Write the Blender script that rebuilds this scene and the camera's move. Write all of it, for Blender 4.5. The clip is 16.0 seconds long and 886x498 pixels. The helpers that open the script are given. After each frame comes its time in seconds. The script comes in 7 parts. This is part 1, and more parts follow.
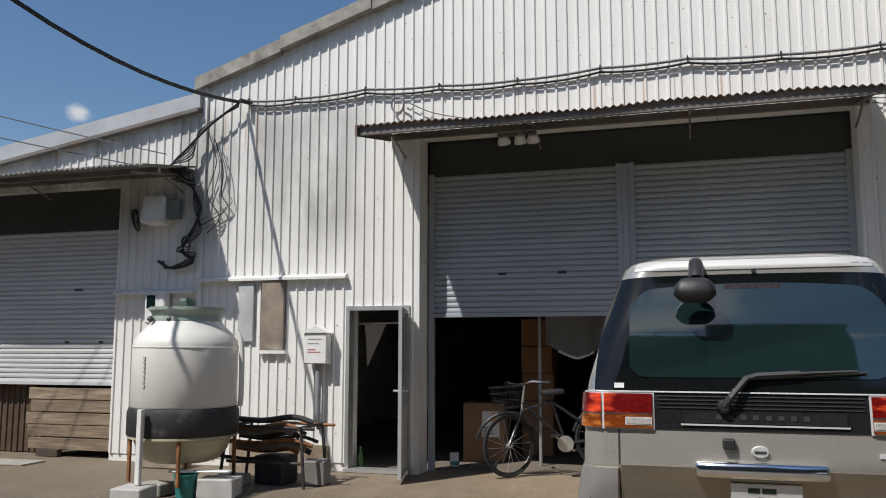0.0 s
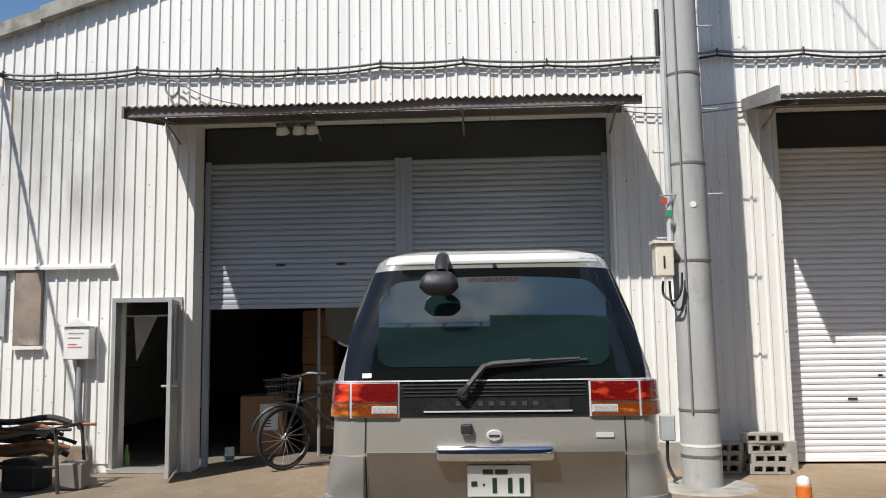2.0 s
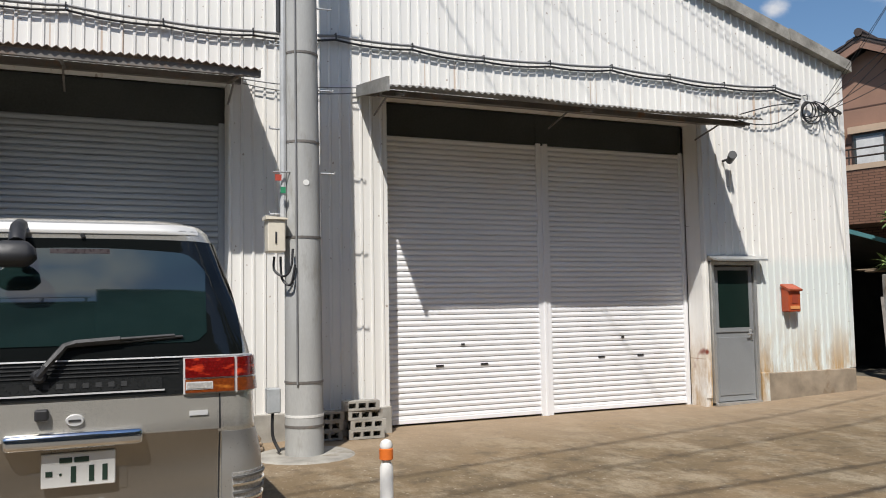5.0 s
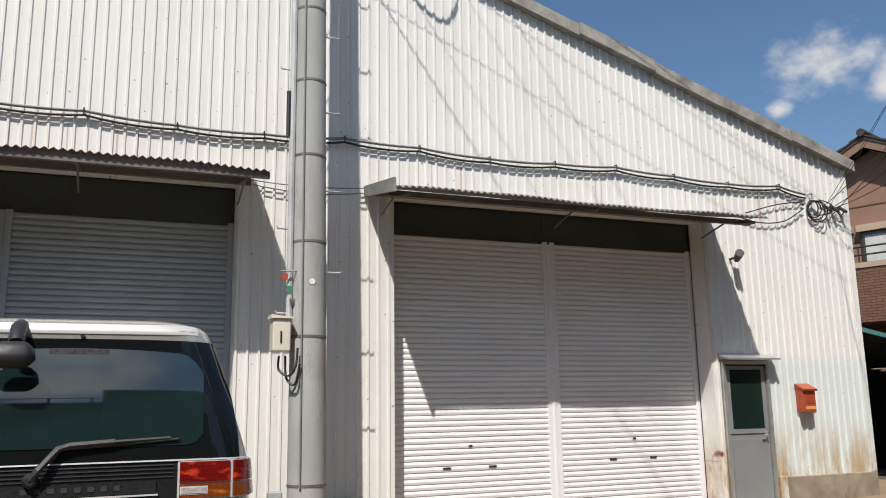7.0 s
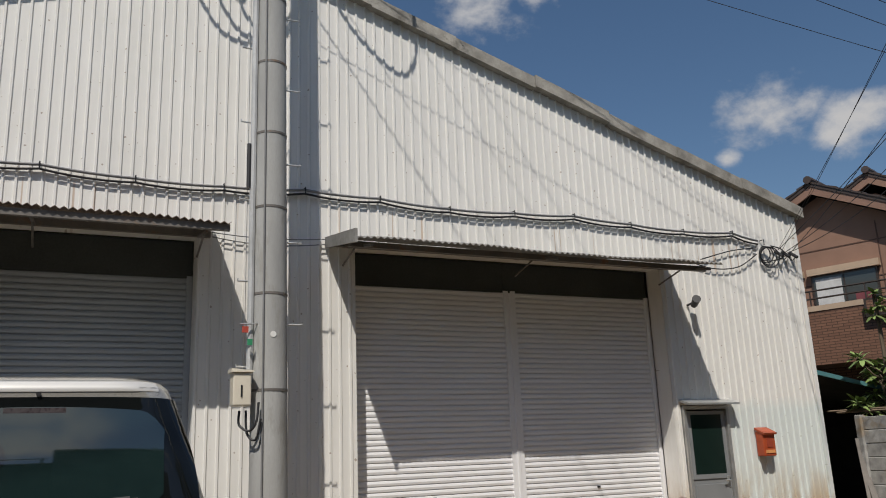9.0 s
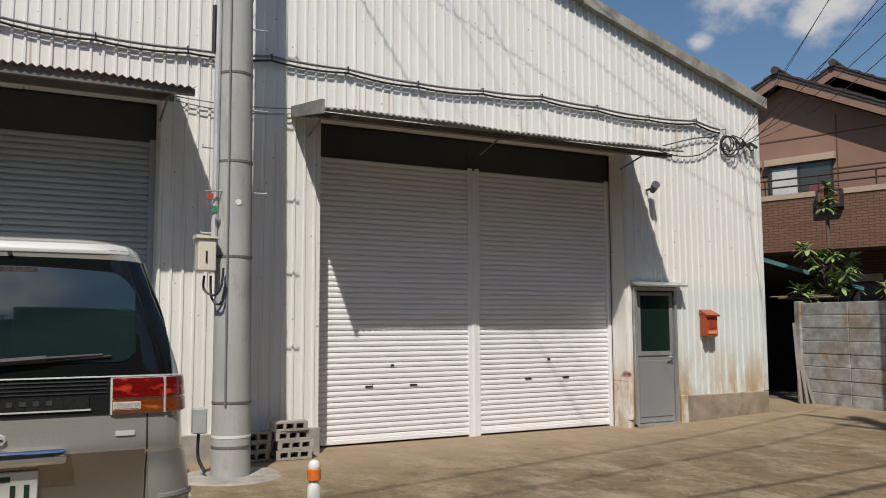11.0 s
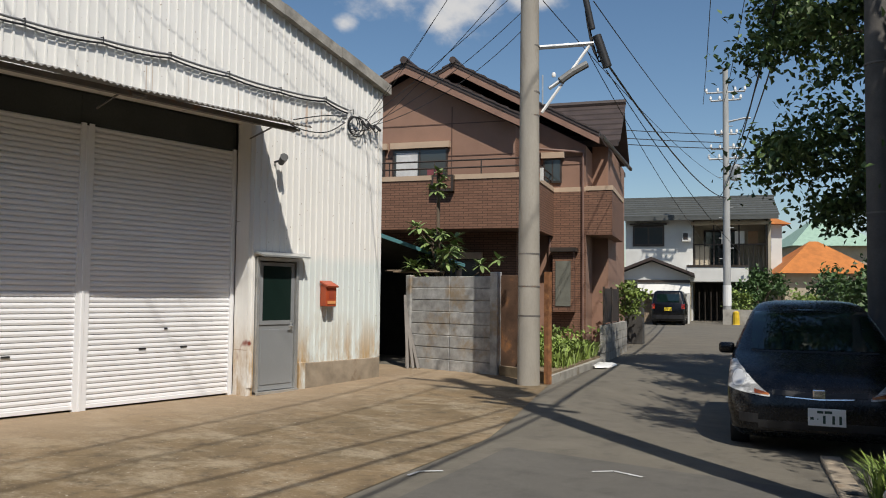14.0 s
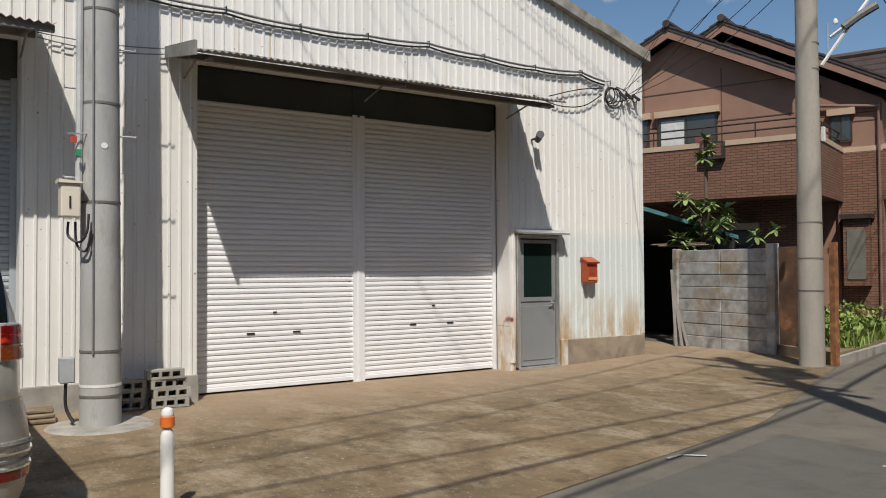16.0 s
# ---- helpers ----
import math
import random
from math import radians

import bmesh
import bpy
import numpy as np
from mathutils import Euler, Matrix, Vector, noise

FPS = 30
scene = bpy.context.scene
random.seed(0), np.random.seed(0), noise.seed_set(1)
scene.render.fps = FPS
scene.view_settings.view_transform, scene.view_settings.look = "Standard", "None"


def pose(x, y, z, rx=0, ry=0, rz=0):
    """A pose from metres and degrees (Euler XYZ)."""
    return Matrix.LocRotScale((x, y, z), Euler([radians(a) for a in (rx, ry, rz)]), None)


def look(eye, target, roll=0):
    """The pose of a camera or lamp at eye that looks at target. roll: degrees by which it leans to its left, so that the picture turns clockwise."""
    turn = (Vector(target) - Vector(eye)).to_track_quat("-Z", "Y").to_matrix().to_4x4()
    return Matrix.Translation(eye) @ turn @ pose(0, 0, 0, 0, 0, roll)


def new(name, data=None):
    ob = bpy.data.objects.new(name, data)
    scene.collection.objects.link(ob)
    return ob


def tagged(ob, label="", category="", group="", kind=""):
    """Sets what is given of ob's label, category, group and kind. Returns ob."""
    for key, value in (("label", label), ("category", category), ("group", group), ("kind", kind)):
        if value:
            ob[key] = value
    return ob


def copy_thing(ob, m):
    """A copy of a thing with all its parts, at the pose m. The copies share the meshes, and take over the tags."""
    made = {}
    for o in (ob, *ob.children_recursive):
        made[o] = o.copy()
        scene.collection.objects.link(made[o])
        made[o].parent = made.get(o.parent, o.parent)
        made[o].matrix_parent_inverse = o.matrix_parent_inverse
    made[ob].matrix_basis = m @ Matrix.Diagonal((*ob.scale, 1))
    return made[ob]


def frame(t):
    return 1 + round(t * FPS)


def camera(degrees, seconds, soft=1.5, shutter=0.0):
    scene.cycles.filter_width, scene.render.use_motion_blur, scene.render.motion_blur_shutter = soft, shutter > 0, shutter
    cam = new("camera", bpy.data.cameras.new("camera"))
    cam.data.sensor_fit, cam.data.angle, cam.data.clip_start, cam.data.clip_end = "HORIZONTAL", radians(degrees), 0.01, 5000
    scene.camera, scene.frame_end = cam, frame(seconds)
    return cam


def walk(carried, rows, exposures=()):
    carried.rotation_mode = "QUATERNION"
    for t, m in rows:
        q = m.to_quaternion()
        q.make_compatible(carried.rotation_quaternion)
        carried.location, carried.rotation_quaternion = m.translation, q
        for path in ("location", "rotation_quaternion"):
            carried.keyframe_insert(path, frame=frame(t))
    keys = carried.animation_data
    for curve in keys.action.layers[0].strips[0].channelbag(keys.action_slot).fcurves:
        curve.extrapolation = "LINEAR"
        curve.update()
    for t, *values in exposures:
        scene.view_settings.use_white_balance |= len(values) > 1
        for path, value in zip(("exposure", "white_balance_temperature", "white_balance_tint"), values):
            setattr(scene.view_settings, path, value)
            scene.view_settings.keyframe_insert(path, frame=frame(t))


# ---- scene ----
cam = camera(56.8, 16.0, soft=1.0)
PATH = [
    (0, (0.495, -8.956, 1.427), (-0.08, -7.056, 1.666), -0.0),
    (0.5, (0.532, -8.955, 1.431), (0.1, -7.017, 1.672), -0.9),
    (1, (0.609, -8.954, 1.434), (0.331, -6.985, 1.644), -0.8),
    (1.5, (0.691, -8.948, 1.437), (0.526, -6.965, 1.639), -1.1),
    (2, (0.775, -8.946, 1.437), (0.668, -6.96, 1.649), -0.8),
    (2.5, (0.823, -8.95, 1.434), (0.959, -6.962, 1.607), -1.0),
    (3, (0.829, -8.948, 1.436), (1.142, -6.978, 1.582), -1.2),
    (3.5, (0.832, -8.937, 1.439), (1.211, -6.978, 1.581), -1.5),
    (4, (0.846, -8.934, 1.444), (1.312, -6.994, 1.594), -1.5),
    (4.5, (0.877, -8.94, 1.448), (1.58, -7.073, 1.593), -1.2),
    (4.7, (0.888, -8.942, 1.446), (1.647, -7.096, 1.576), -1.3),
    (6.8, (0.954, -8.963, 1.46), (1.715, -7.143, 1.784), -0.6),
    (7, (0.958, -8.966, 1.461), (1.694, -7.144, 1.831), -0.9),
    (7.5, (0.956, -8.977, 1.464), (1.641, -7.169, 1.975), -1.7),
    (8, (0.946, -8.989, 1.466), (1.625, -7.208, 2.073), -2.5),
    (8.5, (0.939, -8.987, 1.465), (1.67, -7.232, 2.084), -2.4),
    (9, (0.926, -8.978, 1.458), (1.746, -7.22, 1.944), -2.3),
    (9.5, (0.916, -8.977, 1.448), (1.827, -7.235, 1.819), -1.6),
    (9.7, (0.914, -8.991, 1.445), (1.83, -7.242, 1.762), -1.1),
    (11.8, (0.825, -9.137, 1.472), (1.768, -7.379, 1.613), -0.4),
    (12, (0.838, -9.165, 1.469), (1.903, -7.477, 1.607), -0.0),
    (12.5, (0.861, -9.189, 1.465), (2.171, -7.683, 1.586), 0.8),
    (13, (0.889, -9.207, 1.460), (2.331, -7.825, 1.569), 0.8),
    (13.5, (0.916, -9.216, 1.455), (2.448, -7.936, 1.570), 0.9),
    (14, (0.942, -9.224, 1.455), (2.527, -8.009, 1.567), 0.6),
    (14.5, (0.978, -9.239, 1.459), (2.570, -8.030, 1.531), 1.0),
    (15, (1.026, -9.262, 1.465), (2.394, -7.808, 1.581), -1.0),
    (15.5, (1.074, -9.278, 1.468), (2.326, -7.721, 1.543), -1.0),
    (16, (1.115, -9.280, 1.466), (2.226, -7.618, 1.517), -0.3),
]
walk(cam, [(t, look(eye, aim, lean)) for t, eye, aim, lean in PATH],
     exposures=[(0, -0.03, 6470, 10), (1.5, 0.30, 6470, 10), (3.5, 0.30, 6520, 10), (4.7, 0.14, 6520, 10), (7, 0.12, 6670, 10), (8, -0.20, 6770, 10), (9, -0.36, 6770, 10), (9.7, -0.25, 6770, 10), (12, -0.15, 6720, 10), (14.5, -0.02, 6760, 9), (16, -0.08, 6740, 10)])

# ---- world and light ----
SUN_GO = Vector((0.66, 1.0, -1.60)).normalized()
SUN_EL = math.asin(-SUN_GO.z)
SUN_AZ = math.atan2(-SUN_GO.x, -SUN_GO.y)
world = bpy.data.worlds.new("sky")
scene.world = world
world.use_nodes = True
wt = world.node_tree
wt.nodes.clear()


def wn(kind, **kw):
    n = wt.nodes.new(kind)
    for k, v in kw.items():
        n.inputs[k].default_value = v
    return n


sky = wt.nodes.new("ShaderNodeTexSky")
sky.sky_type = "NISHITA"
sky.sun_disc = False
sky.sun_elevation, sky.sun_rotation = SUN_EL, SUN_AZ
sky.air_density, sky.dust_density, sky.ozone_density = 1.0, 0.6, 1.6
bg = wn("ShaderNodeBackground", Strength=0.090)
outw = wt.nodes.new("ShaderNodeOutputWorld")
geo_w = wt.nodes.new("ShaderNodeTexCoord")
flat = wt.nodes.new("ShaderNodeMapping")
flat.inputs["Scale"].default_value = (1, 1, 1.5)
wt.links.new(geo_w.outputs["Generated"], flat.inputs["Vector"])
cn = wn("ShaderNodeTexNoise", Scale=11.0, Detail=8.0, Roughness=0.58)
wt.links.new(flat.outputs[0], cn.inputs["Vector"])
cw = wt.nodes.new("ShaderNodeMapRange")
cw.clamp = False
cw.inputs["From Min"].default_value, cw.inputs["From Max"].default_value = 0.32, 0.68
cw.inputs["To Max"].default_value = 0.75
wt.links.new(cn.outputs["Fac"], cw.inputs["Value"])
total = None
# cumulus: direction, half-size, lift
for d, size in (((0.414, 0.755, 0.509), 0.082), ((0.465, 0.722, 0.512), 0.040), ((0.700, 0.618, 0.357), 0.066), ((0.757, 0.563, 0.332), 0.055),
                ((0.676, 0.666, 0.315), 0.020), ((0.805, 0.487, 0.345), 0.035), ((-0.639, 0.725, 0.257), 0.018), ((0.12, -0.83, 0.54), 0.09), ((-0.2, -0.80, 0.57), 0.10),
                ((-0.05, -0.78, 0.62), 0.10), ((0.3, -0.74, 0.60), 0.08)):
    v = Vector(d).normalized()
    dist = wt.nodes.new("ShaderNodeVectorMath")
    dist.operation = "DISTANCE"
    wt.links.new(flat.outputs[0], dist.inputs[0])
    dist.inputs[1].default_value = (v.x, v.y, v.z * 1.5)
    m = wt.nodes.new("ShaderNodeMapRange")
    m.inputs["From Min"].default_value, m.inputs["From Max"].default_value = size * 1.7, size * 0.2
    m.inputs["To Min"].default_value, m.inputs["To Max"].default_value = -0.35, 0.72
    wt.links.new(dist.outputs["Value"], m.inputs["Value"])
    if total is None:
        total = m.outputs[0]
    else:
        mx = wt.nodes.new("ShaderNodeMath")
        mx.operation = "MAXIMUM"
        wt.links.new(total, mx.inputs[0])
        wt.links.new(m.outputs[0], mx.inputs[1])
        total = mx.outputs[0]
addn = wt.nodes.new("ShaderNodeMath")
addn.operation = "ADD"
wt.links.new(total, addn.inputs[0])
wt.links.new(cw.outputs[0], addn.inputs[1])
cr = wt.nodes.new("ShaderNodeMapRange")
cr.interpolation_type = "SMOOTHSTEP"
cr.inputs["From Min"].default_value, cr.inputs["From Max"].default_value = 0.58, 1.24
wt.links.new(addn.outputs[0], cr.inputs["Value"])
cmix = wt.nodes.new("ShaderNodeMix")
cmix.data_type = "RGBA"
wt.links.new(cr.outputs[0], cmix.inputs["Factor"])
rich = wn("ShaderNodeHueSaturation", Saturation=1.15, Value=1.12)
wt.links.new(sky.outputs[0], rich.inputs["Color"])
wt.links.new(rich.outputs[0], cmix.inputs["A"])
cmix.inputs["B"].default_value = (7.2, 7.3, 7.6, 1)
wt.links.new(cmix.outputs["Result"], bg.inputs["Color"])
wt.links.new(bg.outputs[0], outw.inputs[0])

sun_data = bpy.data.lights.new("sun", "SUN")
sun_data.energy, sun_data.angle, sun_data.color = 4.6, radians(0.53), (1.0, 0.965, 0.915)
sun = new("sun", sun_data)
sun.matrix_world = look((0, 0, 60), Vector((0, 0, 60)) + SUN_GO)
scene.view_settings.exposure = 0.0


# ---- materials ----
def shader(name):
    m = bpy.data.materials.new(name)
    m.use_nodes = True
    return m, m.node_tree, m.node_tree.nodes["Principled BSDF"]


def ramp(nt, fac, lo, hi, a=0.0, b=1.0):
    r = nt.nodes.new("ShaderNodeMapRange")
    r.inputs["From Min"].default_value, r.inputs["From Max"].default_value = lo, hi
    r.inputs["To Min"].default_value, r.inputs["To Max"].default_value = a, b
    nt.links.new(fac, r.inputs["Value"])
    return r.outputs[0]


def tint(nt, fac, a, b):
    x = nt.nodes.new("ShaderNodeMix")
    x.data_type = "RGBA"
    if fac is None:
        x.inputs["Factor"].default_value = 1.0
    else:
        nt.links.new(fac, x.inputs["Factor"])
    for key, val in (("A", a), ("B", b)):
        if isinstance(val, tuple):
            x.inputs[key].default_value = (*val, 1) if len(val) == 3 else val
        else:
            nt.links.new(val, x.inputs[key])
    return x.outputs["Result"]


def mul(nt, a, b, op="MULTIPLY"):
    x = nt.nodes.new("ShaderNodeMath")
    x.operation = op
    for i, v in enumerate((a, b)):
        if isinstance(v, (int, float)):
            x.inputs[i].default_value = v
        else:
            nt.links.new(v, x.inputs[i])
    return x.outputs[0]


def place(nt, scale=(1, 1, 1), world_space=True):
    mp = nt.nodes.new("ShaderNodeMapping")
    mp.inputs["Scale"].default_value = scale
    if world_space:
        g = nt.nodes.new("ShaderNodeNewGeometry")
        nt.links.new(g.outputs["Position"], mp.inputs["Vector"])
    else:
        g = nt.nodes.new("ShaderNodeTexCoord")
        nt.links.new(g.outputs["Object"], mp.inputs["Vector"])
    return mp.outputs[0]


def grain(nt, vec, scale, detail=4.0, rough=0.55):
    n = nt.nodes.new("ShaderNodeTexNoise")
    n.inputs["Scale"].default_value, n.inputs["Detail"].default_value, n.inputs["Roughness"].default_value = scale, detail, rough
    nt.links.new(vec, n.inputs["Vector"])
    return n.outputs["Fac"]


def bump(nt, bsdf, h, strength, dist=0.01):
    b = nt.nodes.new("ShaderNodeBump")
    b.inputs["Strength"].default_value, b.inputs["Distance"].default_value = strength, dist
    nt.links.new(h, b.inputs["Height"])
    nt.links.new(b.outputs[0], bsdf.inputs["Normal"])


def M(name, col, rough=0.6, metal=0.0, var=0.25, scale=3.0, fine=45.0, bumpy=0.15, stain=None, stain_scale=1.5, stain_at=(0.56, 0.70), stretch=(1, 1, 1),
      coat=0.0, ws=True, rnd=0.0):
    """A surface: base colour with broad and fine variation, an optional stain colour and fine relief."""
    m, nt, b = shader(name)
    vec = place(nt, stretch, ws)
    broad, small = grain(nt, vec, scale), grain(nt, vec, fine, 3.0)
    dark = tuple(c * (1 - var) for c in col)
    lite = tuple(min(1, c * (1 + var * 0.6)) for c in col)
    c = tint(nt, ramp(nt, broad, 0.3, 0.7), dark, lite)
    c = tint(nt, ramp(nt, small, 0.35, 0.75, 0.0, 0.35), c, dark)
    if rnd:
        oi = nt.nodes.new("ShaderNodeObjectInfo")
        c = tint(nt, mul(nt, oi.outputs["Random"], rnd), c, tuple(x * 0.45 for x in col))
    if stain:
        sn = grain(nt, vec, stain_scale, 6.0, 0.65)
        c = tint(nt, ramp(nt, sn, *stain_at, 0.0, 0.85), c, stain)
    nt.links.new(c, b.inputs["Base Color"])
    nt.links.new(ramp(nt, small, 0.2, 0.8, max(0.02, rough - 0.12), min(1, rough + 0.12)), b.inputs["Roughness"])
    b.inputs["Metallic"].default_value = metal
    b.inputs["Coat Weight"].default_value = coat
    b.inputs["Coat Roughness"].default_value = 0.05
    if bumpy:
        bump(nt, b, small, bumpy, 0.006)
    return m


def wall_paint(name, white):
    """Old white paint on steel sheet: faint streaks running down, rust runs under nails, a bluish repainted foot and rust blotches."""
    m, nt, b = shader(name)
    pos = place(nt)
    sep = nt.nodes.new("ShaderNodeSeparateXYZ")
    nt.links.new(pos, sep.inputs[0])
    x, z = sep.outputs["X"], sep.outputs["Z"]
    streak = grain(nt, place(nt, (7, 7, 0.35)), 1.0, 5.0, 0.6)
    patch = grain(nt, pos, 0.9, 6.0, 0.62)
    fine = grain(nt, pos, 60, 3.0)
    c = tint(nt, ramp(nt, streak, 0.42, 0.68, 0.0, 0.30), white, tuple(v * 0.74 for v in white))
    c = tint(nt, ramp(nt, patch, 0.45, 0.70, 0.0, 0.40), c, (0.68, 0.665, 0.615))
    # grey weathered sheets on the west part, with a soft lower edge
    west = mul(nt, ramp(nt, x, -2.9, -3.6), mul(nt, ramp(nt, z, 2.5, 3.0), ramp(nt, z, 4.6, 4.2)))
    c = tint(nt, mul(nt, west, ramp(nt, grain(nt, place(nt, (1.6, 1, 0.6)), 1.0, 5.0, 0.6), 0.36, 0.60, 0.0, 0.9)), c, (0.43, 0.42, 0.39))
    # rust runs that start at the sheet joint above the canopies
    runs = grain(nt, place(nt, (13.0, 1, 0.05)), 1.6, 1.0, 0.5)
    band = mul(nt, ramp(nt, z, 3.80, 4.0), ramp(nt, z, 4.42, 4.30))
    c = tint(nt, mul(nt, ramp(nt, runs, 0.665, 0.70, 0.0, 0.55), band), c, (0.40, 0.22, 0.10))
    nails = grain(nt, place(nt, (24.0, 1, 24.0)), 1.0, 0.0, 0.5)
    c = tint(nt, ramp(nt, nails, 0.80, 0.82, 0.0, 0.7), c, (0.30, 0.22, 0.16))
    # repainted pale blue field beside the grey door
    edge = mul(nt, grain(nt, place(nt, (5, 1, 2.0)), 1.0, 3.0), 0.25)
    blue = mul(nt, ramp(nt, mul(nt, z, edge, "ADD"), 2.20, 2.02), ramp(nt, x, 9.40, 9.46))
    c = tint(nt, mul(nt, blue, 0.55), c, (0.60, 0.69, 0.68))
    # stained foot, in blotches and runs
    blot = grain(nt, place(nt, (3.2, 2.2, 0.8)), 1.3, 6.0, 0.68)
    foot = mul(nt, ramp(nt, z, 1.20, 0.42), ramp(nt, blot, 0.40, 0.58, 0.0, 0.95))
    right = ramp(nt, x, 8.2, 8.5)
    c = tint(nt, mul(nt, foot, right), c, (0.42, 0.27, 0.12))
    spot = grain(nt, pos, 3.2, 2.0, 0.5)
    c = tint(nt, mul(nt, mul(nt, ramp(nt, spot, 0.66, 0.72), ramp(nt, z, 1.1, 0.8)), right), c, (0.22, 0.05, 0.03))
    nt.links.new(c, b.inputs["Base Color"])
    b.inputs["Roughness"].default_value = 0.5
    bump(nt, b, fine, 0.12, 0.004)
    return m


WALL = wall_paint("white_steel_sheet", (0.80, 0.785, 0.745))
SHUT_W = M("white_shutter_paint", (0.80, 0.80, 0.81), 0.42, var=0.06, scale=0.8, fine=30, bumpy=0.05)
SHUT_G = M("grey_shutter_paint", (0.36, 0.39, 0.42), 0.42, var=0.10, scale=0.8, fine=30, bumpy=0.05)
SHUT_L = M("pale_grey_shutter_paint", (0.56, 0.56, 0.56), 0.45, var=0.10, scale=0.8, fine=30, bumpy=0.05)
# near-black colour carries the deep shade under the awnings
LINTEL = M("shade_toned_lintel_panel", (0.045, 0.050, 0.046), 0.7, var=0.25, scale=1.5)
ASB = M("weathered_roof_edge", (0.36, 0.34, 0.30), 0.9, var=0.45, scale=4, stain=(0.13, 0.12, 0.10), stain_scale=3.0, bumpy=0.5)
LEADROOF = M("pale_roof_sheet", (0.44, 0.455, 0.47), 0.5, var=0.15)
AWN = M("rusty_awning_sheet", (0.20, 0.15, 0.115), 0.8, var=0.4, scale=6, stain=(0.13, 0.07, 0.035), stain_scale=4, bumpy=0.3)
AWN_G = M("grey_awning_sheet", (0.24, 0.235, 0.22), 0.7, var=0.35, scale=6, stain=(0.20, 0.17, 0.13), stain_scale=4, bumpy=0.3)
STEEL = M("painted_steel_bracket", (0.17, 0.155, 0.14), 0.6, var=0.3, stain=(0.22, 0.12, 0.06), stain_scale=6)
CONC = M("cast_concrete", (0.36, 0.34, 0.30), 0.9, var=0.3, scale=4, fine=90, bumpy=0.35, stain=(0.18, 0.14, 0.09), stain_scale=2.5)
FOOTC = M("stained_concrete_foot", (0.33, 0.27, 0.20), 0.9, var=0.35, scale=4, fine=90, bumpy=0.4, stain=(0.17, 0.11, 0.06), stain_scale=2.5)
POLEC = M("spun_concrete_pole", (0.40, 0.40, 0.385), 0.85, var=0.2, scale=3, fine=80, bumpy=0.25, stain=(0.28, 0.27, 0.24), stain_scale=5, stretch=(1, 1, 0.25))
POLEC2 = M("older_concrete_pole", (0.37, 0.34, 0.29), 0.88, var=0.25, scale=3, fine=80, bumpy=0.3, stain=(0.24, 0.20, 0.15), stain_scale=4, stretch=(1, 1, 0.25))
GALV = M("galvanised_steel", (0.55, 0.56, 0.56), 0.45, metal=0.6, var=0.2, scale=6)
ALU = M("dull_aluminium", (0.62, 0.62, 0.60), 0.4, metal=0.7, var=0.15, scale=6)
BLACKCABLE = M("black_cable", (0.018, 0.018, 0.02), 0.55, var=0.2, bumpy=0)
GREYCABLE = M("grey_cable", (0.22, 0.22, 0.22), 0.6, var=0.2, bumpy=0)
WHITEP = M("white_plastic", (0.78, 0.77, 0.74), 0.4, var=0.08, scale=5, stain=(0.5, 0.46, 0.38), stain_scale=4, stain_at=(0.62, 0.8))
BEIGE = M("cream_enamel_box", (0.72, 0.66, 0.54), 0.45, var=0.1, stain=(0.4, 0.3, 0.2), stain_scale=6, stain_at=(0.62, 0.8))
DARK = M("dark_interior", (0.05, 0.048, 0.045), 0.9, var=0.3)
# dark base colour helps the enclosed halls read as dim inside
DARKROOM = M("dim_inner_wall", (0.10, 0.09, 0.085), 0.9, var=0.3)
RUBBER = M("black_rubber", (0.02, 0.02, 0.021), 0.75, var=0.2, bumpy=0.1)
BLACKP = M("black_plastic", (0.025, 0.025, 0.027), 0.5, var=0.15, bumpy=0.05)
DOORG = M("grey_door_paint", (0.24, 0.25, 0.255), 0.45, var=0.08, scale=2)
RUST = M("rusty_iron", (0.28, 0.12, 0.05), 0.85, var=0.5, scale=8, stain=(0.5, 0.26, 0.08), stain_scale=5, bumpy=0.4)
WOOD = M("weathered_boards", (0.38, 0.29, 0.20), 0.85, var=0.55, scale=4, stretch=(0.6, 3, 7), stain=(0.12, 0.08, 0.05), stain_scale=1.2, stain_at=(0.48, 0.68), bumpy=0.6, rnd=0.6)
CARD = M("brown_cardboard", (0.30, 0.17, 0.09), 0.85, var=0.15)


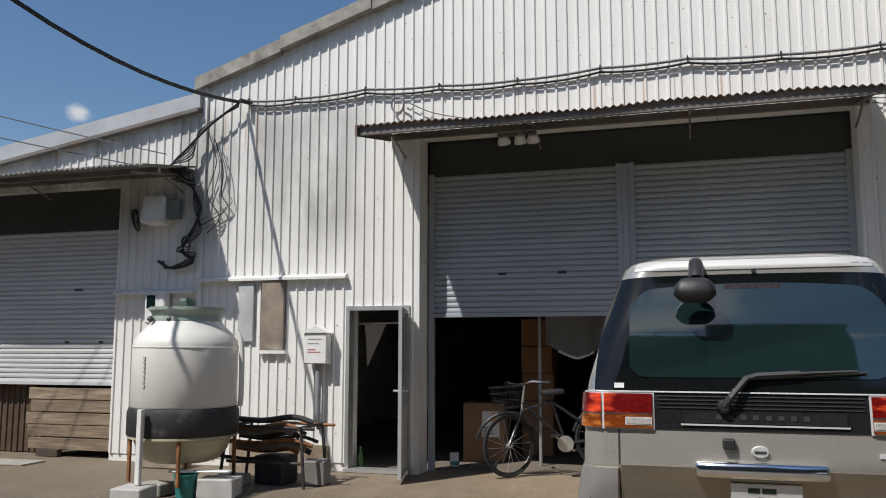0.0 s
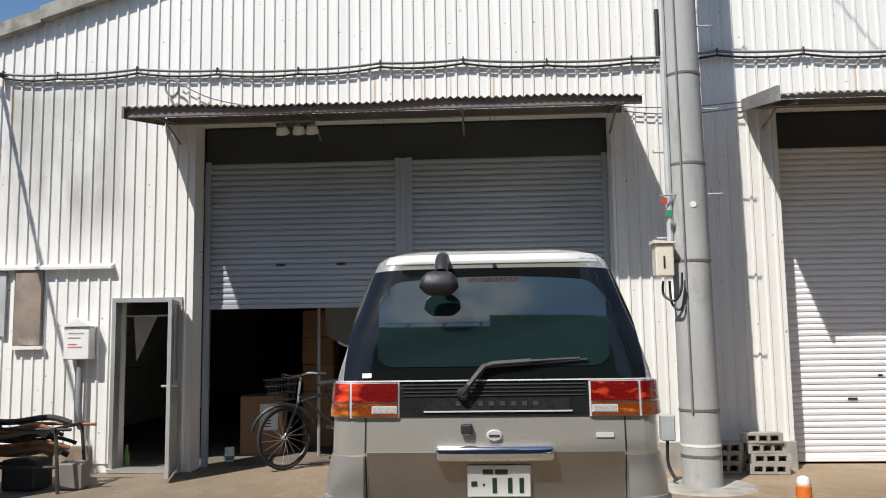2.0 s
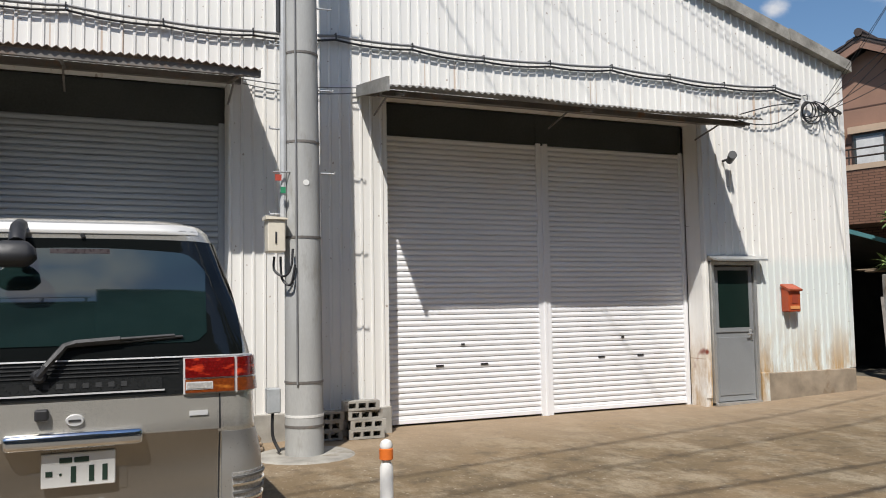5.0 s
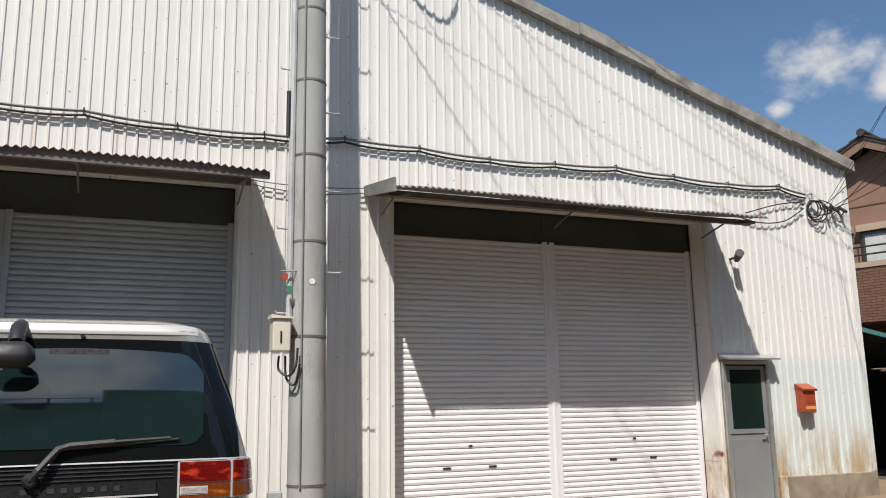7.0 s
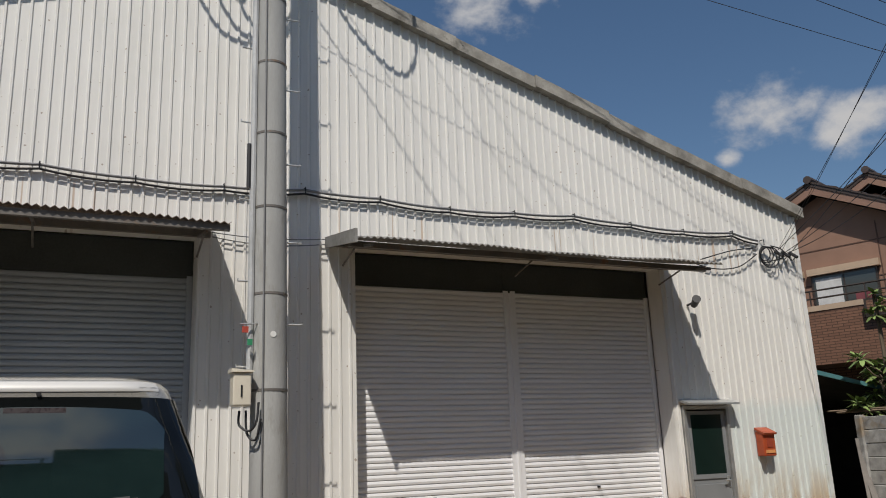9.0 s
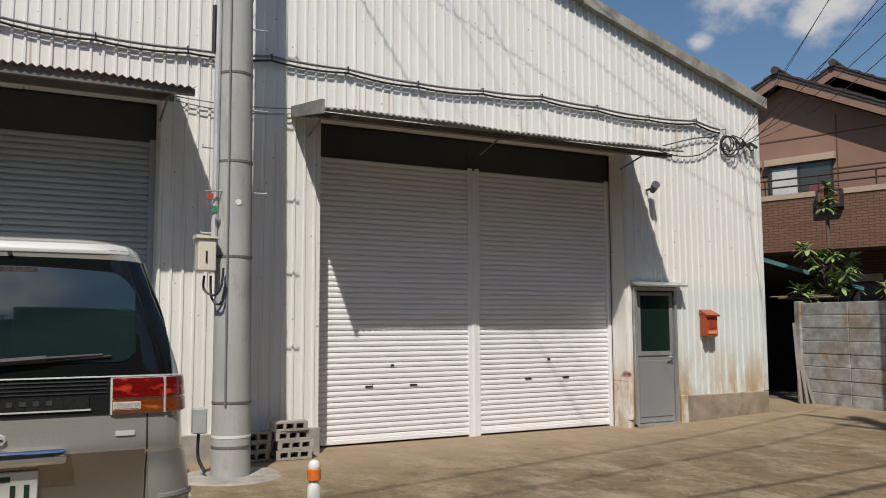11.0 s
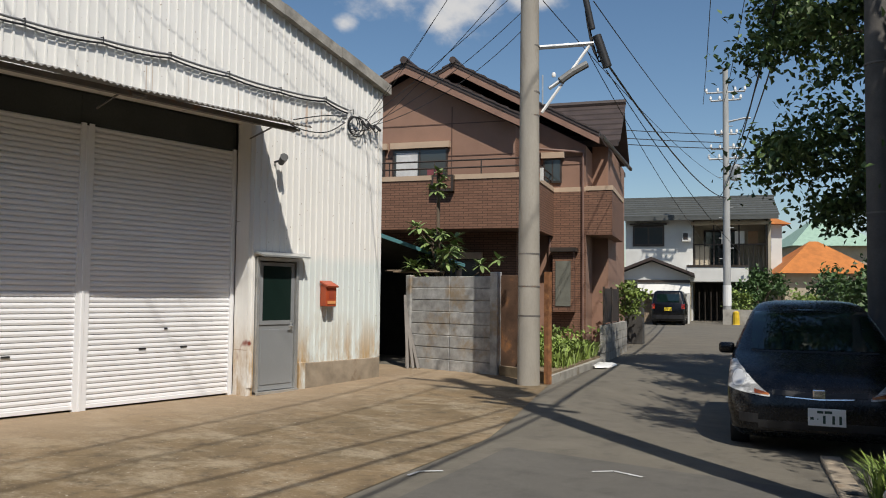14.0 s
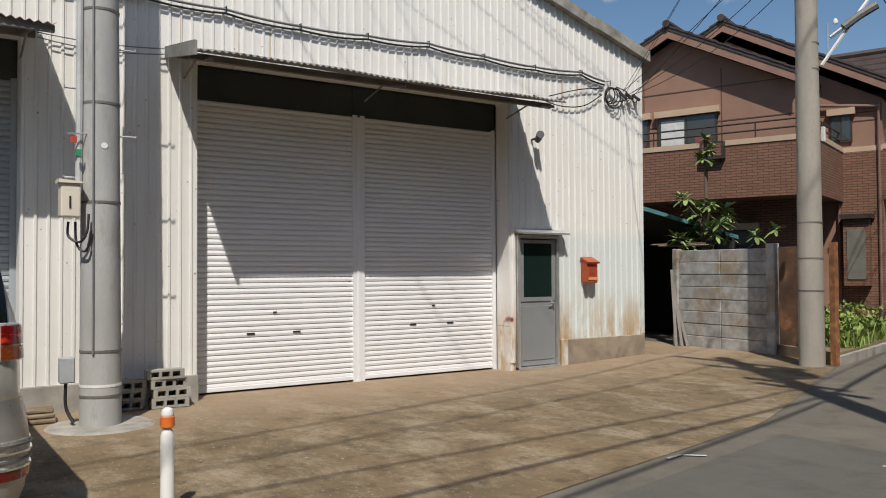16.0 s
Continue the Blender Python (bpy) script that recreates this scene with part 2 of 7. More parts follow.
def ground_mat(name, a, b_, dk, lite, scale, bumpy, rough=0.9, pale=None):
    m, nt, b = shader(name)
    p = place(nt)
    big = grain(nt, place(nt, (1, 0.8, 1)), scale, 7.0, 0.62)
    mid = grain(nt, p, scale * 6, 6.0, 0.65)
    fine = grain(nt, p, 110, 3.0)
    c = tint(nt, ramp(nt, big, 0.36, 0.64), a, b_)
    c = tint(nt, ramp(nt, mid, 0.50, 0.66, 0, 0.75), c, dk)
    spk = grain(nt, place(nt, (1, 0.6, 1)), scale * 34, 4.0, 0.72)
    c = tint(nt, ramp(nt, spk, 0.58, 0.70, 0, 0.6), c, lite)
    lt = grain(nt, place(nt, (1, 0.6, 1)), scale * 2.4, 9.0, 0.78)
    c = tint(nt, ramp(nt, lt, 0.48, 0.64, 0, 0.75), c, lite)
    if pale:
        # paler swept strip before the shutters
        sp = nt.nodes.new("ShaderNodeSeparateXYZ")
        nt.links.new(p, sp.inputs[0])
        near = ramp(nt, mul(nt, sp.outputs["Y"], mul(nt, big, 2.6), "ADD"), -1.0, 1.0, 0.0, 0.6)
        c = tint(nt, near, c, pale)
        west = ramp(nt, mul(nt, sp.outputs["X"], mul(nt, big, 3.0), "ADD"), 2.0, -2.5, 0.0, 0.75)
        c = tint(nt, west, c, (0.135, 0.115, 0.088))
        chips = grain(nt, p, 26, 2.0, 0.6)
        c = tint(nt, ramp(nt, chips, 0.69, 0.73, 0, 0.8), c, (0.55, 0.50, 0.42))
    c = tint(nt, ramp(nt, fine, 0.45, 0.7, 0, 0.35), c, dk)
    nt.links.new(c, b.inputs["Base Color"])
    b.inputs["Roughness"].default_value = rough
    bump(nt, b, fine, bumpy, 0.008)
    return m


APRON = ground_mat("stained_concrete_apron", (0.225, 0.155, 0.082), (0.145, 0.104, 0.055), (0.075, 0.055, 0.032), (0.38, 0.31, 0.21), 0.75, 0.45, pale=(0.38, 0.28, 0.185))
ASPHALT = ground_mat("grey_asphalt", (0.150, 0.134, 0.104), (0.130, 0.116, 0.092), (0.090, 0.080, 0.064), (0.180, 0.160, 0.126), 0.5, 0.6)
PATCH = ground_mat("newer_asphalt_patch", (0.112, 0.104, 0.090), (0.105, 0.097, 0.084), (0.075, 0.070, 0.060), (0.132, 0.122, 0.105), 0.5, 0.6)
PAINT = M("road_paint", (0.6, 0.6, 0.58), 0.7, var=0.3, scale=9)
SOIL = M("dry_soil", (0.24, 0.18, 0.11), 0.95, var=0.4, bumpy=0.6)


def leaf_mat(name, col):
    m, nt, b = shader(name)
    oi = nt.nodes.new("ShaderNodeNewGeometry")
    c = tint(nt, oi.outputs["Random Per Island"], tuple(v * 0.55 for v in col), tuple(v * 1.35 for v in col))
    nt.links.new(c, b.inputs["Base Color"])
    b.inputs["Roughness"].default_value = 0.55
    b.inputs["Transmission Weight"].default_value = 0.0
    b.inputs["Subsurface Weight"].default_value = 0.0
    return m


LEAF_T = leaf_mat("broad_tree_leaf", (0.085, 0.135, 0.035))
LEAF_L = leaf_mat("glossy_shrub_leaf", (0.20, 0.28, 0.09))
GRASS = leaf_mat("weed_leaf", (0.19, 0.26, 0.055))
HEDGE = leaf_mat("hedge_leaf", (0.05, 0.10, 0.025))
BARK = M("grey_brown_bark", (0.16, 0.12, 0.085), 0.95, var=0.4, scale=6, bumpy=0.6, stretch=(1, 1, 0.3))


def glassy(name, col, rough=0.04, spec=0.6):
    m, nt, b = shader(name)
    n = grain(nt, place(nt), 2.0)
    nt.links.new(ramp(nt, n, 0.3, 0.7, rough, rough + 0.04), b.inputs["Roughness"])
    b.inputs["Base Color"].default_value = (*col, 1)
    b.inputs["Specular IOR Level"].default_value = spec
    return m


REARGLASS = glassy("tinted_rear_glass", (0.008, 0.020, 0.019), 0.015, 0.9)
REARGLASS.node_tree.nodes["Principled BSDF"].inputs["IOR"].default_value = 1.75
DARKGLASS = glassy("dark_tinted_glass", (0.006, 0.017, 0.015), 0.02, 0.95)
PANE = glassy("window_pane", (0.05, 0.06, 0.06), 0.05, 0.7)


# ---- builders ----
def B():
    return bmesh.new()


def part(name, bm, material, parent=None, label="", smooth=False):
    me = bpy.data.meshes.new(name)
    bmesh.ops.recalc_face_normals(bm, faces=bm.faces[:])
    bm.to_mesh(me)
    bm.free()
    me.materials.append(material)
    if smooth:
        for p in me.polygons:
            p.use_smooth = True
        me.set_sharp_from_angle(angle=radians(38))
    ob = new(name, me)
    if parent is not None:
        ob.parent = parent
    if label:
        ob["label"] = label
    return ob


def thing(name, label, category, m=None, group="", kind=""):
    e = new(name)
    e.empty_display_size = 0.2
    if m is not None:
        e.matrix_world = m
    return tagged(e, label, category, group, kind)


def bx(bm, x0, x1, y0, y1, z0, z1, r=0.0, seg=2):
    v = [bm.verts.new(p) for p in ((x0, y0, z0), (x1, y0, z0), (x1, y1, z0), (x0, y1, z0), (x0, y0, z1), (x1, y0, z1), (x1, y1, z1), (x0, y1, z1))]
    fs = [bm.faces.new([v[i] for i in q]) for q in ((0, 3, 2, 1), (4, 5, 6, 7), (0, 1, 5, 4), (1, 2, 6, 5), (2, 3, 7, 6), (3, 0, 4, 7))]
    if r > 0:
        es = list({e for f in fs for e in f.edges})
        bmesh.ops.bevel(bm, geom=es, offset=r, segments=seg, profile=0.5, affect="EDGES")
    return bm


def obx(c, half, turn=None):
    """The eight corners of a turned box, as a bmesh of its own."""
    bm = B()
    bx(bm, -half[0], half[0], -half[1], half[1], -half[2], half[2])
    m = Matrix.Translation(c) @ (turn or Matrix.Identity(4))
    bm.transform(m)
    return bm


def cyl(bm, p0, p1, r0, r1=None, seg=12):
    r1 = r0 if r1 is None else r1
    p0, p1 = Vector(p0), Vector(p1)
    q = (p1 - p0).to_track_quat("Z", "Y")
    rings = []
    for p, r in ((p0, r0), (p1, r1)):
        rings.append([bm.verts.new(p + q @ Vector((r * math.cos(a), r * math.sin(a), 0))) for a in (i * math.tau / seg for i in range(seg))])
    for i in range(seg):
        bm.faces.new((rings[0][i], rings[0][(i + 1) % seg], rings[1][(i + 1) % seg], rings[1][i]))
    bm.faces.new(rings[0][::-1])
    bm.faces.new(rings[1])
    return bm


def tube(bm, pts, r, seg=6):
    pts = [Vector(p) for p in pts]
    last = None
    for i, p in enumerate(pts):
        d = (pts[min(i + 1, len(pts) - 1)] - pts[max(i - 1, 0)]).normalized()
        up = Vector((0, 0, 1)) if abs(d.z) < 0.95 else Vector((1, 0, 0))
        s = d.cross(up).normalized()
        t = s.cross(d)
        ring = [bm.verts.new(p + r * (math.cos(a) * s + math.sin(a) * t)) for a in (k * math.tau / seg for k in range(seg))]
        if last:
            for k in range(seg):
                bm.faces.new((last[k], last[(k + 1) % seg], ring[(k + 1) % seg], ring[k]))
        else:
            bm.faces.new(ring[::-1])
        last = ring
    bm.faces.new(last)
    return bm


def sag(a, b, drop, n=16):
    a, b = Vector(a), Vector(b)
    return [a.lerp(b, i / n) - Vector((0, 0, drop * 4 * (i / n) * (1 - i / n))) for i in range(n + 1)]


def smooth_path(pts, n=6):
    """A curve through the points."""
    P = [Vector(p) for p in pts]
    P = [P[0]] + P + [P[-1]]
    out = []
    for i in range(1, len(P) - 2):
        for k in range(n):
            t = k / n
            a, b, c, d = P[i - 1], P[i], P[i + 1], P[i + 2]
            out.append(0.5 * (2 * b + (c - a) * t + (2 * a - 5 * b + 4 * c - d) * t * t + (3 * b - a - 3 * c + d) * t ** 3))
    return out + [P[-2]]


def lathe(bm, profile, seg=32, c=(0, 0)):
    last = None
    for r, z in profile:
        ring = [bm.verts.new((c[0] + r * math.cos(a), c[1] + r * math.sin(a), z)) for a in (i * math.tau / seg for i in range(seg))]
        if last:
            for i in range(seg):
                bm.faces.new((last[i], last[(i + 1) % seg], ring[(i + 1) % seg], ring[i]))
        else:
            bm.faces.new(ring[::-1])
        last = ring
    bm.faces.new(last)
    return bm


def prism(bm, poly, y0, y1, axis="y"):
    """A polygon in x and z (or y and z, x and y) pushed from y0 to y1."""
    def at(p, d):
        return (p[0], d, p[1]) if axis == "y" else (d, p[0], p[1]) if axis == "x" else (p[0], p[1], d)
    a = [bm.verts.new(at(p, y0)) for p in poly]
    b = [bm.verts.new(at(p, y1)) for p in poly]
    n = len(poly)
    for i in range(n):
        bm.faces.new((a[i], a[(i + 1) % n], b[(i + 1) % n], b[i]))
    bm.faces.new(a[::-1])
    bm.faces.new(b)
    return bm


def torus(bm, c, R, r, axis=Vector((0, 1, 0)), seg=28, side=6):
    q = Vector(axis).to_track_quat("Z", "Y")
    rings = []
    for i in range(seg):
        a = i * math.tau / seg
        rad = Vector((math.cos(a), math.sin(a), 0))
        rings.append([bm.verts.new(Vector(c) + q @ (rad * (R + r * math.cos(b)) + Vector((0, 0, r * math.sin(b))))) for b in (k * math.tau / side for k in range(side))])
    for i in range(seg):
        for k in range(side):
            bm.faces.new((rings[i][k], rings[(i + 1) % seg][k], rings[(i + 1) % seg][(k + 1) % side], rings[i][(k + 1) % side]))
    return bm


def corrugated(bm, x0, x1, bottom, top, y=0.0, pitch=0.1223, rib=0.032, lip=0.008, deep=0.018, phase=-5.055):
    """Upright ribbed sheet between x0 and x1; bottom and top are heights or functions of x. Ribs stand out towards -y."""
    lo = bottom if callable(bottom) else (lambda x: bottom)
    hi = top if callable(top) else (lambda x: top)
    xs = []
    k = math.floor((x0 - phase) / pitch)
    while k * pitch + phase < x1:
        b = k * pitch + phase
        xs += [(b, 0.0), (b + lip, -deep), (b + lip + rib - 0.012, -deep), (b + rib + lip, 0.0)]
        k += 1
    xs = [(x0, 0.0)] + [p for p in xs if x0 < p[0] < x1] + [(x1, 0.0)]
    last = None
    for x, d in xs:
        pair = (bm.verts.new((x, y + d, lo(x))), bm.verts.new((x, y + d, hi(x))))
        if last:
            bm.faces.new((last[0], pair[0], pair[1], last[1]))
        last = pair
    return bm


def leaves(bm, spots, size, seed, per=1, flat=0.35):
    """Small bent leaf blades at the given places."""
    rg = random.Random(seed)
    for s in spots:
        for _ in range(per):
            ln = size * rg.uniform(0.6, 1.3)
            q = Euler((rg.uniform(-1, 1) * 1.2, rg.uniform(-1, 1) * 1.2, rg.uniform(0, math.tau))).to_matrix()
            o = Vector(s)
            v = [bm.verts.new(o + q @ Vector(p)) for p in ((0, 0, 0), (ln * 0.5, -ln * flat, ln * 0.1), (ln, 0, -ln * 0.05), (ln * 0.5, ln * flat, ln * 0.1))]
            bm.faces.new(v)
    return bm


def gz(x, y=0.0):
    """Height of the ground: level by the halls, rising gently up the street, falling to the gutter on the far side."""
    def st(v, a, b):
        t = min(1, max(0, (v - a) / (b - a)))
        return t * t * (3 - 2 * t)
    off = st((x - 6.58) * 0.834 - (y + 8.87) * 0.551, 0.0, 2.3) * (1 - st(x, 14.0, 22.0)) * (1 - st(y, -4.9, -3.3))
    return 0.09 * st(x, 8.3, 12.0) * (1 - off) + 0.10 * st(x, 11.0, 34.0) - 0.10 * off * st(x, 5.5, 7.5)


# ---- ground ----
bm = B()
gx = [-400, -120, -50, -25] + [i * 0.5 - 15 for i in range(0, 110)] + [42, 50, 70, 120, 250, 600]
gy = [-400, -120, -50, -30, -20, -14, -11, -10] + [-9.5 + 0.5 * i for i in range(19)] + [0, 2, 8, 20, 50, 120, 300, 700]
rows = [[bm.verts.new((x, y, gz(x, y))) for y in gy] for x in gx]
for i in range(len(gx) - 1):
    for j in range(len(gy) - 1):
        bm.faces.new((rows[i][j], rows[i + 1][j], rows[i + 1][j + 1], rows[i][j + 1]))
tagged(part("ground", bm, ASPHALT), "worn grey asphalt of the narrow street", "ground", kind="structure")


def kerb(x):
    """The line where the apron meets the street."""
    return -5.20 + (x - 4.61) * 0.215 + max(0.0, x - 7.9) * 0.19


def sheet(bm, xs, y0, y1, up):
    last = None
    for x in xs:
        ys = [y for y in (y0(x) + 0.5 * i for i in range(int((y1(x) - y0(x)) / 0.5) + 1))][:20] + [y1(x)]
        pr = [bm.verts.new((x, y, gz(x, y) + up)) for y in ys]
        if last:
            for k in range(min(len(pr), len(last)) - 1):
                bm.faces.new((last[k], pr[k], pr[k + 1], last[k + 1]))
        last = pr
    return bm


bm = sheet(B(), [i * 0.25 - 14 for i in range(0, 109)], kerb, lambda x: kerb(x) + 9.5, 0.006)
tagged(part("apron", bm, APRON), "brown stained concrete apron in front of the halls", "pavement", kind="structure")
bm = sheet(B(), [4.9 + i * 0.25 for i in range(0, 12)], lambda x: kerb(x) - 3.3, lambda x: kerb(x) - 0.35, 0.005)
tagged(part("road_patch", bm, PATCH), "darker newer asphalt patch in the street", "road", kind="structure")

# plain wall behind the walk, out of view, added to hold back sky light
tagged(part("sky_block_wall", bx(B(), -24, 26, -16.3, -16.0, -0.3, 7.2), M("dull_far_wall", (0.16, 0.15, 0.135), 0.9)), "plain unseen wall across the street, added against sky light", "wall", kind="structure")
tagged(part("wall_street_end", bx(B(), -24.3, -24.0, -16.3, 18, -0.3, 6.0), M("dull_end_wall", (0.22, 0.21, 0.19), 0.9)), "plain dull wall at the street end", "wall", kind="structure")

# ---- halls ----
XL, XR, XM = -5.42, 11.20, 3.00
EAVE_W, EAVE_E = 4.78, 4.885


def gable(x):
    return EAVE_E + 0.312 * (XR - x) if x > XM else EAVE_W + 0.3165 * (x - XL)


OPEN_M = (-2.50, 2.16)
OPEN_R = (3.96, 8.47)
TOPO = 3.90
bm = B()
corrugated(bm, XL, -3.38, 0.10, gable)
corrugated(bm, -3.38, -2.62, 1.91, gable)
corrugated(bm, -2.62, OPEN_M[0], 0.10, gable)
corrugated(bm, OPEN_M[0], OPEN_M[1], TOPO, gable)
corrugated(bm, OPEN_M[1], OPEN_R[0], 0.30, gable)
corrugated(bm, OPEN_R[0], OPEN_R[1], TOPO, gable)
corrugated(bm, OPEN_R[1], 8.58, 0.12, gable)
corrugated(bm, 8.58, 9.42, 1.98, gable)
corrugated(bm, 9.42, XR, 0.40, gable)
tagged(part("wall_front", bm, WALL), "white painted corrugated steel gable wall, streaked and rust-stained", "wall", kind="structure")


def backing(x0, x1, z0, side=None):
    """Solid wall behind the sheets, from z0 up to the roof."""
    b = B()
    poly = [(x0, z0), (x1, z0), (x1, gable(x1) - 0.03)] + ([(XM, gable(XM) - 0.03)] if x0 < XM < x1 else []) + [(x0, gable(x0) - 0.03)]
    prism(b, poly, 0.012, 0.30)
    return b


for nm, x0, x1, z0 in (("wall_core_west", XL, -3.38, 0.0), ("wall_core_door", -3.38, -2.62, 1.92), ("wall_core_post", -2.62, -2.50, 0.0), ("wall_core_main", -2.50, 2.16, 3.90),
                       ("wall_core_middle", 2.16, 3.96, 0.0), ("wall_core_east", 3.96, 8.47, 3.90), ("wall_core_jamb", 8.47, 8.58, 0.0), ("wall_core_side_door", 8.58, 9.42, 1.99), ("wall_core_corner", 9.42, XR, 0.0)):
    tagged(part(nm, backing(x0, x1, z0), WALL), "white steel wall behind the cladding", "wall", kind="structure")
# side, back and roof that close the big hall
for nm, x0, x1, zt in (("wall_west", XL, XL + 0.1, EAVE_W), ("wall_east", XR - 0.1, XR, EAVE_E)):
    tagged(part(nm, bx(B(), x0, x1, 0.30, 18, 0, zt - 0.04), WALL), "white steel side wall of the hall", "wall", kind="structure")
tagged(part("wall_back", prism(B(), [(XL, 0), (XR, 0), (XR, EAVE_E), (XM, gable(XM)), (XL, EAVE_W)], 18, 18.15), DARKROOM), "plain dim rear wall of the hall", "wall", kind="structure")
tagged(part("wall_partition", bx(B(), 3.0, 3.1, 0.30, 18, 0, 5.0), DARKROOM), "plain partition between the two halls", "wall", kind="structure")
roof = thing("hall_roof", "weathered grey gable roof of the hall", "roof", kind="structure")
for s, xe in ((-1, XL - 0.10), (1, XR + 0.12)):
    ze = gable(XR if s > 0 else XL) - 0.035
    zt = gable(XM)
    part("roof_slope", prism(B(), [(xe, ze + 0.01), (XM, zt + 0.01), (XM, zt + 0.07), (xe, ze + 0.07)], 0.0, 18.1), ASB, roof)
    # verge in lengths, slightly uneven
    n = 7
    for i in range(n):
        a, b_ = i / n, (i + 1) / n
        xa, za, xb, zb = xe + (XM - xe) * a, ze + (zt - ze) * a, xe + (XM - xe) * b_, ze + (zt - ze) * b_
        j = 0.012 * math.sin(i * 2.3 + s)
        part("verge_board", prism(B(), [(xa, za - 0.02 + j), (xb, zb - 0.02 + j), (xb, zb + 0.145 + j), (xa, za + 0.145 + j)], -0.12 - j, 0.0), ASB, roof)

# low hall to the west
bm = B()


def low_top(x):
    return 4.48 + (x + 5.42) * 0.158


corrugated(bm, -6.66, XL, 0.10, low_top)
corrugated(bm, -14.0, -6.66, 3.55, low_top)
tagged(part("wall_low_hall", bm, WALL), "white corrugated steel wall of the lower hall", "wall", kind="structure")
for nm, x0, x1, z0 in (("wall_low_core_pier", -6.66, XL, 0.0), ("wall_low_core_lintel", -14.0, -6.66, 3.56)):
    tagged(part(nm, prism(B(), [(x0, z0), (x1 - 0.002, z0), (x1 - 0.002, low_top(x1) - 0.03), (x0, low_top(x0) - 0.03)], 0.012, 0.30), WALL), "steel wall behind the cladding", "wall", kind="structure")
tagged(part("roof_low_hall", prism(B(), [(-14.2, low_top(-14.2)), (XL - 0.02, low_top(XL)), (XL - 0.02, low_top(XL) + 0.20), (-14.2, low_top(-14.2) + 0.24)], -0.10, 18), LEADROOF),
       "pale sheet-metal roof of the lower hall", "roof", kind="structure")
tagged(part("trim_low_eave", prism(B(), [(-14.2, low_top(-14.2) - 0.05), (XL - 0.03, low_top(XL) - 0.05), (XL - 0.03, low_top(XL) - 0.004), (-14.2, low_top(-14.2) - 0.004)], -0.13, -0.03), STEEL), "dark drip edge under the low roof", "trim", kind="structure")
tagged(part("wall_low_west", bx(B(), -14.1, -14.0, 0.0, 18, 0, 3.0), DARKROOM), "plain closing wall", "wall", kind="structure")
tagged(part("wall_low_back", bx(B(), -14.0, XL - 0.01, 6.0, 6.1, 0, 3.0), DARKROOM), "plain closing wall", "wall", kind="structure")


def shutter(name, x0, x1, z0, z1, y, paint, label, box_top, pitch=0.0662, mullion=None, keys=(), flip=None):
    """Roller shutter: curtain of slats, bottom bar, side rails, hood."""
    s = thing(name, label, "shutter", pose(0, 0, 0))
    b = B()
    prism(b, [(0.0, 0.0), (-0.010, -pitch * 0.10), (-0.016, -pitch * 0.46), (-0.011, -pitch * 0.84), (0.006, -pitch * 0.90), (0.006, -pitch), (0.014, -pitch), (0.014, 0.0)], x0, x1, "x")
    bmesh.ops.recalc_face_normals(b, faces=b.faces[:])
    me = bpy.data.meshes.new("slat")
    b.to_mesh(me)
    b.free()
    me.materials.append(paint)
    z = z1
    while z > z0 + 0.05:
        o = new("slat", me)
        o.parent = s
        o.location = (0, y, max(z, z0 + pitch * 0.9))
        z -= pitch
    part("bottom_bar", bx(B(), x0, x1, y - 0.025, y + 0.02, z0, z0 + 0.05, 0.004, 1), paint, s)
    for xa, xb in ((x0 - 0.035, x0 + 0.03), (x1 - 0.03, x1 + 0.035)):
        part("guide_rail", bx(B(), xa, xb, y - 0.035, y + 0.03, 0.0 if z0 < 1.2 else 0.0, z1 + 0.02), paint, s)
    part("hood", bx(B(), x0 - 0.03, x1 + 0.03, y - 0.01, y + 0.30, z1, box_top), LINTEL, s, "plain panel above the curtain, coloured dark as shade")
    for kx, kz, w in keys:
        part("handle_slot", bx(B(), kx - w / 2, kx + w / 2, y - 0.024, y - 0.015, kz - 0.012, kz + 0.012), BLACKP, s, "small dark pull slot")
    return s


YS = 0.36
shutter("roller_shutter", -2.46, -0.24, 1.78, 3.48, YS, SHUT_G, "grey roller shutter, half raised over the dark workshop", TOPO, keys=((-0.9, 2.28, 0.10), (-1.6, 2.28, 0.10)))
shutter("roller_shutter", -0.10, 2.13, 0.03, 3.48, YS, SHUT_G, "grey roller shutter, closed, behind the parked van", TOPO)
shutter("roller_shutter", 4.02, 6.15, 0.03, 3.50, YS, SHUT_W, "white roller shutter, closed, one of a pair", TOPO, keys=((4.725, 0.70, 0.10), (5.325, 0.70, 0.10), (5.035, 0.95, 0.045)))
shutter("roller_shutter", 6.26, 8.44, 0.03, 3.50, YS, SHUT_W, "white roller shutter, closed, beside the grey door", TOPO, keys=((7.045, 0.72, 0.10), (7.665, 0.72, 0.10), (7.385, 0.97, 0.045)))
shutter("roller_shutter", -12.0, -6.70, 0.93, 3.0, 0.20, SHUT_L, "pale grey roller shutter, raised above wooden boards", 3.56, keys=((-7.55, 1.50, 0.06), (-7.0, 1.50, 0.06), (-7.4, 2.2, 0.14)))


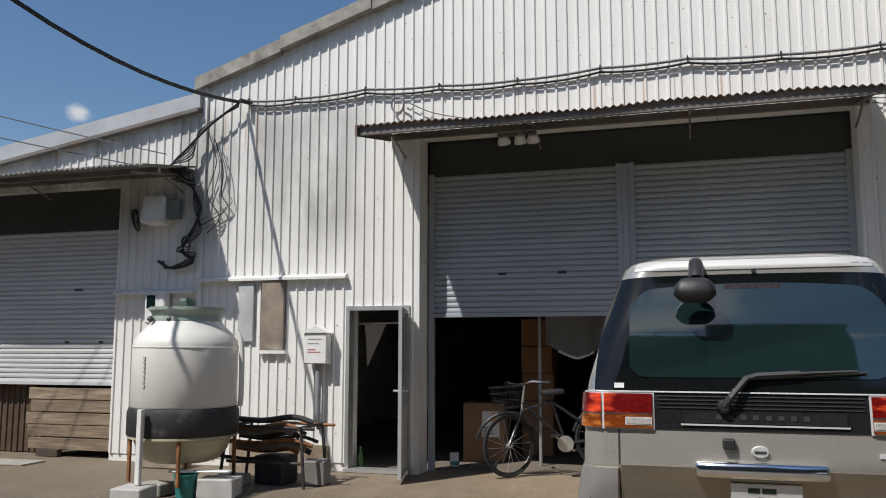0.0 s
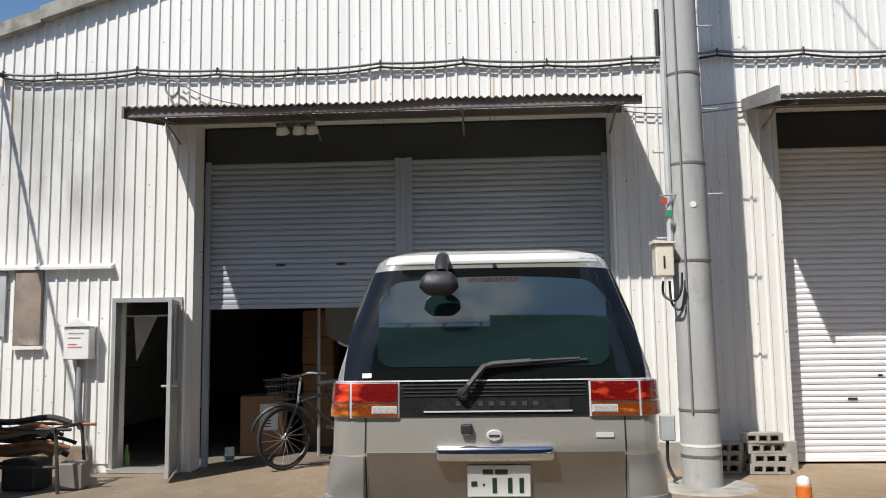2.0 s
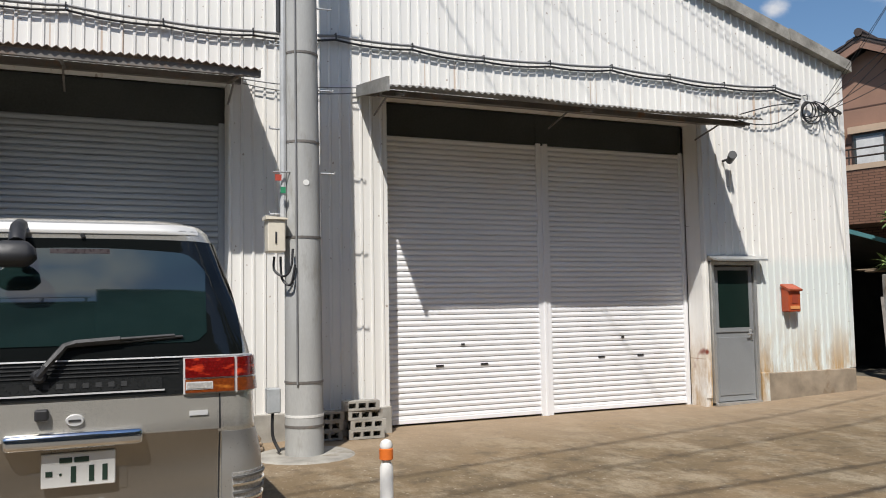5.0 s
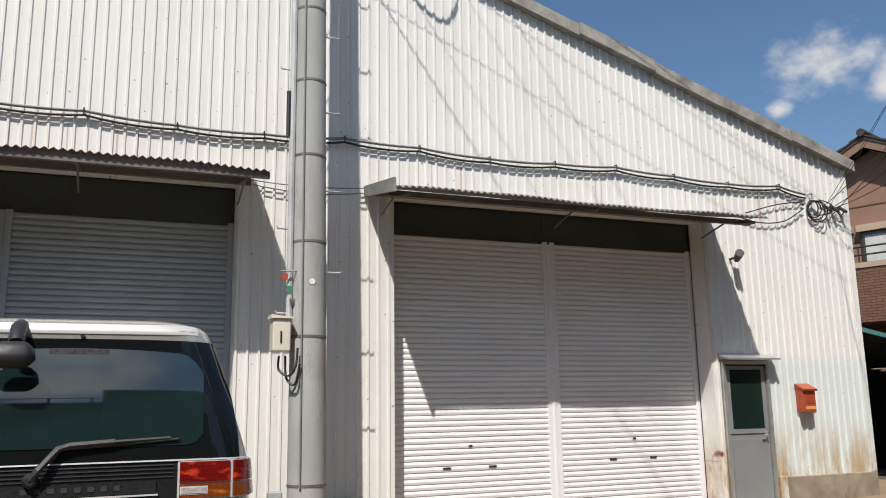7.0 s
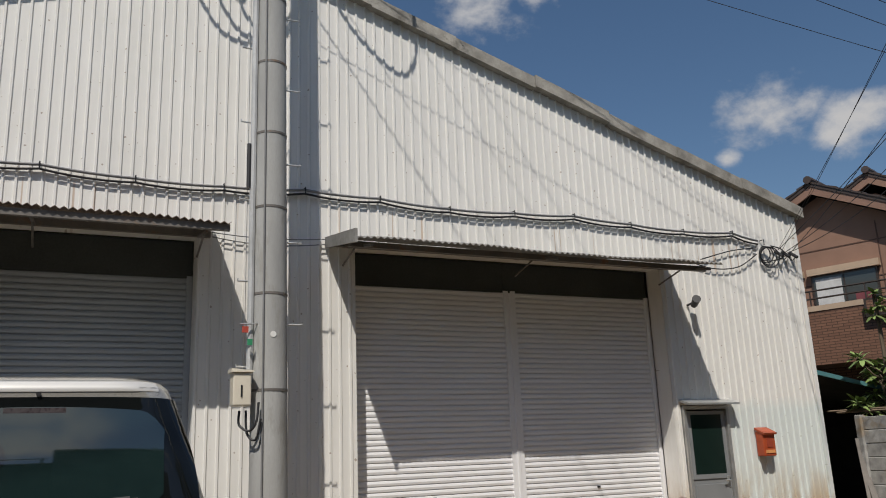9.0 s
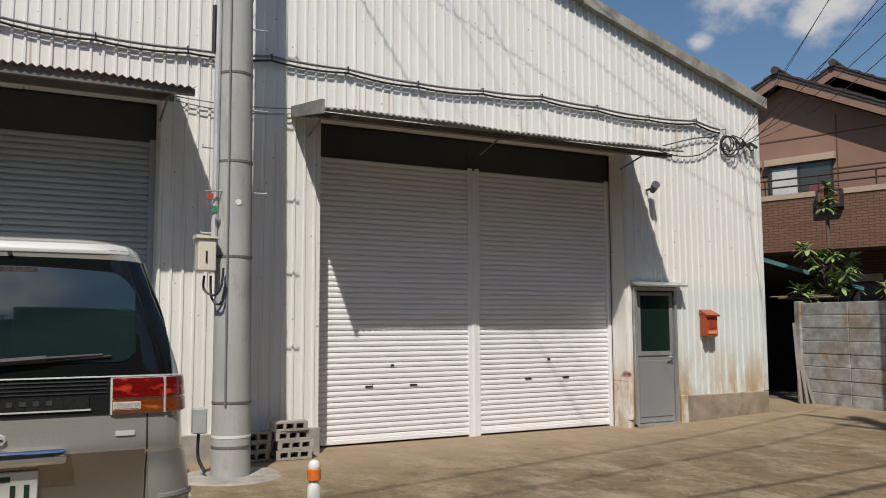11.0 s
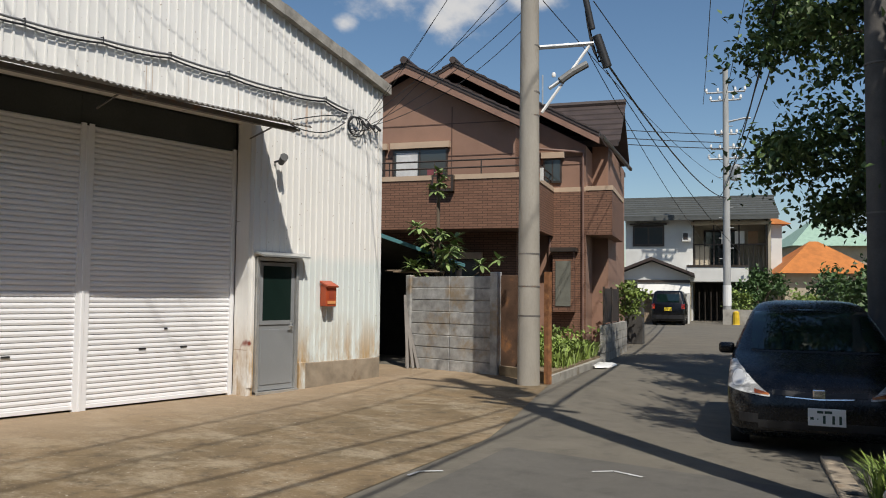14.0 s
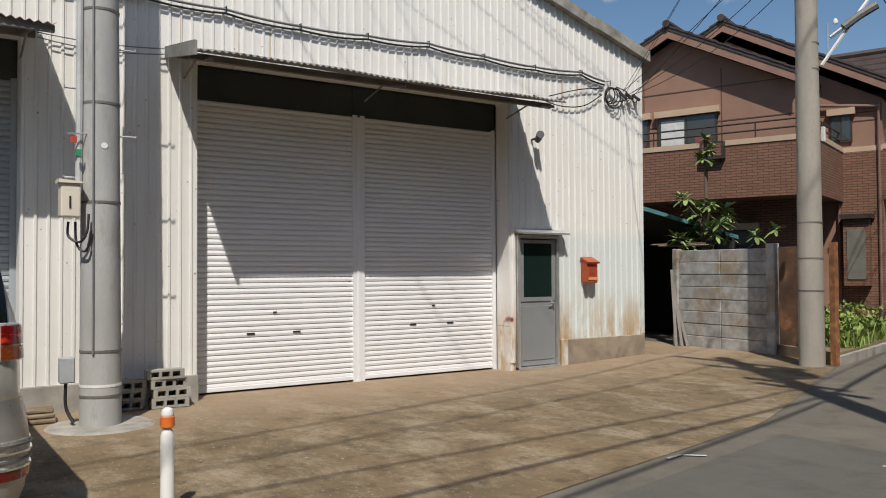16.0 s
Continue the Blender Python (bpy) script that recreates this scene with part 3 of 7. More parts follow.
def awning(name, x0, x1, yo, zo, zw, sheet_mat, label, rail_in=0.04):
    """Corrugated canopy on brackets, its sheets running out from the wall."""
    a = thing(name, label, "awning")
    b = B()
    n = int((x1 - x0) / 0.0375)
    last = None
    for i in range(n + 1):
        x = x0 + (x1 - x0) * i / n
        d = 0.013 * (1 if i % 2 else -1) + 0.014 * math.sin(x * 1.7) + 0.006 * math.sin(x * 5.1)
        ring = [b.verts.new((x, yo, zo + d)), b.verts.new((x, yo, zo + d + 0.006)), b.verts.new((x, -0.025, zw + d * 0.5 + 0.006)), b.verts.new((x, -0.025, zw + d * 0.5))]
        if last:
            for k in range(4):
                b.faces.new((last[k], last[(k + 1) % 4], ring[(k + 1) % 4], ring[k]))
        last = ring
    part("canopy_sheet", b, sheet_mat, a)
    part("front_rail", bx(B(), x0 + 0.01, x1 - 0.01, yo + rail_in, yo + rail_in + 0.05, zo - 0.085 + rail_in * 0.2, zo - 0.02 + rail_in * 0.2), STEEL, a)
    part("rear_rail", bx(B(), x0 + 0.05, x1 - 0.05, -0.085, -0.03, zw - 0.10, zw - 0.025), STEEL, a)
    k = max(2, int((x1 - x0) / 1.7))
    for i in range(k + 1):
        x = x0 + 0.18 + (x1 - x0 - 0.36) * i / k
        b = B()
        tube(b, [(x, yo * 0.45, zo + (zw - zo) * 0.5 - 0.08), (x, -0.03, zw - 0.32)], 0.012, 5)
        tube(b, [(x, yo + 0.05, zo - 0.06), (x, -0.04, zw - 0.09)], 0.018, 5)
        part("bracket", b, STEEL, a)
    return a


aw = awning("awning", -2.84, 2.33, -1.08, 3.76, 3.96, AWN, "rusty corrugated metal awning over the main shutters")
part("end_board", prism(B(), [(-1.08, 3.66), (-0.03, 3.86), (-0.03, 3.96), (-1.08, 3.785)], -2.87, -2.845, "x"), AWN, aw)
aw = awning("awning", 3.62, 8.59, -1.10, 3.70, 3.96, AWN_G, "grey corrugated metal awning over the white shutters", 0.30)
part("end_board", prism(B(), [(-1.12, 3.64), (-0.03, 3.84), (-0.03, 3.97), (-1.12, 3.79)], 3.585, 3.615, "x"), AWN_G, aw)
for x0, x1, m in ((-0.205, -0.135, SHUT_G), (6.185, 6.225, SHUT_W)):
    o = thing("shutter_mullion", "slim steel post between two roller shutters", "post")
    part("post", bx(B(), x0, x1, YS - 0.05, YS + 0.05, 0.0 if x0 > 0 else 1.74, 3.49, 0.004, 1), m, o)
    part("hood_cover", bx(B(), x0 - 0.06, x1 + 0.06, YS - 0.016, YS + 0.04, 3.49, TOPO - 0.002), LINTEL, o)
awning("awning", -12.0, -5.50, -1.10, 3.52, 3.72, AWN_G, "grey corrugated metal awning over the raised shutter", 0.30)

# floor inside the halls
tagged(part("hall_floor", bx(B(), -13.9, XR - 0.1, 0.45, 17.9, -0.05, 0.016), M("dusty_floor", (0.16, 0.13, 0.10), 0.9, var=0.3)), "dusty dim concrete floor inside the halls", "floor", kind="structure")

# ---- wall fittings of the halls ----
for nm, x0, x1, z1, m in (("wall_foot_corner", 9.55, XR + 0.01, 0.41, FOOTC), ("wall_foot_jamb", 9.42, 9.55, 0.42, WALL), ("wall_foot_middle", 2.16, 3.97, 0.30, CONC), ("wall_foot_west", -4.9, -3.6, 0.30, FOOTC)):
    tagged(part(nm, bx(B(), x0, x1, -0.045, 0.008, -0.1, z1, 0.008, 1), m), "weathered concrete plinth under the steel wall", "plinth", kind="structure")


def door_frame(name, x0, x1, z1, label):
    f = thing(name, label, "door frame", kind="structure")
    for a, b in ((x0 - 0.045, x0), (x1, x1 + 0.045)):
        part("jamb", bx(B(), a, b, -0.04, 0.10, 0.02, z1), ALU, f)
    part("head", bx(B(), x0 - 0.045, x1 + 0.045, -0.04, 0.10, z1, z1 + 0.05), ALU, f)
    part("sill", bx(B(), x0 - 0.045, x1 + 0.045, -0.07, 0.12, 0.012, 0.05), ALU, f)
    return f


def handle_set(parent, x, y, z, side=1):
    h = part("door_handle", tube(B(), [(x, y, z), (x, y - 0.05, z), (x - 0.10 * side, y - 0.055, z)], 0.011, 8), ALU, parent, "silver lever handle", True)
    part("lock_plate", bx(B(), x - 0.025, x + 0.025, y - 0.012, y, z - 0.09, z + 0.06, 0.004, 1), ALU, h)


# grey glazed door beside the white shutters
door_frame("door_1", 8.64, 9.34, 1.92, "narrow aluminium frame of the grey side door")
d = thing("side_door", "closed grey steel door with a dark glass upper pane", "door")
part("leaf", bx(B(), 8.65, 9.33, 0.0, 0.04, 0.06, 1.90, 0.004, 1), DOORG, d)
for a in ((8.66, 8.72, 1.00, 1.90), (9.26, 9.32, 1.00, 1.90), (8.72, 9.26, 1.85, 1.90), (8.72, 9.26, 1.00, 1.06)):
    part("glazing_bead", bx(B(), a[0], a[1], -0.014, 0.0, a[2], a[3]), DOORG, d)
part("pane", bx(B(), 8.72, 9.26, -0.004, 0.0, 1.06, 1.85), glassy("green_door_glass", (0.010, 0.022, 0.018), 0.12, 0.4), d, "dark greenish glass pane")
part("lower_panel", bx(B(), 8.70, 9.28, -0.010, 0.0, 0.14, 0.93, 0.004, 1), DOORG, d)
handle_set(d, 9.27, -0.004, 0.97)
part("rain_hood", prism(B(), [(-0.20, 2.00), (0.0, 2.06), (0.0, 2.03), (-0.20, 1.975)], 8.56, 9.46, "x"), ALU, d)

# open workshop door
door_frame("door_2", -3.35, -2.65, 1.86, "white frame of the workshop door")
d = thing("workshop_door", "weathered grey steel door, standing open, with a glazed strip", "door", pose(-2.66, -0.02, 0.0, 0, 0, -75))
part("leaf", bx(B(), 0.0, 0.70, -0.02, 0.02, 0.05, 1.86, 0.004, 1), M("pale_grey_door", (0.40, 0.42, 0.42), 0.5, var=0.15), d)
for s in (-0.026, 0.02):
    part("pane", bx(B(), 0.16, 0.56, s, s + 0.006, 1.0, 1.75), PANE, d)
    part("kick_rail", bx(B(), 0.05, 0.65, s, s + 0.006, 0.09, 0.80), ALU, d)
for s in (-1, 1):
    part("door_handle", tube(B(), [(0.64, 0.02 * s, 0.97), (0.64, 0.07 * s, 0.97), (0.54, 0.075 * s, 0.97)], 0.012, 8), ALU, d, "silver lever handle", True)
part("closer", bx(B(), 0.05, 0.25, 0.02, 0.06, 1.76, 1.82, 0.005, 1), ALU, d)

# flashing rails on the wall
for nm, x0, x1, z in (("wall_flashing_west", -5.42, -3.40, 2.27), ("wall_flashing_low", -6.66, -5.43, 2.13)):
    tagged(part(nm, prism(B(), [(-0.085, z - 0.03), (-0.085, z), (0.0, z + 0.035), (0.0, z - 0.02)], x0, x1, "x"), WHITEP), "thin white metal flashing on the wall", "trim", kind="structure")
tagged(part("corner_trim_east", bx(B(), XR - 0.06, XR + 0.015, -0.035, 0.05, 0.42, EAVE_E - 0.02), WALL), "white steel corner trim", "trim", kind="structure")
tagged(part("corner_trim_west", bx(B(), XL - 0.012, XL + 0.05, -0.035, 0.01, 0.1, EAVE_W - 0.02), WALL), "white steel corner trim", "trim", kind="structure")

# boarded window and a grey window strip
w = thing("boarded_panel", "weathered brown board covering a small window", "board")
part("board", bx(B(), -4.50, -4.20, -0.065, -0.025, 1.40, 2.25, 0.004, 1), M("grey_brown_board", (0.30, 0.24, 0.19), 0.85, var=0.35, scale=4, stain=(0.46, 0.40, 0.33), stain_scale=3), w)
part("frame", bx(B(), -4.53, -4.17, -0.07, -0.02, 1.355, 1.395), WHITEP, w)
w = thing("wall_vent", "narrow grey ventilation strip in the wall", "vent")
part("plate", bx(B(), -4.83, -4.62, -0.045, -0.02, 1.50, 2.22, 0.004, 1), M("grey_vent_paint", (0.48, 0.49, 0.49), 0.5), w)

# meter cabinet on its pipe
mbx = thing("meter_cabinet", "white meter cabinet with a peaked top on a grey pipe", "meter box")
part("body", bx(B(), -3.87, -3.58, -0.17, -0.025, 1.24, 1.60, 0.01, 1), WHITEP, mbx)
part("peak", prism(B(), [(-3.89, 1.60), (-3.56, 1.60), (-3.72, 1.69)], -0.19, -0.025), WHITEP, mbx)
part("pipe", tube(B(), [(-3.72, -0.08, 1.25), (-3.72, -0.08, 0.55), (-3.72, -0.03, 0.50)], 0.035, 10), M("grey_pvc", (0.25, 0.26, 0.27), 0.5), mbx, "grey plastic pipe", True)
for i, (zz, wd) in enumerate(((1.52, 0.18), (1.47, 0.14), (1.40, 0.10), (1.37, 0.16))):
    part("print_bar", bx(B(), -3.82, -3.82 + wd, -0.1735, -0.170, zz, zz + 0.012), M("print_%d" % i, (0.55, 0.2, 0.16) if i > 1 else (0.35, 0.35, 0.35), 0.6), mbx)

# letter box
lb = thing("letter_box", "orange-red enamelled letter box on the white wall", "letter box")
RED = M("orange_enamel", (0.42, 0.075, 0.025), 0.4, var=0.25, stain=(0.30, 0.08, 0.03), stain_scale=9)
part("body", bx(B(), 9.84, 10.06, -0.16, -0.022, 1.26, 1.60, 0.012, 2), RED, lb)
part("lid", prism(B(), [(-0.20, 1.575), (-0.022, 1.655), (-0.022, 1.625), (-0.19, 1.55)], 9.83, 10.07, "x"), RED, lb)
part("slot", bx(B(), 9.865, 10.035, -0.168, -0.158, 1.30, 1.345), M("pale_orange_slot", (0.75, 0.33, 0.12), 0.5), lb, "pale slot strip")
part("window", bx(B(), 9.90, 10.0, -0.166, -0.158, 1.38, 1.50), M("dark_orange", (0.33, 0.06, 0.03), 0.4), lb)

# security lamp and flood lamps
sl = thing("security_lamp", "small black lamp on the white wall", "lamp")
part("arm", tube(B(), [(8.88, -0.02, 3.37), (8.88, -0.12, 3.38)], 0.016, 6), BLACKP, sl)
part("head", cyl(B(), (8.93, -0.10, 3.36), (8.85, -0.26, 3.42), 0.045, 0.06, 12), BLACKP, sl, smooth=True)
fl = thing("flood_lamp", "twin white flood lamps under the rusty awning", "lamp")
part("bar", bx(B(), -1.45, -1.05, -0.50, -0.46, 3.70, 3.73), STEEL, fl)
for x in (-1.38, -1.20, -1.06):
    part("lamp_head", lathe(B(), [(0.02, 0.05), (0.05, 0.03), (0.075, -0.05), (0.06, -0.055)], 14, (0, 0)), WHITEP, fl, smooth=True).matrix_basis = pose(x, -0.50, 3.66, 35, 0, 0)

# concrete blocks stacked by the wall


def hollow_block(m, group):
    b = B()
    L, W, Hh = 0.39, 0.15, 0.10
    xs = [0, 0.045, 0.125, 0.155, 0.235, 0.265, 0.345, L]
    for k in range(7):
        if k % 2 == 0:
            bx(b, xs[k], xs[k + 1], 0, W, 0, Hh)
        else:
            bx(b, xs[k], xs[k + 1], 0, W, 0, 0.022)
            bx(b, xs[k], xs[k + 1], 0, W, Hh - 0.022, Hh)
            bx(b, xs[k], xs[k + 1], W - 0.02, W, 0.022, Hh - 0.022)
    ob = part("concrete_block", b, CONC)
    ob.matrix_world = m
    return tagged(ob, "hollow grey concrete block in a stack by the wall", "block", group)


b0 = hollow_block(pose(3.38, -0.34, 0.012, 0, 0, -4), "stacked blocks")
for i, (dx, rz) in enumerate(((0.02, -2), (-0.01, 1), (-0.05, -3))):
    copy_thing(b0, pose(3.38 + dx, -0.34, 0.012 + 0.102 * (i + 1), 0, 0, rz))
for i in range(3):
    copy_thing(b0, pose(2.93 + 0.01 * i, -0.30, 0.012 + 0.102 * i, 0, 0, 2 - i))

# ---- poles ----
def band(parent, c, z, r, m=STEEL):
    b = B()
    lathe(b, [(r - 0.004, z - 0.012), (r + 0.005, z - 0.012), (r + 0.005, z + 0.012), (r - 0.004, z + 0.012)], 24, c)
    part("band", b, m, parent)


p1 = thing("utility_pole", "grey concrete utility pole with bands, steps and a cream box", "pole", group="utility poles")
PX, PY = 2.75, -0.97
part("shaft", cyl(B(), (PX, PY, -0.1), (PX - 0.06, PY, 11.5), 0.188, 0.125, 32), POLEC, p1, smooth=True)
part("collar_stone", cyl(B(), (PX, PY, 0.0), (PX, PY, 0.022), 0.50, 0.46, 24), CONC, p1, "pale round concrete footing")


def pr(z):
    return 0.188 - 0.063 * z / 11.5


def pc(z):
    return (PX - 0.06 * z / 11.5, PY)


for z in (0.30, 0.72, 2.12, 3.06, 3.95, 4.75, 5.55, 6.3, 7.0):
    band(p1, pc(z), z, pr(z))
part("white_ring", lathe(B(), [(pr(0.4) + 0.001, 0.385), (pr(0.4) + 0.003, 0.385), (pr(0.4) + 0.003, 0.41), (pr(0.4) + 0.001, 0.41)], 24, pc(0.4)), WHITEP, p1)
for i in range(16):
    z = 2.35 + i * 0.42
    s = 1 if i % 2 else -1
    b = tube(B(), [(pc(z)[0] + s * pr(z) * 0.9, PY - 0.02, z), (pc(z)[0] + s * (pr(z) + 0.15), PY - 0.03, z), (pc(z)[0] + s * (pr(z) + 0.15), PY - 0.03, z + 0.025)], 0.009, 6)
    part("step_bolt", b, GALV, p1)
b = tube(B(), [(pc(z)[0] - pr(z) - 0.025, PY - 0.05, z) for z in (2.2, 4.0, 6.0, 9.0, 11.0)], 0.032, 8)
part("riser_pipe", b, M("pale_grey_pipe", (0.52, 0.53, 0.53), 0.5), p1, smooth=True)
b = tube(B(), [(pc(z)[0] - pr(z) * 0.55, PY - pr(z) * 0.86 - 0.012, z) for z in (0.7, 3.0, 6.0, 9.0, 11.0)], 0.010, 6)
part("earth_wire", b, GREYCABLE, p1)
part("arrester", tube(B(), [(pc(4.6)[0] - pr(4.6) - 0.07, PY - 0.06, 4.15), (pc(4.6)[0] - pr(4.6) - 0.07, PY - 0.06, 4.62)], 0.022, 8), BLACKP, p1, smooth=True)
part("number_dot", cyl(B(), (pc(2.65)[0], PY - pr(2.65) - 0.004, 2.65), (pc(2.65)[0], PY - pr(2.65) + 0.02, 2.65), 0.03, 0.03, 12), WHITEP, p1, "small white round marker")
cb = part("switch_box", bx(B(), 2.36, 2.53, PY - 0.20, PY - 0.02, 1.97, 2.28, 0.012, 2), BEIGE, p1, "cream enamel switch box")
part("lid", prism(B(), [(2.34, 2.28), (2.55, 2.28), (2.55, 2.295), (2.34, 2.315)], PY - 0.22, PY - 0.01), BEIGE, cb)
part("latch", bx(B(), 2.43, 2.445, PY - 0.208, PY - 0.198, 2.05, 2.16), BLACKP, cb)
part("cable_loop", tube(B(), smooth_path([(2.44, PY - 0.1, 1.93), (2.44, PY - 0.1, 1.80), (2.52, PY - 0.17, 1.74), (2.58, PY - 0.2, 1.82), (2.60, PY - 0.19, 2.0)]), 0.012, 6), BLACKCABLE, p1)
part("cable_loop", tube(B(), smooth_path([(2.50, PY - 0.1, 1.93), (2.51, PY - 0.12, 1.72), (2.58, PY - 0.18, 1.66), (2.62, PY - 0.2, 1.85)]), 0.012, 6), BLACKCABLE, p1)
jb = part("junction_box", bx(B(), 2.40, 2.53, PY + 0.05, PY + 0.17, 0.42, 0.66, 0.01, 1), M("grey_box", (0.38, 0.40, 0.41), 0.5), p1, "small grey junction box")
part("cable_loop", tube(B(), smooth_path([(2.46, PY + 0.1, 0.43), (2.46, PY + 0.1, 0.2), (2.52, PY + 0.05, 0.05)]), 0.016, 6), BLACKCABLE, p1)
part("tag", bx(B(), 2.44, 2.50, PY - 0.16, PY - 0.15, 2.66, 2.72), M("red_tag", (0.5, 0.08, 0.05), 0.5), p1)
part("tag", bx(B(), 2.49, 2.54, PY - 0.16, PY - 0.15, 2.54, 2.60), M("green_tag", (0.03, 0.25, 0.12), 0.5), p1)
part("tag_rod", tube(B(), [(2.42, PY - 0.15, 2.74), (2.6, PY - 0.1, 2.76)], 0.008, 5), GALV, p1)
# hardware at the top, seen by its shadow
part("crossarm", bx(B(), 1.25, 4.4, PY - 0.05, PY + 0.05, 9.0, 9.1), GALV, p1)
for x in (1.38, 1.62, 1.88):
    part("cutout", lathe(B(), [(0.05, 8.45), (0.09, 8.5), (0.09, 8.9), (0.05, 8.98)], 12, (x, PY)), WHITEP, p1, smooth=True)
for pts in ([(1.38, PY, 8.45), (1.7, PY, 7.95), (2.1, PY, 7.85), (2.55, PY, 8.1)], [(1.62, PY, 8.45), (1.9, PY, 8.0), (2.2, PY, 7.95), (2.55, PY, 8.2)],
            [(1.88, PY, 8.45), (2.1, PY, 8.1), (2.55, PY, 8.3)], [(2.9, PY, 9.0), (3.3, PY - 0.1, 8.4), (3.9, PY - 0.15, 8.0), (4.15, PY - 0.1, 8.4), (4.1, PY, 9.0)]):
    part("jumper_cable", tube(B(), smooth_path(pts), 0.022, 6), BLACKCABLE, p1)

p2 = thing("utility_pole", "weathered concrete utility pole with a street lamp and crossarm", "pole", group="utility poles")
QX, QY = 11.80, -2.58
part("shaft", cyl(B(), (QX, QY, 0.0), (QX - 0.02, QY, 10.5), 0.175, 0.12, 28), POLEC2, p2, smooth=True)
for z in (1.15, 1.6, 2.1, 4.25, 4.62, 5.35):
    band(p2, (QX, QY), z, 0.175 - 0.055 * z / 10.5)
rv = Vector((0.61, -0.79, 0))
O2 = Vector((QX, QY, 0))
part("crossarm", tube(B(), [O2 - rv * 0.15 + Vector((0, 0, 5.32)), O2 + rv * 1.0 + Vector((0, 0, 5.42))], 0.035, 6), GALV, p2)
part("brace", tube(B(), [O2 + rv * 0.1 + Vector((0, -0.1, 4.3)), O2 + rv * 0.55 + Vector((0, -0.1, 4.95)), O2 + rv * 0.93 + Vector((0, 0, 5.38))], 0.026, 6), WHITEP, p2)
lamp = part("street_lamp", tube(B(), [O2 + rv * 0.2 + Vector((0, -0.12, 4.68)), O2 + rv * 0.72 + Vector((0, -0.12, 5.06))], 0.030, 8), GALV, p2, "grey street lamp head")
part("lamp_hood", tube(B(), [O2 + rv * 0.36 + Vector((0, -0.13, 4.80)), O2 + rv * 0.55 + Vector((0, -0.13, 4.94)), O2 + rv * 0.78 + Vector((0, -0.13, 5.07))], 0.058, 8), M("lamp_hood_grey", (0.20, 0.20, 0.19), 0.5), lamp)
part("photocell", lathe(B(), [(0.03, 0.0), (0.035, 0.04), (0.02, 0.07)], 10), WHITEP, lamp, smooth=True).matrix_basis = Matrix.Translation(O2 + rv * 0.26 + Vector((0, -0.13, 4.86)))
part("insulator", tube(B(), [O2 + rv * 1.05 + Vector((0, 0, 5.55)), O2 + rv * 1.22 + Vector((0, 0, 5.05))], 0.07, 10), BLACKP, p2, "black cable joint sleeve", True)
for k in range(3):
    u = Vector((0.02 * k, 0.03 * k, 0))
    part("jumper_cable", tube(B(), smooth_path([O2 + rv * 0.80 + u + Vector((0, 0, 6.6)), O2 + rv * (0.90 + 0.03 * k) + u + Vector((0, 0, 5.75)), O2 + rv * (1.02 + 0.05 * k) + u + Vector((0, 0, 5.25 - 0.05 * k)), O2 + rv * (1.12 + 0.03 * k) + u + Vector((0, 0, 5.42)), O2 + rv * 1.22 + u + Vector((0, 0, 5.1))]), 0.012, 5), BLACKCABLE, p2)
part("joint_box", tube(B(), [O2 + rv * 0.86 + Vector((0, 0, 6.2)), O2 + rv * 0.98 + Vector((0, 0, 5.65))], 0.05, 10), BLACKP, p2, "black cable joint sleeve", True)
part("traffic_mirror", lathe(B(), [(0.02, -0.04), (0.20, -0.03), (0.22, 0.0), (0.2, 0.02), (0.02, 0.03)], 20), BLACKP, p2, "dark round mirror seen from behind", True).matrix_basis = Matrix.Translation(O2 + rv * 0.22 + Vector((0.1, 0.25, 4.05))) @ pose(0, 0, 0, 90, 0, 25)
part("notice", bx(B(), QX + 0.12, QX + 0.16, QY - 0.16, QY - 0.12, 3.25, 3.45), WHITEP, p2)

P3 = Vector((6.58, -8.87, 0))
p3 = thing("utility_pole", "concrete utility pole with crossarms beside the street", "pole", group="utility poles")
part("shaft", cyl(B(), (P3.x, P3.y, -0.1), (P3.x, P3.y, 12.4), 0.18, 0.13, 20), POLEC, p3, smooth=True)
for z, L in ((11.6, 1.15), (10.4, 0.9), (8.9, 0.7), (8.3, 0.7)):
    part("crossarm", bx(B(), P3.x - 0.05, P3.x + 0.05, P3.y - L, P3.y + L, z, z + 0.09), GALV, p3)
part("transformer", lathe(B(), [(0.1, 9.3), (0.28, 9.35), (0.28, 10.1), (0.1, 10.2)], 16, (P3.x + 0.36, P3.y + 0.05)), GALV, p3, smooth=True)

p4 = thing("utility_pole", "concrete pole behind the black car, coloured dark for tree shade", "pole", group="utility poles")
# the tree shade on this pole is put into its base colour
part("shaft", cyl(B(), (13.05, -7.25, -0.4), (13.05, -7.25, 9.0), 0.19, 0.14, 20), M("shade_dark_pole", (0.12, 0.11, 0.10), 0.9, var=0.3), p4, smooth=True)
for z in (2.6, 4.6):
    band(p4, (13.05, -7.25), z, 0.172)


def wire(a, b, drop, r, m=BLACKCABLE, label="black overhead cable spanning between the poles"):
    tagged(part("overhead_wire", tube(B(), sag(a, b, drop, 20), r, 5), m), label, "cable", "overhead wires")


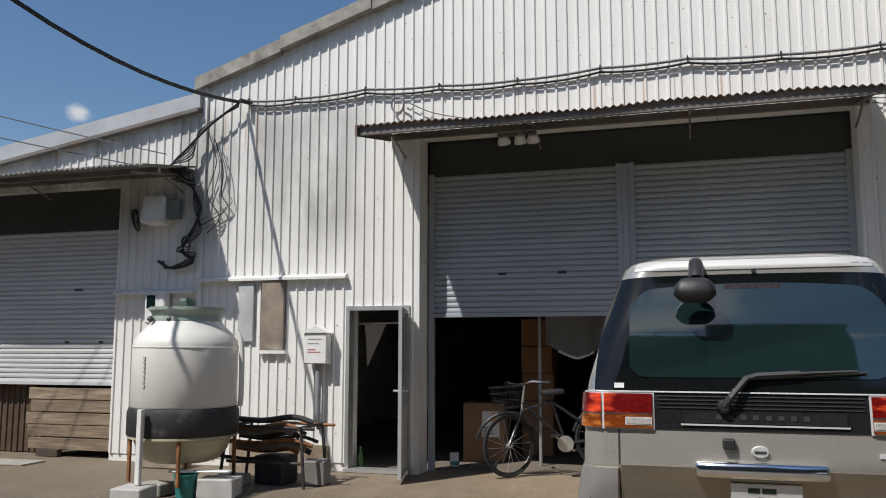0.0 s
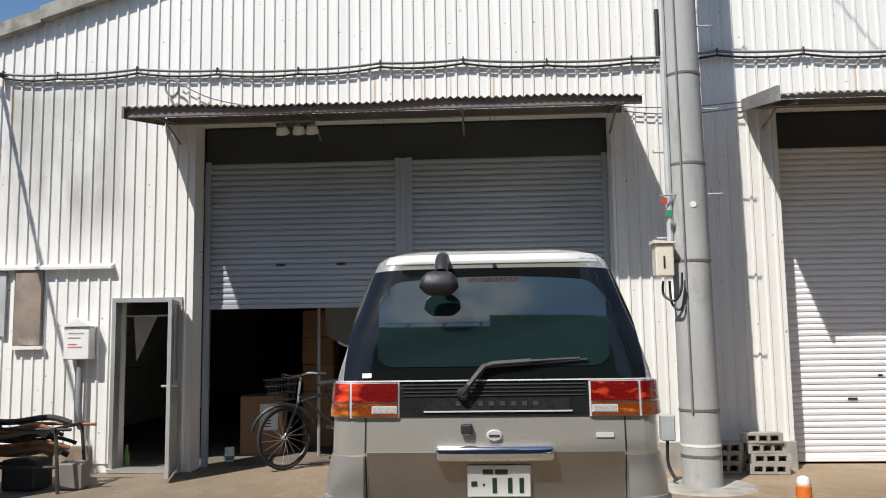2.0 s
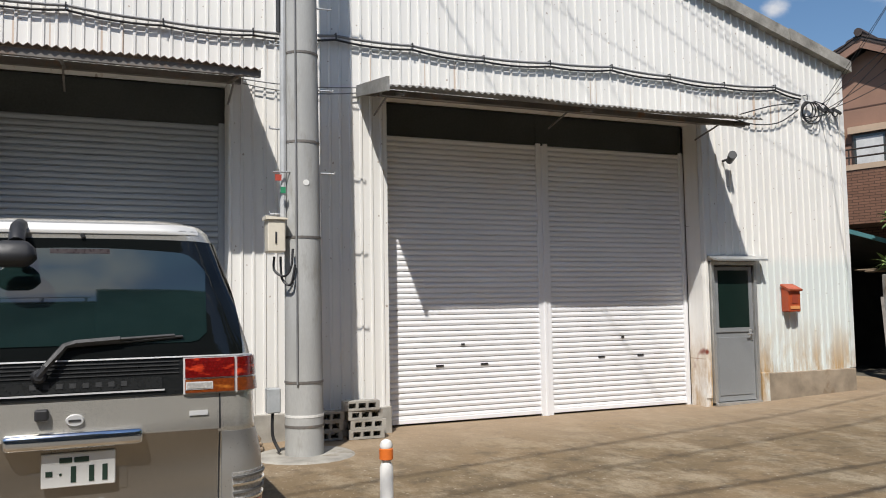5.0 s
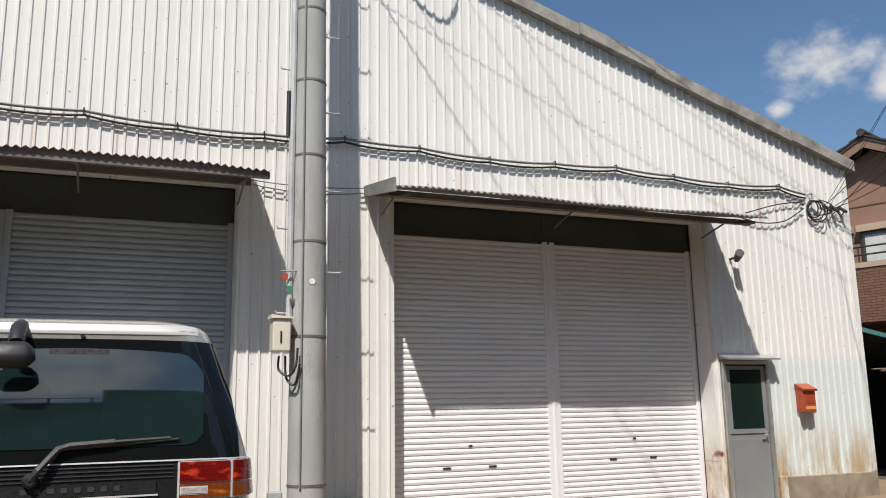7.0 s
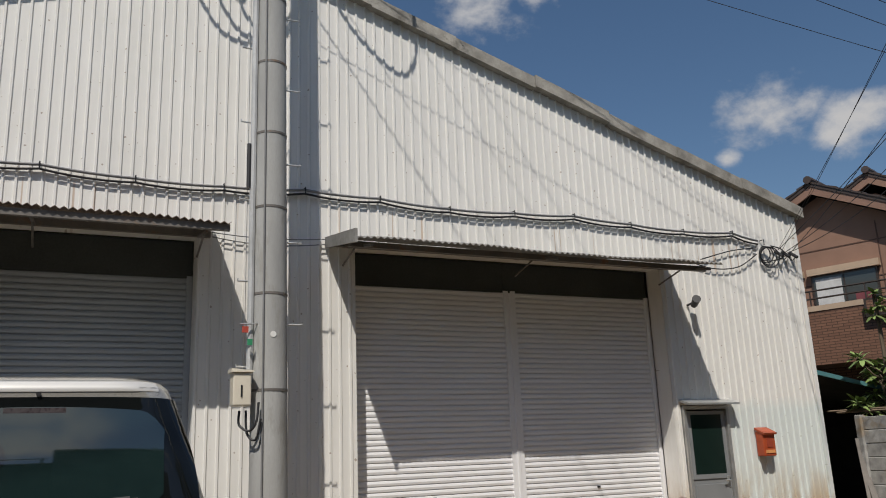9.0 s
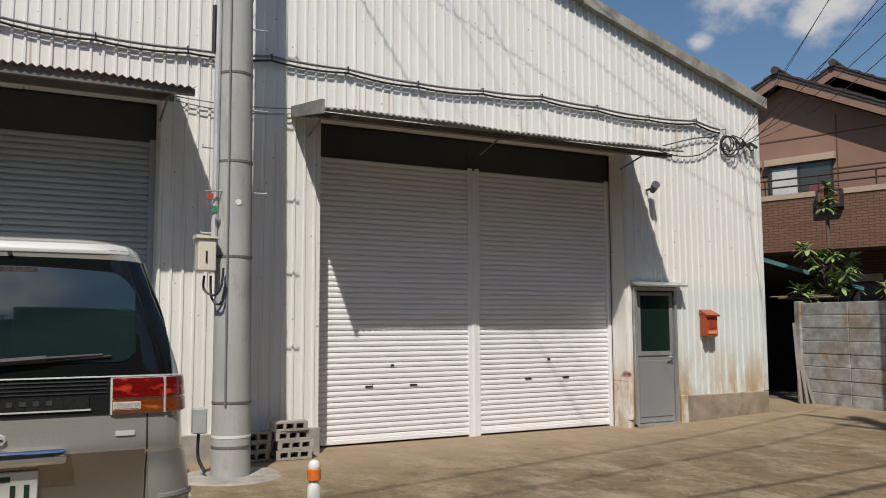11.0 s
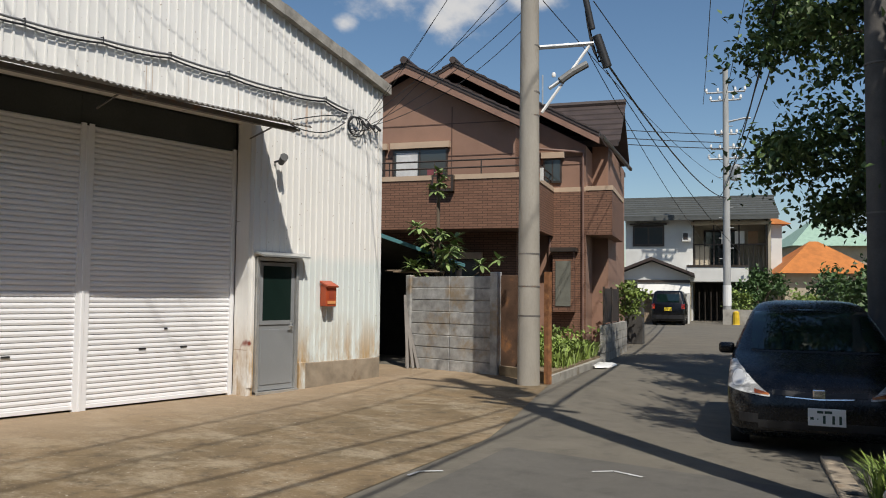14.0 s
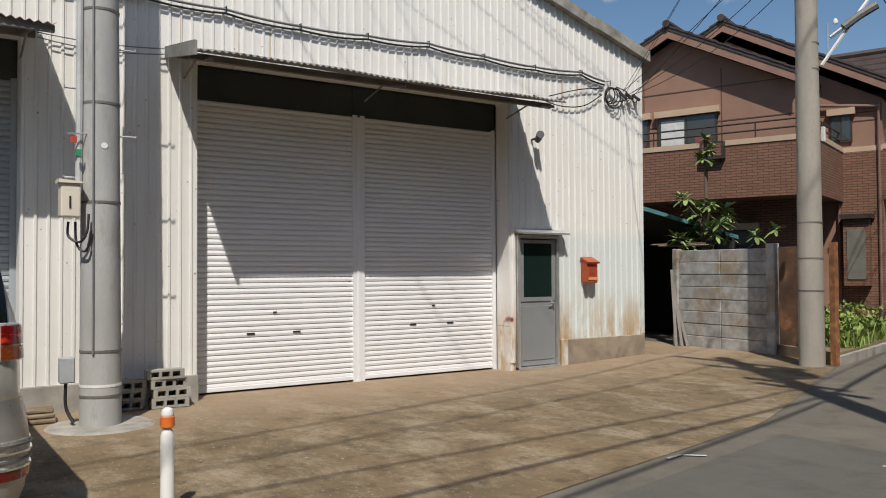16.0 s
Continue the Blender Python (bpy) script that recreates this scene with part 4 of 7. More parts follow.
# long spans along the street, over the apron
for dy, z, r, slope in ((1.12, 11.7, 0.020, 0.225), (0.07, 11.7, 0.018, 0.197), (-0.25, 9.0, 0.022, 0.058), (-0.31, 8.4, 0.030, 0.113), (0.34, 7.0, 0.026, 0.232)):
    wire(P3 + Vector((0, dy, z)), P3 + Vector((-26.0, dy - 26.0 * slope, z)), 0.15, r)
    wire(P3 + Vector((0, dy, z)), Vector((41.0, 4.05 + dy, z - 0.6)), 0.9, r * 0.7)
# spans from the pole by the wall to the pole across the street
for dx, z0, z1, r in ((-0.35, 9.05, 8.3, 0.009), (0.15, 9.05, 8.9, 0.005), (0.9, 9.1, 10.4, 0.0055), (1.5, 9.1, 10.4, 0.006)):
    wire((PX + dx, PY, z0), P3 + Vector((0, dx * 0.4, z1)), 0.1, r)
# service drops from the street pole to the hall corner
HC = Vector((10.75, -0.06, 4.30))
for k, (z, dp) in enumerate(((6.3, 0.05), (5.9, 0.15), (5.6, 0.25), (6.6, 0.1))):
    wire(O2 + Vector((-0.1, 0.1, z)), HC + Vector((0.1 * (k % 2), 0, -0.05 * k)), dp, 0.006)
for za, zb, r in ((6.26, 8.06, 0.0045), (6.62, 9.03, 0.005), (6.95, 9.7, 0.006), (7.0, 9.9, 0.005)):
    wire(O2 + Vector((0, 0, za)), (PX, PY, zb), 0.04, r)
for k, z in enumerate((8.4, 8.35)):
    wire(P3 + Vector((0, 0.3 * k, z)), HC + Vector((0.05 * k, 0, -0.04 * k)), 0.15, 0.004)
# from the street pole up the street
far = Vector((41.0, 4.05, -0.26))
for a, zb, dp, r in ((1.15, 6.6, 0.5, 0.018), (1.0, 8.2, 0.3, 0.009), (0.2, 7.4, 0.4, 0.008)):
    wire(O2 + rv * a + Vector((0, 0, 5.2 + (0.9 if a < 1.1 else 0))), far + Vector((0, 0, zb)), dp, r)
wire(O2 + rv * 1.2 + Vector((0, 0, 5.0)), (27.0, -1.0, 2.9), 0.2, 0.008)
wire(O2 + rv * 0.9 + Vector((0, 0, 5.3)), (30.0, 1.0, 3.2), 0.25, 0.007)
for z in (9.3, 8.9, 8.6):
    wire(far + Vector((0, 0, z + 0.43)), (33.0, 14.0, z + 0.9), 0.15, 0.022)
for z, zb in ((8.3, 7.0), (7.9, 6.6)):
    wire(far + Vector((0, 0, z)), (46.0, -16.0, zb), 0.4, 0.02)
# drop to the low hall
wire((-4.86, -0.10, 4.50), (-6.4, -7.6, 7.3), 1.0, 0.024, BLACKCABLE, "thick black service cable to the hall")
wire((-6.2, -0.10, 3.75), (-14.0, -6.5, 5.9), 0.25, 0.008, GREYCABLE)
wire((-5.9, -0.10, 3.9), (-14.0, -5.5, 6.4), 0.25, 0.008, GREYCABLE)

# cable run across the facade, on hooks
rg = random.Random(5)
run = thing("facade_cable", "pair of grey and black cables fixed across the gable wall", "cable run")
stops = [(-4.75, 4.47)] + [(-4.1 + 0.93 * i, 4.44 + 0.035 * math.sin(i * 1.7)) for i in range(16)] + [(10.45, 4.36)]
for dz, m, r in ((0.0, BLACKCABLE, 0.013), (0.045, GREYCABLE, 0.016)):
    pts = []
    for i in range(len(stops) - 1):
        a, b_ = stops[i], stops[i + 1]
        for k in range(6):
            t = k / 6
            pts.append((a[0] + (b_[0] - a[0]) * t, -0.055, a[1] + (b_[1] - a[1]) * t + dz - 0.030 * 4 * t * (1 - t) * (1 if dz == 0 else 0.5)))
    part("cable", tube(B(), pts, r, 6), m, run)
for x, z in stops:
    part("hook", tube(B(), [(x, 0.0, z + 0.07), (x, -0.08, z + 0.07), (x, -0.08, z - 0.01)], 0.008, 5), BLACKP, run)
coil = thing("cable_coil", "loops of black cable hanging at the corner of the gable", "cable")
for k in range(4):
    part("loop", torus(B(), (10.46 + 0.02 * k, -0.06 - 0.012 * k, 4.22 - 0.02 * k), 0.11 + 0.015 * k, 0.009, Vector((0.1 * k, 1, 0.1)), 24, 5), BLACKCABLE, coil)
for pts in ([(10.3, -0.05, 4.2), (9.9, -0.05, 3.98), (9.4, -0.05, 3.93), (8.9, -0.05, 4.03)], [(10.3, -0.05, 4.3), (9.8, -0.05, 4.22), (9.2, -0.05, 4.05)], [(10.5, -0.05, 4.1), (10.75, -0.06, 4.15), (10.95, -0.06, 4.25)],
            [(10.6, -0.06, 4.35), (10.8, -0.08, 4.3), (11.0, -0.06, 4.15), (11.1, -0.05, 4.22)]):
    part("tail", tube(B(), smooth_path(pts), 0.009, 5), BLACKCABLE, coil)
for x in (10.72, 10.86, 11.02):
    part("insulator", tube(B(), [(x, -0.02, 4.28), (x + 0.02, -0.14, 4.18)], 0.025, 8), BLACKP, coil)
for k in range(2):
    part("strap_wire", tube(B(), sag((2.3, -0.06, 3.92 - 0.05 * k), (3.9, -0.06, 3.98 - 0.04 * k), 0.05 + 0.03 * k, 10), 0.007, 5), GREYCABLE, run)
# old lamp socket on the west part
part("socket_coil", torus(B(), (-2.75, -0.09, 4.28), 0.09, 0.012, Vector((0.3, 1, 0.2)), 18, 5), GREYCABLE, run)
part("socket_tail", tube(B(), smooth_path([(-2.7, -0.06, 4.35), (-2.3, -0.06, 4.15), (-1.7, -0.06, 4.02), (-1.3, -0.06, 4.0)]), 0.007, 5), GREYCABLE, run)

# service head and cables on the low hall's pier
hd = thing("service_cable_bundle", "tangled black service cables on an iron bracket", "cable bundle")
part("bracket", bx(B(), -6.25, -5.55, -0.16, -0.11, 3.66, 3.71), STEEL, hd)
part("stay", tube(B(), [(-4.75, -0.02, 4.50), (-4.82, -0.16, 4.50)], 0.03, 8), BLACKP, hd)
for k in range(5):
    j = 0.035 * k
    pts = [(-4.86, -0.12, 4.48 - j * 0.3), (-5.25 - j, -0.14, 4.22 - j * 0.4), (-5.55 + j * 0.4, -0.15, 3.95 - j), (-5.78 - j * 0.3, -0.16, 3.72), (-5.62 + j, -0.17, 3.58 - j), (-5.48 + j, -0.12, 3.50)]
    part("cable", tube(B(), smooth_path(pts), 0.009 if k else 0.016, 6), BLACKCABLE if k != 2 else GREYCABLE, hd)
for k in range(4):
    part("loop", torus(B(), (-5.72 + 0.05 * k, -0.17, 3.62 - 0.01 * k), 0.08 + 0.015 * k, 0.007, Vector((0.2, 1, 0.3 * k)), 20, 5), BLACKCABLE, hd)
for k in range(4):
    j = 0.03 * k
    pts = [(-5.55 + j, -0.12, 3.55), (-5.38 - j, -0.10, 3.2), (-5.45 + j, -0.10, 2.95 - j), (-5.62 - j, -0.10, 2.65), (-5.45 + j * 0.4, -0.10, 2.50 + j), (-5.75 - j, -0.09, 2.42), (-5.98 + j, -0.08, 2.52)]
    part("cable", tube(B(), smooth_path(pts), 0.008 if k else 0.018, 6), BLACKCABLE, hd)
for k in range(3):
    part("loop", torus(B(), (-5.55, -0.12, 2.75 - 0.02 * k), 0.07 + 0.015 * k, 0.007, Vector((0.3 * k, 1, 0.1)), 20, 5), GREYCABLE if k == 1 else BLACKCABLE, hd)
    part("loop", torus(B(), (-6.33, -0.10, 3.10 - 0.02 * k), 0.10 + 0.02 * k, 0.010, Vector((0.8, 1, 0.2 * k)), 20, 5), BLACKCABLE, hd)
for k in range(4):
    j = 0.05 * k
    part("cable", tube(B(), smooth_path([(-5.30 + j, -0.10, 4.15 - j), (-5.18 + j, -0.08, 3.75 - j), (-5.30 + 2 * j, -0.07, 3.35), (-5.12 + j, -0.07, 3.05 + j), (-5.28 - j, -0.08, 2.85 + j)]), 0.007, 5), GREYCABLE if k % 2 else BLACKCABLE, hd)
eb = thing("electric_box", "white metal electric box on the pier of the low hall", "electric box")
part("body", prism(B(), [(-0.26, 3.00), (-0.02, 2.98), (-0.02, 3.32), (-0.20, 3.34)], -6.14, -5.86, "x"), WHITEP, eb)
part("side_gear", bx(B(), -5.84, -5.68, -0.14, -0.025, 3.05, 3.30, 0.01, 1), M("grey_gear", (0.18, 0.20, 0.19), 0.5), eb, "grey switch gear")
em = thing("electric_meter", "small white electric meter with a dark window", "meter")
part("body", bx(B(), -6.10, -5.80, -0.16, -0.03, 1.72, 2.14, 0.03, 2), WHITEP, em)
part("window", bx(B(), -6.06, -5.94, -0.168, -0.155, 1.92, 2.08), DARKGLASS, em)


# ---- vehicles ----
class Shell:
    """A car body from level rings: (height, half width, near end, far end, corner radius)."""

    def __init__(self, rings):
        self.rings = rings

    def at(self, z):
        r = self.rings
        if z <= r[0][0]:
            return r[0][1:]
        for a, b in zip(r, r[1:]):
            if a[0] <= z <= b[0]:
                t = (z - a[0]) / (b[0] - a[0])
                return tuple(p + (q - p) * t for p, q in zip(a[1:], b[1:]))
        return r[-1][1:]

    def body(self, n=5):
        bm = B()
        last = None
        for z, w, y0, y1, r in self.rings:
            pts = []
            for cx, cy, a0 in ((w - r, y0 + r, -90), (w - r, y1 - r, 0), (-w + r, y1 - r, 90), (-w + r, y0 + r, 180)):
                for k in range(n + 1):
                    a = radians(a0 + 90 * k / n)
                    pts.append((cx + r * math.cos(a), cy + r * math.sin(a), z))
            ring = [bm.verts.new(p) for p in pts]
            if last:
                for k in range(len(ring)):
                    bm.faces.new((last[k], last[(k + 1) % len(ring)], ring[(k + 1) % len(ring)], ring[k]))
            else:
                bm.faces.new(ring[::-1])
            last = ring
        bm.faces.new(last)
        return bm

    def spot(self, s, z, off):
        """The place s metres from the middle along the near end, round the corner and on along the side."""
        w, y0, y1, r = self.at(z)
        sg, a = (1 if s >= 0 else -1), abs(s)
        if a <= w - r:
            return Vector((s, y0 - off, z))
        arc = r * math.pi / 2
        if a <= w - r + arc:
            th = (a - (w - r)) / r
            return Vector((sg * (w - r + (r + off) * math.sin(th)), y0 + r - (r + off) * math.cos(th), z))
        return Vector((sg * (w + off), y0 + r + (a - (w - r) - arc), z))

    def patch(self, s0, s1, z0, z1, off=0.006, ns=10, nz=6, inset=0.0):
        """A thin plate lying on the body; z0 and z1 may depend on s."""
        lo = z0 if callable(z0) else (lambda s: z0)
        hi = z1 if callable(z1) else (lambda s: z1)
        bm = B()
        grids = []
        rise = off if callable(off) else (lambda u, f: off)
        for o in (rise, lambda u, f: -0.012):
            g = []
            for i in range(ns + 1):
                s = s0 + (s1 - s0) * i / ns
                g.append([bm.verts.new(self.spot(s, lo(s) + (hi(s) - lo(s)) * k / nz, o(i / ns, k / nz))) for k in range(nz + 1)])
            grids.append(g)
        f, b = grids
        for i in range(ns):
            for k in range(nz):
                bm.faces.new((f[i][k], f[i + 1][k], f[i + 1][k + 1], f[i][k + 1]))
                bm.faces.new((b[i][k], b[i][k + 1], b[i + 1][k + 1], b[i + 1][k]))
        for i in range(ns):
            bm.faces.new((f[i][0], b[i][0], b[i + 1][0], f[i + 1][0]))
            bm.faces.new((f[i][nz], f[i + 1][nz], b[i + 1][nz], b[i][nz]))
        for k in range(nz):
            bm.faces.new((f[0][k], f[0][k + 1], b[0][k + 1], b[0][k]))
            bm.faces.new((f[ns][k], b[ns][k], b[ns][k + 1], f[ns][k + 1]))
        return bm


def wheel(parent, x, y, r=0.32, w=0.2, hub=None):
    b = B()
    prof = [(r * 0.62, -w / 2), (r * 0.95, -w / 2), (r, -w / 2 + 0.03), (r, w / 2 - 0.03), (r * 0.95, w / 2), (r * 0.62, w / 2)]
    wh = part("wheel", lathe(b, prof, 24), RUBBER, parent, smooth=True)
    wh.matrix_basis = pose(x, y, r, 0, 90, 0)
    part("rim", lathe(B(), [(r * 0.2, -w / 2 + 0.01), (r * 0.62, -w / 2 + 0.01), (r * 0.62, w / 2 - 0.01), (r * 0.2, w / 2 - 0.01)], 16), hub or ALU, wh)


def car_paint(name, col, metal=0.6, rough=0.35):
    return M(name, col, rough, metal=metal, var=0.06, scale=1.5, fine=400, bumpy=0.0, coat=0.6)


CHAMP = car_paint("champagne_silver_paint", (0.62, 0.59, 0.525), 0.65, 0.30)
TAUPE = car_paint("taupe_lower_paint", (0.30, 0.275, 0.240), 0.7, 0.30)
ROOFS = car_paint("pale_silver_roof_paint", (0.68, 0.67, 0.64), 0.25, 0.35)
BUMPG = M("grey_bumper_plastic", (0.16, 0.16, 0.155), 0.5, var=0.1, bumpy=0.05)
BUMPS = M("silver_bumper_paint", (0.46, 0.45, 0.43), 0.35, metal=0.6, var=0.06, bumpy=0)
RIBB = M("dull_black_rib", (0.045, 0.046, 0.047), 0.4, var=0.1, bumpy=0)
GLOSSB = M("gloss_black_panel", (0.010, 0.011, 0.011), 0.35, var=0.1, bumpy=0)
BADGE = M("polished_badge", (0.75, 0.75, 0.74), 0.35, metal=0.4, var=0.05, bumpy=0)
CHROME = M("chrome", (0.85, 0.85, 0.86), 0.08, metal=1.0, var=0.02, bumpy=0)


def lens(name, col, rough=0.12, painted_glow=None):
    """Moulded lamp lens: fine prisms, with brighter streaks painted in for light its reflector throws back."""
    m, nt, b = shader(name)
    n = nt.nodes.new("ShaderNodeTexVoronoi")
    n.inputs["Scale"].default_value = 70
    nt.links.new(place(nt), n.inputs["Vector"])
    c = tint(nt, ramp(nt, n.outputs["Distance"], 0.0, 0.7), tuple(min(1, v * 1.1) for v in col), tuple(v * 0.7 for v in col))
    if painted_glow:
        st = grain(nt, place(nt, (6, 6, 16)), 1.0, 3.0, 0.6)
        c = tint(nt, ramp(nt, st, 0.50, 0.66, 0.0, 1.0), c, painted_glow)
    nt.links.new(c, b.inputs["Base Color"])
    b.inputs["Roughness"].default_value = 0.25
    b.inputs["Coat Weight"].default_value = 0.8
    b.inputs["Coat Roughness"].default_value = rough
    bump(nt, b, n.outputs["Distance"], 0.25, 0.004)
    return m


REDL = lens("red_lamp_lens", (0.17, 0.004, 0.003), 0.05, (0.80, 0.07, 0.02))
ORANGEL = lens("amber_lamp_lens", (0.22, 0.045, 0.006), 0.08, (0.60, 0.20, 0.03))
CLEARL = lens("clear_lamp_lens", (0.50, 0.48, 0.45))
HEADL = lens("headlamp_lens", (0.36, 0.36, 0.35), 0.12, (0.75, 0.75, 0.73))
PLATEW = M("plate_white", (0.78, 0.78, 0.75), 0.4, var=0.05)
PLATEY = M("plate_yellow", (0.80, 0.58, 0.04), 0.4, var=0.05)
INK = M("dark_green_ink", (0.02, 0.05, 0.035), 0.5, var=0.05)


def plate(parent, x, y, z, tilt=0, m=PLATEW):
    p = part("number_plate", bx(B(), -0.165, 0.165, -0.006, 0.006, -0.0825, 0.0825, 0.004, 1), m, parent, "number plate with plain dark bars")
    p.matrix_basis = pose(x, y, z, tilt, 0, 0)
    for x0, x1, z0, z1 in ((-0.085, -0.03, 0.037, 0.062), (-0.02, 0.045, 0.037, 0.062), (-0.145, -0.115, -0.025, 0.0), (-0.085, -0.075, -0.022, -0.012), (-0.035, -0.012, -0.06, 0.018), (0.045, 0.068, -0.06, 0.018), (0.105, 0.128, -0.06, 0.018)):
        part("bar", bx(B(), x0, x1, -0.0085, -0.006, z0, z1), INK, p)


def bulge(low, mid, high, f):
    """Offset of a moulded panel that swells in its middle."""
    return low + (mid - low) * min(1, f / 0.5) if f < 0.5 else mid + (high - mid) * ((f - 0.5) / 0.5) ** 2


van = thing("van", "champagne and taupe van parked with its rear outwards", "van", pose(0.795, -4.60, 0.0))
S = Shell([(0.24, 0.80, 0.12, 4.30, 0.14), (0.30, 0.85, 0.075, 4.36, 0.16), (0.50, 0.87, 0.085, 4.40, 0.16), (0.70, 0.872, 0.062, 4.40, 0.14), (0.79, 0.873, 0.040, 4.38, 0.13), (0.825, 0.875, 0.026, 4.38, 0.13),
           (0.845, 0.873, 0.026, 4.36, 0.13), (1.02, 0.868, 0.045, 4.30, 0.12), (1.18, 0.858, 0.062, 4.2, 0.12), (1.25, 0.845, 0.080, 3.9, 0.12), (1.50, 0.775, 0.150, 3.5, 0.13), (1.72, 0.705, 0.225, 3.1, 0.14),
           (1.80, 0.680, 0.250, 2.95, 0.15), (1.86, 0.655, 0.245, 2.85, 0.18), (1.895, 0.62, 0.27, 2.75, 0.2), (1.925, 0.54, 0.36, 2.6, 0.22), (1.94, 0.40, 0.52, 2.4, 0.22)])
part("body", S.body(10), CHAMP, van, smooth=True)
part("lower_panel", S.patch(-0.672, 0.672, 0.44, 0.832, 0.003, 20, 8), TAUPE, van, "darker taupe lower tailgate", True)
part("roof_cap", S.patch(-0.60, 0.60, 1.842, 1.895, 0.004, 20, 4), ROOFS, van, "pale silver roof edge", True)
part("bumper", S.patch(-0.80, 0.80, 0.28, 0.435, 0.035, 20, 4), TAUPE, van, "taupe rear bumper", True)
for s in (-1, 1):
    # swelling bumper corner with its ribbed lamp
    bc = part("bumper_corner", S.patch(s * 0.69, s * 1.35, 0.28, 0.815, lambda u, f: bulge(0.05, 0.055, 0.006, f), 14, 10), BUMPS, van, "moulded silver bumper corner", True)
    part("corner_lamp", S.patch(s * 0.735, s * 1.20, 0.395, 0.600, 0.060, 12, 3), CLEARL, bc, "ribbed clear and red corner lamp", True)
    part("red_lens", S.patch(s * 0.74, s * 1.19, 0.400, 0.448, 0.066, 12, 2), REDL, bc, "red lens", True)
    for k in range(4):
        part("lamp_rib", S.patch(s * 0.735, s * 1.20, 0.452 + 0.040 * k, 0.464 + 0.040 * k, 0.070, 12, 1), BUMPG if k % 2 else CHROME, bc)
    part("tailgate_seam", S.patch(s * 0.676, s * 0.684, 0.44, 1.02, 0.004, 1, 10), BLACKP, van)
# black glazed upper tailgate
part("tailgate_frame", S.patch(-0.80, 0.80, lambda s: 1.205, lambda s: 1.815 - 0.02 * (abs(s) / 0.8) ** 3, 0.012, 30, 12), glassy("black_glass_frame", (0.006, 0.007, 0.007), 0.05, 0.5), van, "glossy black tailgate surround", True)
part("frame_trim", S.patch(-0.84, 0.84, 1.199, 1.206, 0.016, 30, 1), BADGE, van, "thin bright trim line")


def win_lo(s):
    return 1.275 + 0.10 * max(0.0, (abs(s) - 0.55) / 0.10) ** 2


def win_hi(s):
    return 1.765 - 0.035 * (abs(s) / 0.62) ** 2 - 0.09 * max(0.0, (abs(s) - 0.50) / 0.12) ** 2


part("rear_window", S.patch(-0.62, 0.62, win_lo, win_hi, 0.017, 30, 10), REARGLASS, van, "large dark tinted rear window", True)
part("high_brake_lamp", S.patch(-0.13, 0.15, 1.735, 1.760, 0.0175, 6, 1), M("dim_red", (0.022, 0.012, 0.012), 0.3), van)
g = part("grille_panel", S.patch(-0.50, 0.50, 1.015, 1.200, 0.006, 16, 5), GLOSSB, van, "black panel with fine grooves")
for k in range(4):
    part("groove_bar", S.patch(-0.48, 0.48, 1.122 + 0.019 * k, 1.126 + 0.019 * k, 0.012, 10, 1), RIBB, g)
part("badge_strip", S.patch(-0.36, 0.40, 1.050, 1.106, 0.014, 10, 1), M("grey_badge_strip", (0.02, 0.021, 0.021), 0.3), g, "grey badge strip with plain raised bars")
for k in range(8):
    part("badge_bar", S.patch(-0.20 + 0.058 * k, -0.172 + 0.058 * k, 1.070, 1.094, 0.017, 1, 1), RIBB, g)
for s0, s1, z0, z1 in ((-0.37, 0.41, 1.038, 1.046),):
    part("badge_trim", S.patch(s0, s1, z0, z1, 0.016, 10, 1), BADGE, g)
for s in (-1, 1):
    tl = part("tail_light", S.patch(s * 0.50, s * 0.94, 1.012, 1.198, 0.012, 14, 6), BADGE, van, "red and amber tail light in chrome frames", True)
    for a, b_ in ((0.509, 0.752), (0.766, 0.934)):
        part("red_lens", S.patch(s * a, s * b_, 1.094, 1.192, 0.022, 8, 4), REDL, tl, "red lens", True)
        part("amber_lens", S.patch(s * a, s * b_, 1.019, 1.085, 0.022, 8, 3), ORANGEL, tl, "amber lens", True)
    part("lens_frame", S.patch(s * 0.512, s * 0.645, 1.034, 1.074, 0.024, 4, 2), BADGE, tl)
    part("clear_lens", S.patch(s * 0.518, s * 0.639, 1.040, 1.068, 0.027, 4, 2), CLEARL, tl, "clear reversing lens")
wp = part("wiper", tube(B(), [S.spot(-0.16, 1.135, 0.05), S.spot(-0.13, 1.18, 0.06), S.spot(-0.05, 1.275, 0.05), S.spot(0.0, 1.288, 0.045), S.spot(0.20, 1.300, 0.04)], 0.017, 6), BLACKP, van, "black rear wiper")
part("pivot", lathe(B(), [(0.035, 0), (0.035, 0.03), (0.02, 0.05)], 12), BLACKP, wp, smooth=True).matrix_basis = Matrix.Translation(S.spot(-0.16, 1.135, 0.01)) @ pose(0, 0, 0, 90, 0, 0)
part("arm_tip", tube(B(), [S.spot(0.19, 1.300, 0.04), S.spot(0.46, 1.312, 0.032)], 0.009, 6), BLACKP, wp)
part("blade", tube(B(), [S.spot(-0.06, 1.272, 0.028), S.spot(0.2, 1.285, 0.028), S.spot(0.50, 1.305, 0.028)], 0.008, 5), RUBBER, wp)
mr = part("rear_mirror", tube(B(), [S.spot(-0.27, 1.875, -0.01), S.spot(-0.27, 1.85, 0.10), S.spot(-0.27, 1.78, 0.15)], 0.038, 10), BLACKP, van, "black rear under-mirror on a stalk", True)
b = bx(B(), -0.115, 0.115, -0.05, 0.05, -0.06, 0.07, 0.045, 4)
